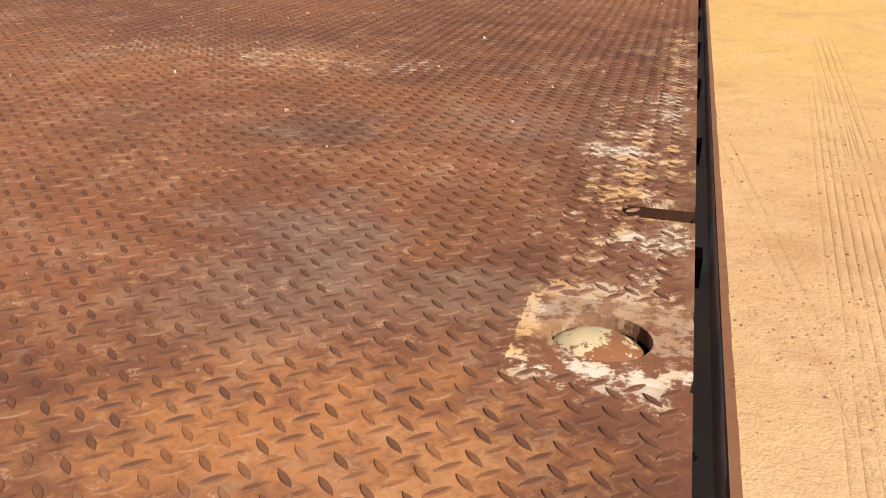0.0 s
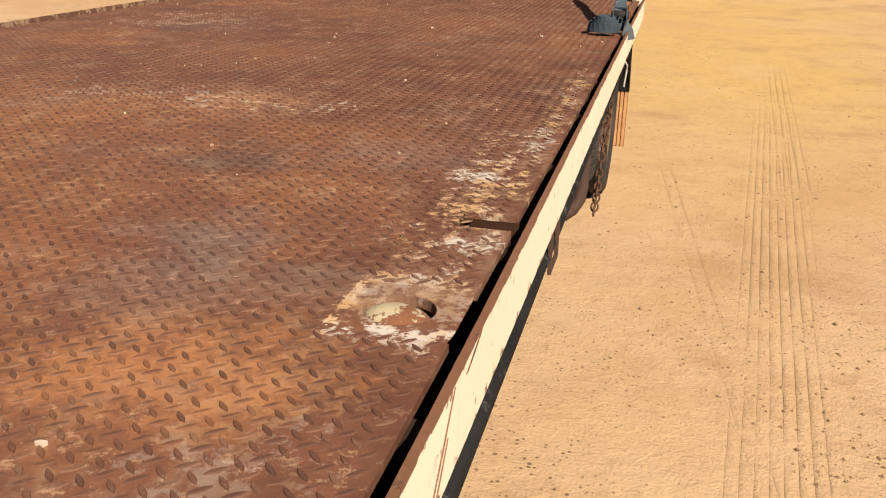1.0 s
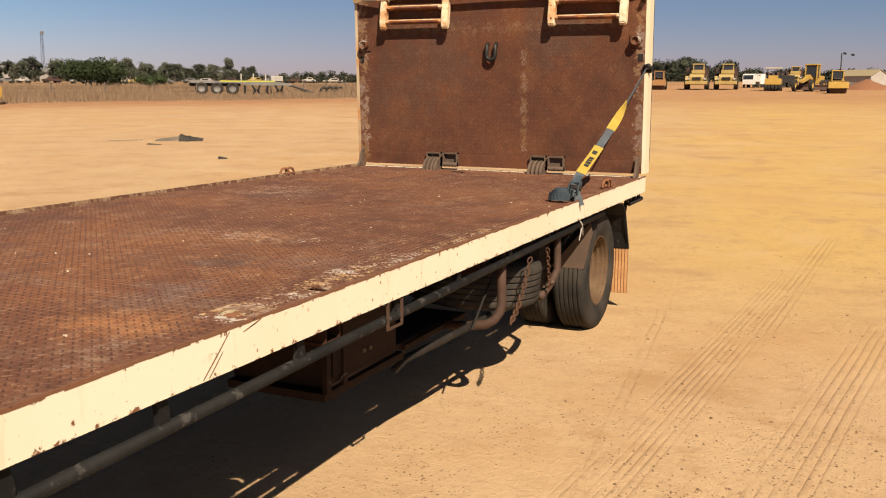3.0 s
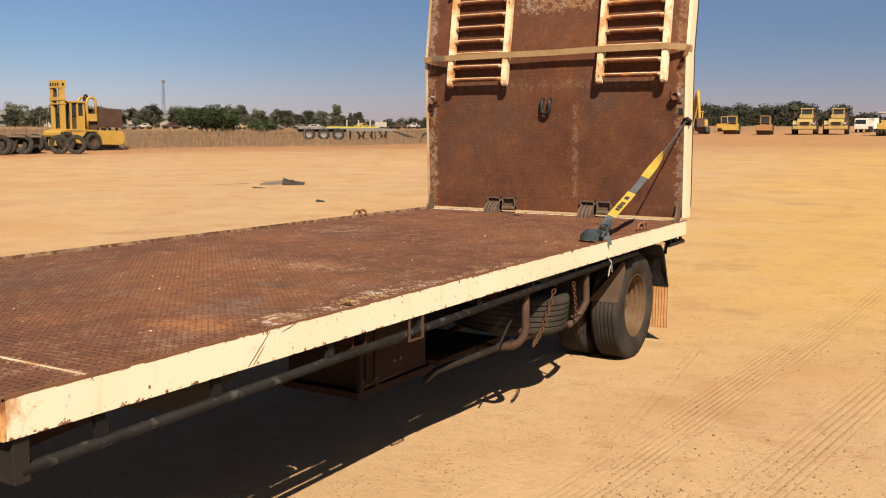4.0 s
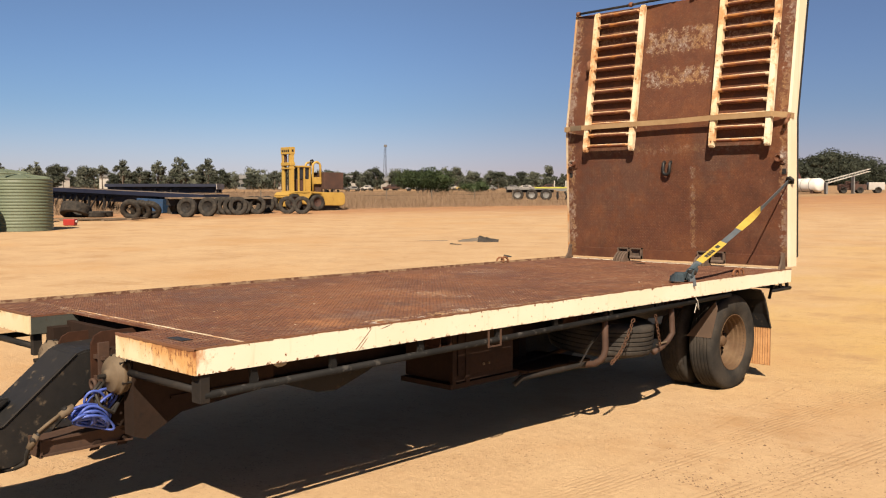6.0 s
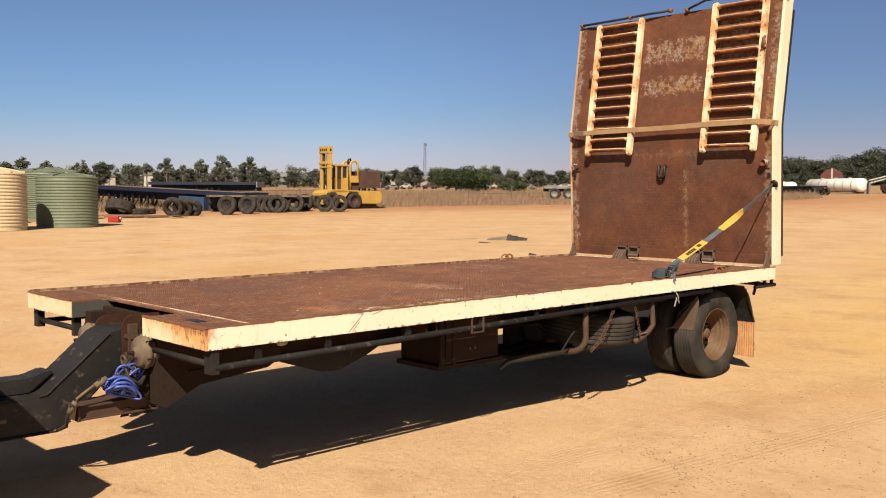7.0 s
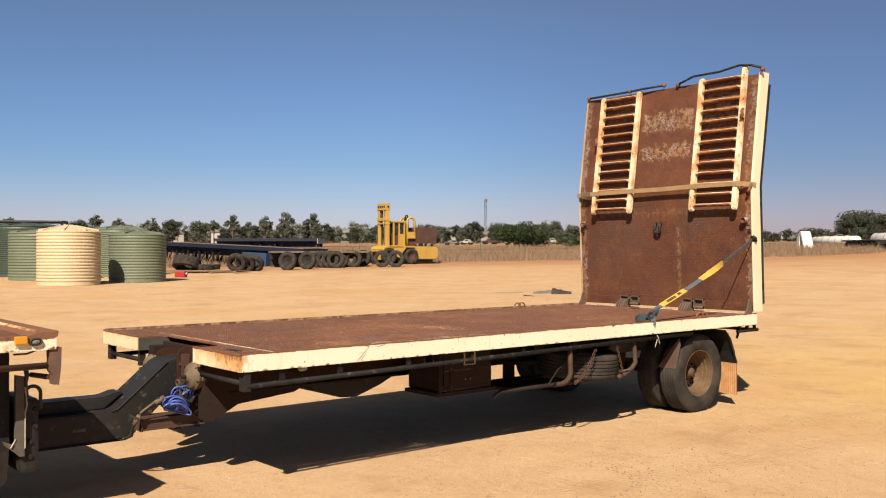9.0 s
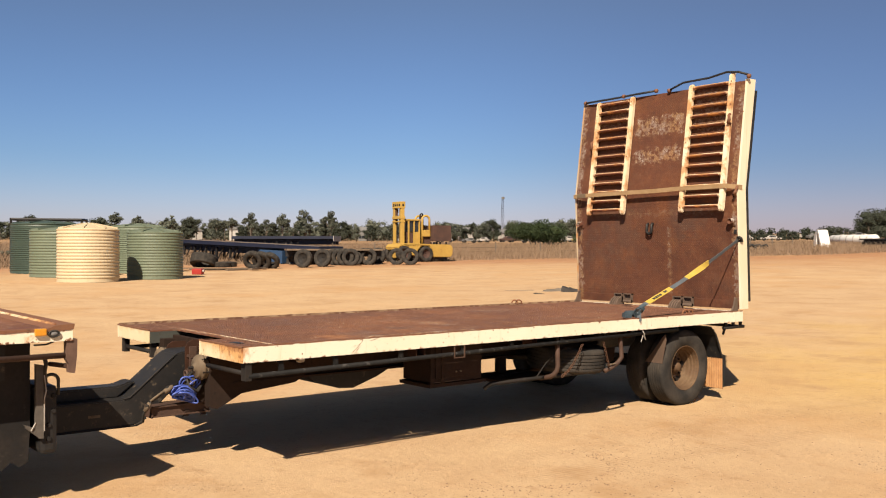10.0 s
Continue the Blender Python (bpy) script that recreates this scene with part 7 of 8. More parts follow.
for x, y in ((-2.7, 186.0), (10.9, 186.0)):
    lt = thing("light_tower", "tall steel floodlight pole at the yard's edge", "light pole", "light poles", at=turned(x, y, 0))
    bm = B()
    tube(bm, [(0, 0, 0), (0, 0, 5.8)], [0.12, 0.08], 8)
    part("pole", bm, STEEL, lt)
    for s in (-0.5, 0.9):
        bm = B()
        box(bm, s - 0.28, s + 0.28, -0.25, 0.25, 5.5, 5.85, 0.03, pose(0, 0, 0, 0, 10, 0))
        part("floodlight", bm, STEEL, lt)
for k in range(9):
    loose_tyre(7.7 + 0.7 * k + 0.5 * (k > 3), 112.0 - 2.0 * k, 0.6, 0.9, 20 + 25 * (k % 3), 0, -0.03, False, "tyre wall")

# white tankers and scrap beyond the grass
def tanker(x, y, yaw, ln, r):
    th = thing("white_tank", "long white steel tank lying low in dry grass", "tank", "white tanks", at=turned(x, y, yaw))
    bm = B()
    lathe(bm, [(0.001, 0), (r * 0.7, 0.05), (r, 0.3), (r, ln - 0.3), (r * 0.7, ln - 0.05), (0.001, ln)], pose(0, 0, r + 0.1, 0, 90, 0), 24, False)
    part("barrel", bm, BRIGHT, th, "", True)
    for k in range(3):
        bm = B()
        lathe(bm, [(0.001, 0.12), (0.25, 0.12), (0.25, -0.1), (0.001, -0.1)], pose(ln * (0.25 + 0.25 * k), 0, 2 * r + 0.1, 0, 0, 0), 12, False)
        part("hatch", bm, WHITE, th)
    for k in range(6):
        bm = B()
        lathe(bm, [(r * 1.0, 0.0), (r * 1.02, 0.02), (r * 1.02, 0.1), (r * 1.0, 0.12)], pose(ln * (0.12 + 0.15 * k), 0, r + 0.1, 0, 90, 0), 20)
        part("band", bm, GREYP, th)
    for xx in (1.0, ln - 1.0):
        bm = B()
        box(bm, xx - 0.2, xx + 0.2, -r * 0.8, r * 0.8, -0.1, 0.35)
        part("saddle", bm, RUSTB, th)


tanker(-65.0, 130.0, -30, 11.0, 0.7)
tanker(-52.5, 123.0, -30, 11.0, 0.9)
hull = thing("white_shell", "broken white folded shell standing in dry grass", "scrap shell", at=turned(-54.0, 107.3, -40))
bm = B()
prism(bm, [(-1.3, 0.0), (-1.32, 1.3), (-1.05, 1.75), (-0.65, 2.05), (-0.2, 2.3), (0.1, 2.2), (0.4, 1.7), (0.8, 0.9), (1.35, 0.0),
           (0.85, 0.0), (0.5, 0.7), (0.15, 1.45), (-0.1, 1.85), (-0.35, 1.7), (-0.5, 1.1), (-0.55, 0.0)], -0.5, 0.7, "y")
prism(bm, [(-0.55, 0.0), (-0.45, 1.1), (-0.2, 1.6), (0.1, 1.3), (0.45, 0.6), (0.6, 0.0)], 0.45, 0.6, "y")
part("shell", bm, BRIGHT, hull)
flat2 = thing("flat_trailer", "dark flat trailer bed on rows of old tyres", "trailer", at=turned(-48.5, 108.0, -30))
bm = B()
box(bm, 0, 6.4, -1.1, 1.1, 0.92, 1.1, 0.02)
part("bed", bm, BLACK, flat2)
bm = B()
box(bm, 0, 6.4, -0.5, 0.5, 0.6, 0.92)
part("chassis", bm, BLACK, flat2)
for k in range(7):
    for s in (-0.9, 0.9):
        wheel_set(flat2, 0.9 + 0.95 * k, s, 0.44, 0.3)
disc = thing("rusty_disc", "tall rusty steel disc standing on a post", "steel disc", at=turned(-53.0, 131.0, 20))
bm = B()
lathe(bm, [(0.001, 0.15), (1.6, 0.05), (1.7, 0.0), (1.6, -0.05), (0.001, -0.15)], pose(0, 0, 1.75, 90, 0, 0), 9, False)
part("disc", bm, surface("red_rust_sheet", (0.0943, 0.0325, 0.0266), (0.0708, 0.0236, 0.0207), None, 0.85, scale=1), disc)
bm = B()
box(bm, -0.12, 0.12, -0.3, -0.17, 0, 3.4)
part("post", bm, WHITE, disc)
conv = thing("conveyor", "long pale lattice conveyor boom slanting up", "conveyor", at=turned(-40.9, 113.8, 45) @ Matrix.Scale(0.72, 4))
for a, b in (((0, -0.4, 1.8), (7.5, -0.4, 3.9)), ((0, 0.4, 1.8), (7.5, 0.4, 3.9)), ((0, -0.4, 2.3), (7.5, -0.4, 4.3)), ((0, 0.4, 2.3), (7.5, 0.4, 4.3))):
    bm = B()
    tube(bm, [a, b], 0.06, 6)
    part("chord", bm, WHITE, conv)
for k in range(14):
    bm = B()
    x = 0.5 * k + 0.2
    z = 1.8 + 0.28 * x
    tube(bm, [(x, -0.4, z), (x + 0.25, -0.4, z + 0.55), (x + 0.25, 0.4, z + 0.55)], 0.04, 5)
    part("brace", bm, WHITE, conv)
bm = B()
box(bm, -0.15, 0.15, -0.5, 0.5, 0, 2.0, 0.05)
part("base", bm, GREYP, conv)
bm = B()
box(bm, 4.6, 4.8, -0.5, 0.5, 0, 3.2)
part("prop", bm, GREYP, conv)
plant = thing("red_machine", "low red and grey farm machine by the conveyor", "farm machine", at=turned(-38.9, 118.0, 30) @ Matrix.Scale(0.8, 4))
bm = B()
box(bm, -2.5, 1.5, -0.9, 0.9, 0.5, 1.4, 0.1)
box(bm, -1.5, 0.5, -0.5, 0.5, 1.4, 1.9, 0.1)
part("body", bm, RUSTB, plant)
bm = B()
box(bm, 1.8, 4.2, -0.8, 0.8, 0.5, 1.7, 0.1)
part("cab", bm, WHITE, plant)
for xx in (-1.8, 0.6, 3.2):
    for s in (-0.9, 0.9):
        wheel_set(plant, xx, s, 0.5, 0.3)


# far machinery and sheds behind the grass
def far_lot(x, y, yaw, ln, h, mat, label, cat):
    th = thing(cat.replace(" ", "_"), label, cat, cat + "s", at=turned(x, y, yaw))
    bm = B()
    prism(bm, [(-ln / 2, 0.5), (-ln / 2, h * 0.6), (-ln * 0.2, h * 0.7), (-ln * 0.1, h), (ln * 0.25, h), (ln * 0.3, h * 0.65), (ln / 2, h * 0.6), (ln / 2, 0.5)], -1.0, 1.0, "y")
    bmesh.ops.bevel(bm, geom=bm.edges[:], offset=0.08, segments=2, affect="EDGES")
    part("body", bm, mat, th)
    bm = B()
    box(bm, -ln * 0.08, ln * 0.23, -1.02, 1.02, h * 0.7, h * 0.92)
    part("window", bm, GLASS, th)
    for xx in (-ln * 0.32, ln * 0.32):
        for s in (-0.9, 0.9):
            wheel_set(th, xx, s, 0.45, 0.3)


for k in range(22):
    a = radians(26 + 26 * (k * 0.618 % 1.0))
    r = random.uniform(235, 285)
    far_lot(-r * math.sin(a), r * math.cos(a), random.uniform(20, 80), random.uniform(3.5, 5.5), random.uniform(1.2, 1.9), random.choice((WHITE, GREYP, PALE, GREYP, RUSTB)), "parked vehicle among far scrap machinery", "far vehicle")


def far_house(x, y, yaw, w, d, h, mat):
    th = thing("far_house", "small pale building among distant trees", "building", "far buildings", at=turned(x, y, yaw))
    bm = B()
    box(bm, -w / 2, w / 2, -d / 2, d / 2, 0, h)
    part("wall", bm, mat, th)
    bm = B()
    prism(bm, [(-d / 2 - 0.4, h), (0, h + 1.4), (d / 2 + 0.4, h)], -w / 2 - 0.4, w / 2 + 0.4, "x")
    part("roof", bm, GREYP, th)
    for k in (-0.3, 0.05, 0.3):
        bm = B()
        box(bm, w * k - 0.5, w * k + 0.5, -d / 2 - 0.02, -d / 2 + 0.05, 0.9, 2.0)
        part("window", bm, GLASS, th)


for k in range(9):
    a = radians(47 + 27 * ((k * 0.618) % 1.0))
    r = random.uniform(330, 350)
    far_house(-r * math.sin(a), r * math.cos(a), random.uniform(0, 180), random.uniform(3, 6), random.uniform(3, 4), random.uniform(2.6, 4.2), random.choice((WHITE, WHITE, GREYP)))
tower = thing("radio_mast", "tall thin lattice radio mast on the horizon", "radio mast", at=turned(-325.0, 301.0, 0))
TH = 20.0
for sx, sy in ((-1, -1), (1, -1), (0, 1)):
    bm = B()
    tube(bm, [(sx * 0.8, sy * 0.8, 0), (sx * 0.4, sy * 0.4, TH)], 0.07, 5)
    part("leg", bm, STEEL, tower)
for k in range(18):
    z, f = TH * k / 18, 0.8 - 0.4 * k / 18
    bm = B()
    tube(bm, [(-f, -f, z), (f * 0.97, -f, z + TH / 18), (0, f, z + TH / 36), (-f, -f, z)], 0.04, 4)
    part("lattice", bm, STEEL, tower)
bm = B()
box(bm, -0.55, 0.55, -0.55, 0.55, TH - 0.3, TH + 0.9, 0.1)
part("antenna", bm, GREYP, tower)

# ---- trees, bushes, dry grass, fence ----
def leafy(name, a, b):
    m, n, l, s = shader(name, 0.75, 0.0, 0.25)
    g = n.new("ShaderNodeNewGeometry")
    col = mix(n, l, g.outputs["Random Per Island"], a, b)
    l.new(col, s.inputs["Base Color"])
    return m


GUM = leafy("gum_leaves", (0.044, 0.049, 0.036), (0.095, 0.1, 0.072))
DARKL = leafy("dark_leaves", (0.018, 0.022, 0.014), (0.033, 0.037, 0.023))
BUSHL = leafy("green_bush_leaves", (0.014, 0.024, 0.008), (0.032, 0.046, 0.015))
STRAW = leafy("dry_grass", (0.12, 0.078, 0.047), (0.25, 0.17, 0.108))
BARK = surface("grey_bark", (0.0943, 0.0734, 0.0561), (0.13, 0.107, 0.0828), None, 0.9, scale=3)


def crown(rng, blobs, count, leaf, drop=0.0):
    """Many small leaf quads, thrown through the shells of some blobs."""
    verts, faces = [], []
    sizes = np.array([b[3] for b in blobs]) ** 2
    for _ in range(count):
        cx, cy, cz, r = blobs[rng.choice(len(blobs), p=sizes / sizes.sum())]
        d = rng.normal(size=3)
        d /= np.linalg.norm(d)
        q = r * rng.uniform(0.35, 1.06) ** 0.6
        c = np.array((cx, cy, cz)) + d * q * np.array((1, 1, 0.72))
        u, v = rng.normal(size=3), rng.normal(size=3)
        u, v = u / np.linalg.norm(u), v / np.linalg.norm(v)
        s = leaf * rng.uniform(0.5, 1.4)
        i = len(verts)
        verts += [tuple(c + s * (u + 0.2 * v)), tuple(c + s * v), tuple(c - s * (u - 0.3 * v)), tuple(c - 0.8 * s * v)]
        faces.append((i, i + 1, i + 2, i + 3))
    # twiggy cores that close the crowns behind the leaves
    ico = [(0, 0, 1), (0.9, 0, 0.45), (0.28, 0.85, 0.45), (-0.72, 0.53, 0.45), (-0.72, -0.53, 0.45), (0.28, -0.85, 0.45), (0.72, 0.53, -0.45), (-0.28, 0.85, -0.45), (-0.9, 0, -0.45), (-0.28, -0.85, -0.45), (0.72, -0.53, -0.45), (0, 0, -1)]
    tri = [(0, i, i % 5 + 1) for i in range(1, 6)] + [(i, 5 + i, i % 5 + 1) for i in range(1, 6)] + [(i % 5 + 1, 5 + i, 6 + i % 5) for i in range(1, 6)] + [(5 + i, 11, 6 + i % 5) for i in range(1, 6)]
    for cx, cy, cz, r in blobs:
        i = len(verts)
        verts += [(cx + p[0] * r * k, cy + p[1] * r * k, cz + p[2] * r * k * 0.72) for p, k in ((p, rng.uniform(0.35, 0.72)) for p in ico)]
        faces += [tuple(i + q for q in t) for t in tri]
    return verts, faces


def leaves(name, verts, faces, mat, parent=None):
    me = bpy.data.meshes.new(name)
    me.from_pydata(verts, [], faces)
    me.materials.append(mat)
    ob = new(name, me)
    if parent:
        ob.parent = parent
    return ob


def tree(seed, h, spread, count, mat, label, bare=0.35):
    rng = np.random.default_rng(seed)
    th = thing("gum_tree", label, "tree", "trees")
    bm = B()
    bend = rng.uniform(-0.4, 0.4, 2)
    top = Vector((bend[0], bend[1], h * 0.62))
    tube(bm, [(0, 0, -0.3), (bend[0] * 0.3, bend[1] * 0.3, h * 0.3), top], [h * 0.028, h * 0.02, h * 0.012], 7)
    blobs = []
    lobes = [(rng.uniform(0, 2 * math.pi), rng.uniform(0.15, 0.5) * spread, h * rng.uniform(bare + 0.22, 0.76), spread * rng.uniform(0.42, 0.6)) for _ in range(rng.integers(5, 8))]
    for a, q, z, size in lobes:
        c = Vector((q * math.cos(a), q * math.sin(a), z))
        f = rng.uniform(0.35, 0.85)
        tube(bm, [Vector((0, 0, 0)).lerp(top, f), (Vector((0, 0, 0)).lerp(top, f) + c) * 0.5 + Vector((0, 0, 0.2)), c], [h * 0.012, h * 0.008, h * 0.004], 5)
        for _ in range(5):
            d = Vector(rng.normal(size=3)).normalized() * size * rng.uniform(0.25, 0.7)
            blobs.append((*(c + d * Vector((1, 1, 0.7)).length / 1.6), size * rng.uniform(0.42, 0.66)))
    blobs.append((bend[0], bend[1], h * 0.84, spread * 0.36))
    part("trunk", bm, BARK, th, "", True)
    v, f = crown(rng, blobs, int(count * 2.6), h * 0.02)
    leaves("crown", v, f, mat, th)
    return th


KINDS = [tree(11, 8.5, 3.0, 900, GUM, "grey-green gum tree on the skyline", 0.2), tree(12, 7.0, 3.4, 1000, GUM, "spreading grey-green gum tree on the skyline", 0.12),
         tree(13, 6.0, 2.8, 900, DARKL, "dense dark tree on the skyline", 0.05), tree(14, 9.0, 2.6, 700, GUM, "tall open gum tree on the skyline", 0.3),
         tree(15, 5.0, 3.2, 900, DARKL, "low dark spreading tree on the skyline", 0.02), tree(16, 7.5, 2.2, 60, GUM, "nearly bare grey tree on the skyline", 0.3)]
rng = np.random.default_rng(5)
first = {}
for k in range(300):
    deg = 36.0 + 50.0 * k / 300 + rng.uniform(-0.4, 0.4)
    r = rng.uniform(300, 390)
    a = radians(deg)
    x, y = 7 - r * math.sin(a), -3 + r * math.cos(a)
    kind = rng.choice([0, 1, 2, 3, 4, 2, 4, 5] if deg > 58 else [1, 2, 4, 2, 4, 0])
    s = (rng.uniform(0.5, 1.0) if k % 9 else rng.uniform(1.1, 1.4)) * (1.08 if deg > 58 else 1.0)
    m = pose(x, y, rise(x, y), 0, 0, rng.uniform(0, 360))
    src = KINDS[kind]
    if kind not in first:
        first[kind] = True
        src.matrix_basis = m @ Matrix.Scale(s, 4)
    else:
        ob = copy_thing(src, m)
        ob.scale = (s, s, s)
for x, y, kind, s in ((-150.0, 84.0, 3, 0.75), (-150.0, 70.0, 1, 0.75), (-128.0, 53.0, 5, 0.75), (-130.0, 44.0, 1, 0.55), (-135.0, 52.0, 4, 0.7), (-140.0, 38.0, 2, 0.6), (-97.0, 205.0, 2, 0.9), (-90.0, 208.0, 4, 1.2), (-81.0, 212.0, 4, 1.5)):
    ob = copy_thing(KINDS[kind], pose(x, y, rise(x, y), 0, 0, rng.uniform(0, 360)))
    ob.scale = (s, s, s)

# the big green bush in the grass
def bush(x, y, w, h, seed, count, mat, label):
    g = np.random.default_rng(seed)
    th = thing("bush", label, "bush", "bushes", at=turned(x, y, 45))
    blobs = [(g.uniform(-w, w) * 0.42, g.uniform(-1.5, 1.5), h * g.uniform(0.25, 0.55), h * g.uniform(0.3, 0.45)) for _ in range(12)]
    blobs += [(w * 0.12, 0, h * 0.62, h * 0.38), (-w * 0.25, 0, h * 0.5, h * 0.38)]
    bm = B()
    for b in blobs[:6]:
        tube(bm, [(b[0] * 0.4, b[1] * 0.4, -0.2), (b[0] * 0.8, b[1], b[2] * 0.6), b[:3]], [0.14, 0.09, 0.04], 5)
    part("stems", bm, BARK, th)
    v, f = crown(g, blobs, count * 3, h * 0.022)
    leaves("foliage", v, f, mat, th)


bush(-104.0, 106.5, 7.6, 5.4, 21, 4200, BUSHL, "large dense green bush in dry grass")
bush(-99.0, 114.0, 6.0, 3.0, 22, 1600, BUSHL, "low green bush in dry grass")
bush(-62.0, 14.0, 3.0, 1.2, 23, 500, GUM, "low grey scrub bush in dry grass")
bush(-56.0, 9.0, 2.5, 1.0, 24, 400, GUM, "low grey scrub bush in dry grass")
bush(-52.0, 21.0, 3.4, 1.7, 25, 350, GUM, "tangle of grey dead scrub behind tanks")

# dark belt of trees along the yard's far side
g = np.random.default_rng(9)
blobs, trunks = [], B()
for k in range(300):
    deg = -14 + 52 * k / 300 + g.uniform(-0.1, 0.1)
    r = g.uniform(255, 300)
    x, y = 7 - r * math.sin(radians(deg)), -3 + r * math.cos(radians(deg))
    h = g.uniform(4.2, 7.4) * (0.6 if deg < 8 else 1.05 if deg < 19 else 1.4 if deg < 27 else 0.55) * (1.0 + 0.3 * noise.noise((deg * 0.5, 3.0, 1.0)))
    z = rise(x, y)
    blobs += [(x + g.uniform(-2, 2), y, z + h * 0.14, h * 0.3), (x, y, z + h * 0.3, h * 0.36), (x + g.uniform(-1, 1), y, z + h * 0.62, h * 0.36)]
    tube(trunks, [(x, y, z - 0.3), (x, y, z + h * 0.6)], [0.25, 0.1], 5)
v, f = crown(g, blobs, 150000, 0.2)
tagged(leaves("far_woods", v, f, DARKL), "dark belt of trees along the yard's far edge", "woods", kind="stuff")
blobs = []
for k in range(520):
    deg = 38 + 50 * k / 520 + g.uniform(-0.2, 0.2)
    r = g.uniform(350, 410)
    x, y = 7 - r * math.sin(radians(deg)), -3 + r * math.cos(radians(deg))
    h = g.uniform(3.4, 6.8) * (1.0 + 0.4 * noise.noise((deg * 0.55, 8.0, 2.0))) * (1.12 if deg > 62 else 1.3)
    z = rise(x, y)
    blobs += [(x + g.uniform(-1.5, 1.5), y + g.uniform(-1.5, 1.5), z + h * q, h * w) for q, w in ((0.2, 0.34), (0.38, 0.3), (0.52, 0.26), (0.76, 0.22))]
    tube(trunks, [(x, y, z - 0.3), (x, y, z + h * 0.6)], [0.2, 0.08], 5)
v, f = crown(g, blobs, 120000, 0.2)
tagged(leaves("far_woods", v, f, GUM), "grey-green belt of gum trees beyond dry grass", "woods", kind="stuff")
tagged(part("far_trunks", trunks, BARK), "trunks of the far belt of trees", "woods", kind="stuff")


# dry grass
def in_field(x, y):
    return x < -35 and (-0.78 * x + 0.62 * y > 72 + 3 * noise.noise((x * 0.1, y * 0.1, 0)) or x < -49 + 3 * noise.noise((x * 0.15, y * 0.15, 7)))


g = np.random.default_rng(3)
verts, faces = [], []
n_c = 0
while n_c < 52000:
    deg, r = g.uniform(25, 86), 45 + 150 * g.uniform(0, 1) ** 1.7
    x, y = 7 - r * math.sin(radians(deg)), -3 + r * math.cos(radians(deg))
    if not in_field(x, y):
        continue
    n_c += 1
    inside = max(-0.78 * x + 0.62 * y - 72, -49 - x)
    z, big = rise(x, y), (0.35 + 0.95 * min(max(inside, 0) / 9, 1.0)) * (0.12 + 0.85 * (0.5 + 0.5 * noise.noise((x * 0.07, y * 0.07, 2))) * (1.0 + 0.5 * noise.noise((x * 0.5, y * 0.5, 4))))
    big *= 0.35 + 0.65 * min(1.0, max(0.0, (math.hypot(x + 58.5, y - 80) - 7) / 9))
    for _ in range(5):
        a, h = g.uniform(0, 2 * math.pi), big * g.uniform(0.25, 1.15)
        w, lean = g.uniform(0.012, 0.035), g.uniform(-0.55, 0.55, 2)
        bx, by = x + g.normal() * 0.4, y + g.normal() * 0.4
        i = len(verts)
        verts += [(bx - w * math.cos(a), by - w * math.sin(a), z - 0.05), (bx + w * math.cos(a), by + w * math.sin(a), z - 0.05), (bx + lean[0] * h, by + lean[1] * h, z + h)]
        faces.append((i, i + 1, i + 2))
tagged(leaves("dry_grass", verts, faces, STRAW), "tall dry straw-coloured grass beyond the yard", "grass", kind="stuff")

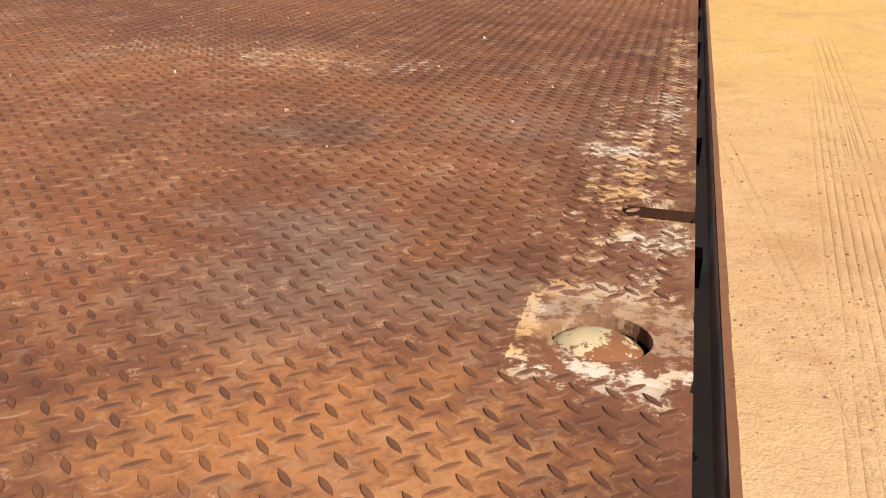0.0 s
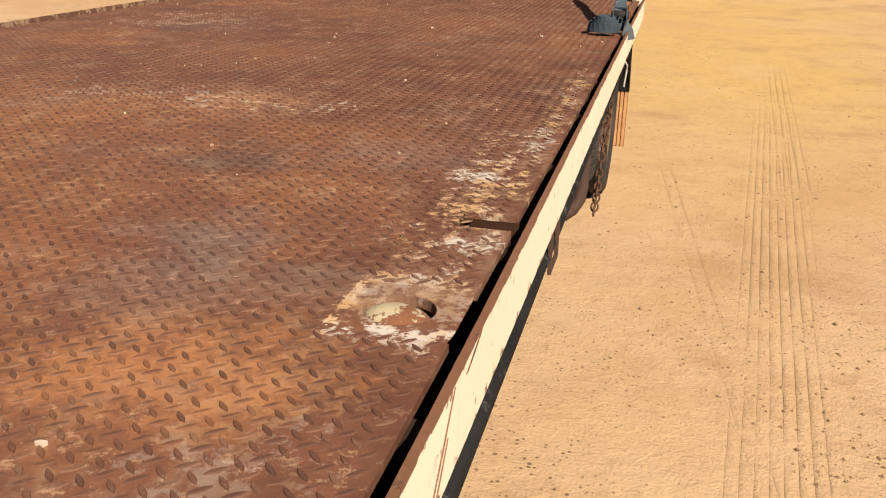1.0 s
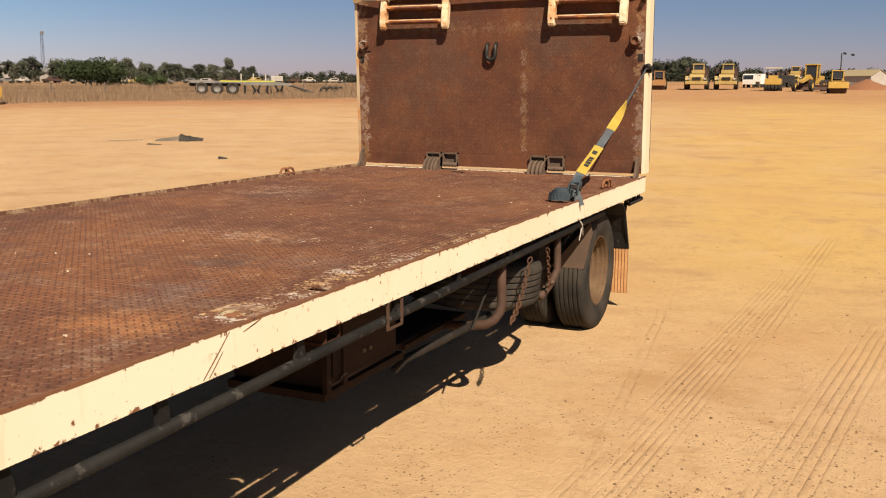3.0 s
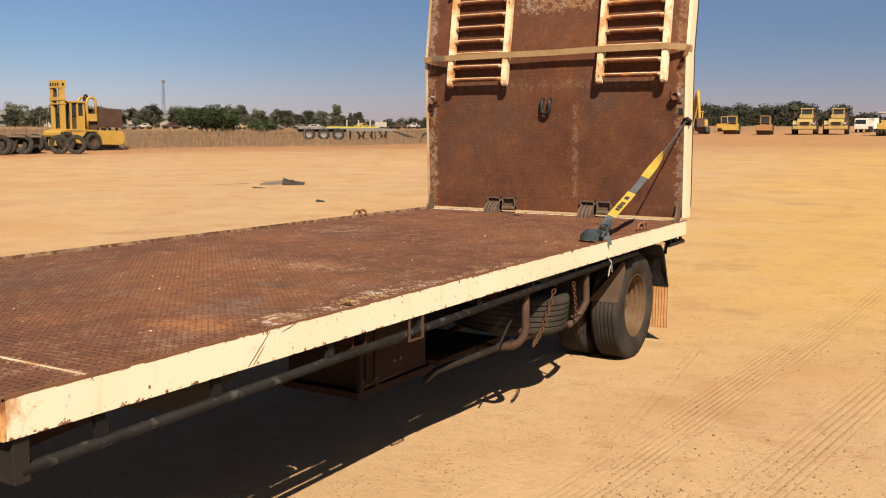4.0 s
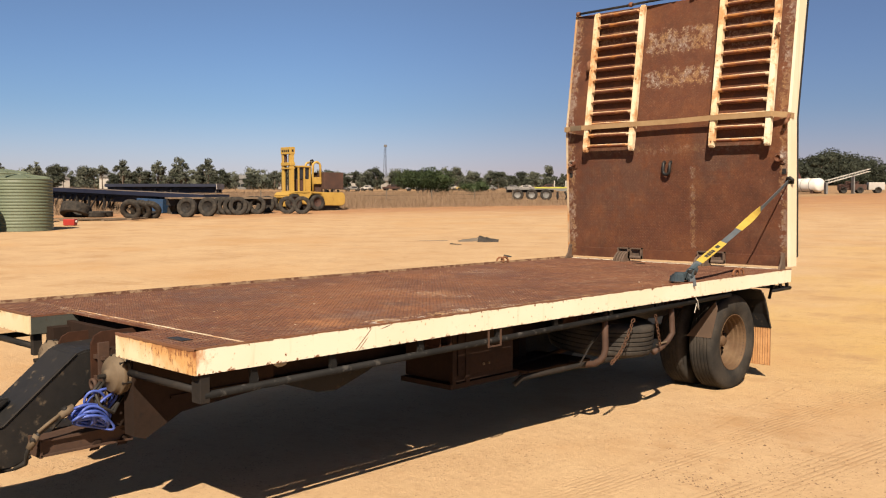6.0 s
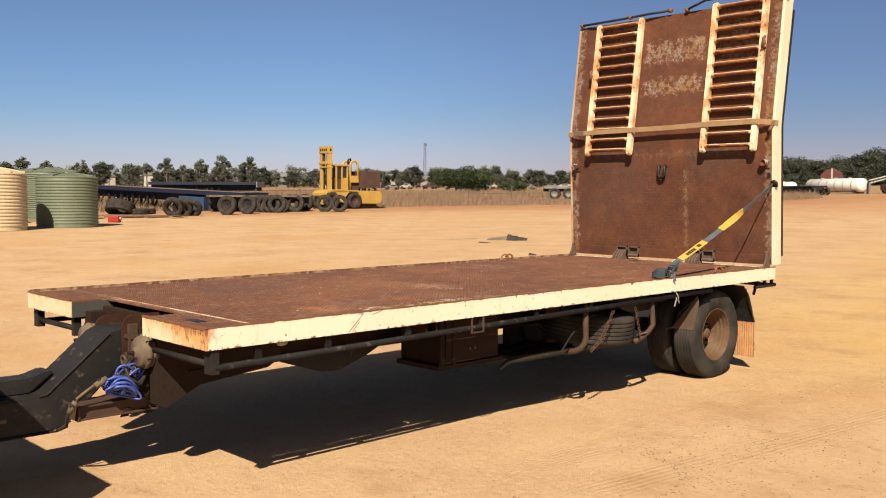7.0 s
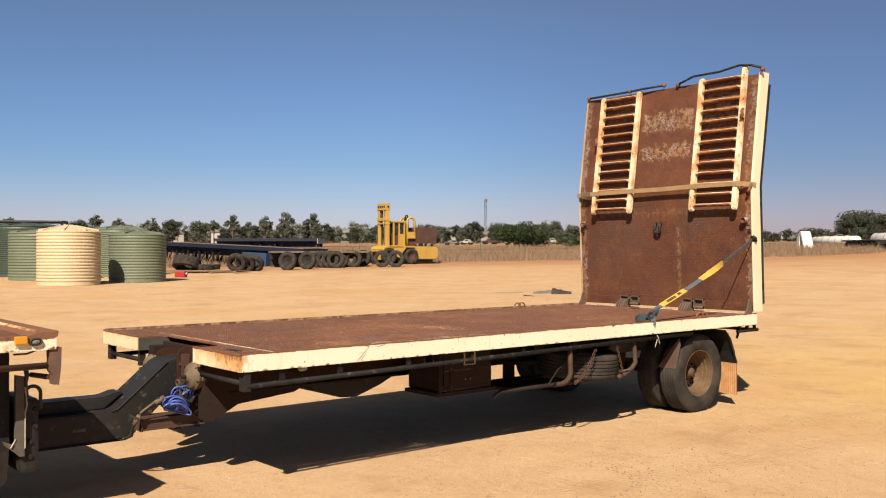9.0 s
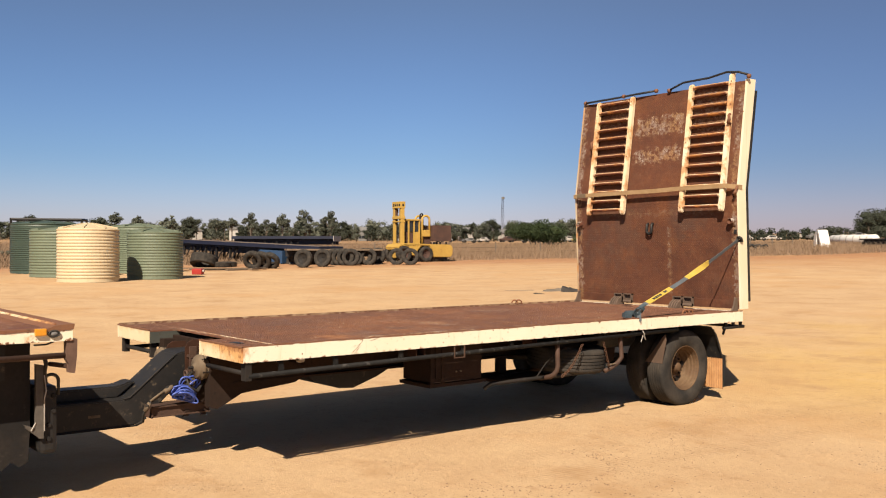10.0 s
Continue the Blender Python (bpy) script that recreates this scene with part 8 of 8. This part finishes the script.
# wire fence along the grass
fence = thing("wire_fence", "old wire fence with grey posts in dry grass", "fence")
line = [(-60.0, 30.0), (-64.0, 55.0), (-60.0, 70.0), (-56.0, 90.0), (-58.0, 112.0)]
prev = None
for (xa, ya), (xb, yb) in zip(line, line[1:]):
    k = int(math.hypot(xb - xa, yb - ya) / 5)
    for i in range(k):
        x, y = xa + (xb - xa) * i / k, ya + (yb - ya) * i / k
        bm = B()
        tube(bm, [(x, y, rise(x, y) - 0.1), (x, y, rise(x, y) + 1.35)], 0.06, 6)
        part("fence_post", bm, BARK, fence)
        if prev:
            bm = B()
            for h in (0.4, 0.8, 1.2):
                tube(bm, [(prev[0], prev[1], rise(*prev) + h), (x, y, rise(x, y) + h)], 0.008, 4)
            part("fence_wire", bm, STEEL, fence)
        prev = (x, y)

# small stones and clods on the sand
g = np.random.default_rng(8)
STONE = leafy("stones", (0.118, 0.0708, 0.0413), (0.248, 0.159, 0.0886))
verts, faces = [], []
octa = [(1, 0, 0), (-1, 0, 0), (0, 1, 0), (0, -1, 0), (0, 0, 1), (0, 0, -0.3)]
tri8 = [(0, 2, 4), (2, 1, 4), (1, 3, 4), (3, 0, 4), (2, 0, 5), (1, 2, 5), (3, 1, 5), (0, 3, 5)]
for _ in range(15000):
    r = 0.6 + 14 * g.uniform() ** 1.6
    a = g.uniform(-0.6, 3.3)
    x, y = 2.2 + r * math.sin(a) * 0.8, 2.0 + r * math.cos(a)
    s = 0.0022 + 0.009 * g.uniform() ** 6
    i = len(verts)
    verts += [(x + s * p[0] * g.uniform(0.6, 1.4), y + s * p[1] * g.uniform(0.6, 1.4), rise(x, y) + s * p[2] * g.uniform(0.4, 1.0)) for p in octa]
    faces += [tuple(i + q for q in t) for t in tri8]
tagged(leaves("gravel", verts, faces, STONE), "scattered small stones and clods on sand", "gravel", kind="stuff")

# pale flakes of paint and grit lying on the deck
verts, faces = [], []
for _ in range(70):
    x, y = g.uniform(-1.18, 1.18), g.uniform(0.4, 6.0)
    s, a = 0.0015 + 0.006 * g.uniform() ** 4, g.uniform(0, 6.28)
    i = len(verts)
    verts += [(x + s * math.cos(a + q), y + s * 0.7 * math.sin(a + q), PZ + 0.0035 + (0.0015 if k % 2 else 0.0)) for k, q in enumerate((0, 1.3, 2.9, 4.4))]
    verts += [(v[0], v[1], PZ - 0.001) for v in verts[i:i + 4]]
    faces += [(i, i + 1, i + 2, i + 3)] + [(i + k, i + 4 + k, i + 4 + (k + 1) % 4, i + (k + 1) % 4) for k in range(4)]
FLAKE = leafy("pale_flakes", (0.3, 0.2, 0.12), (0.5, 0.42, 0.32))
tagged(leaves("paint_flakes", verts, faces, FLAKE), "pale paint flakes and grit scattered on the deck", "flakes", kind="stuff")
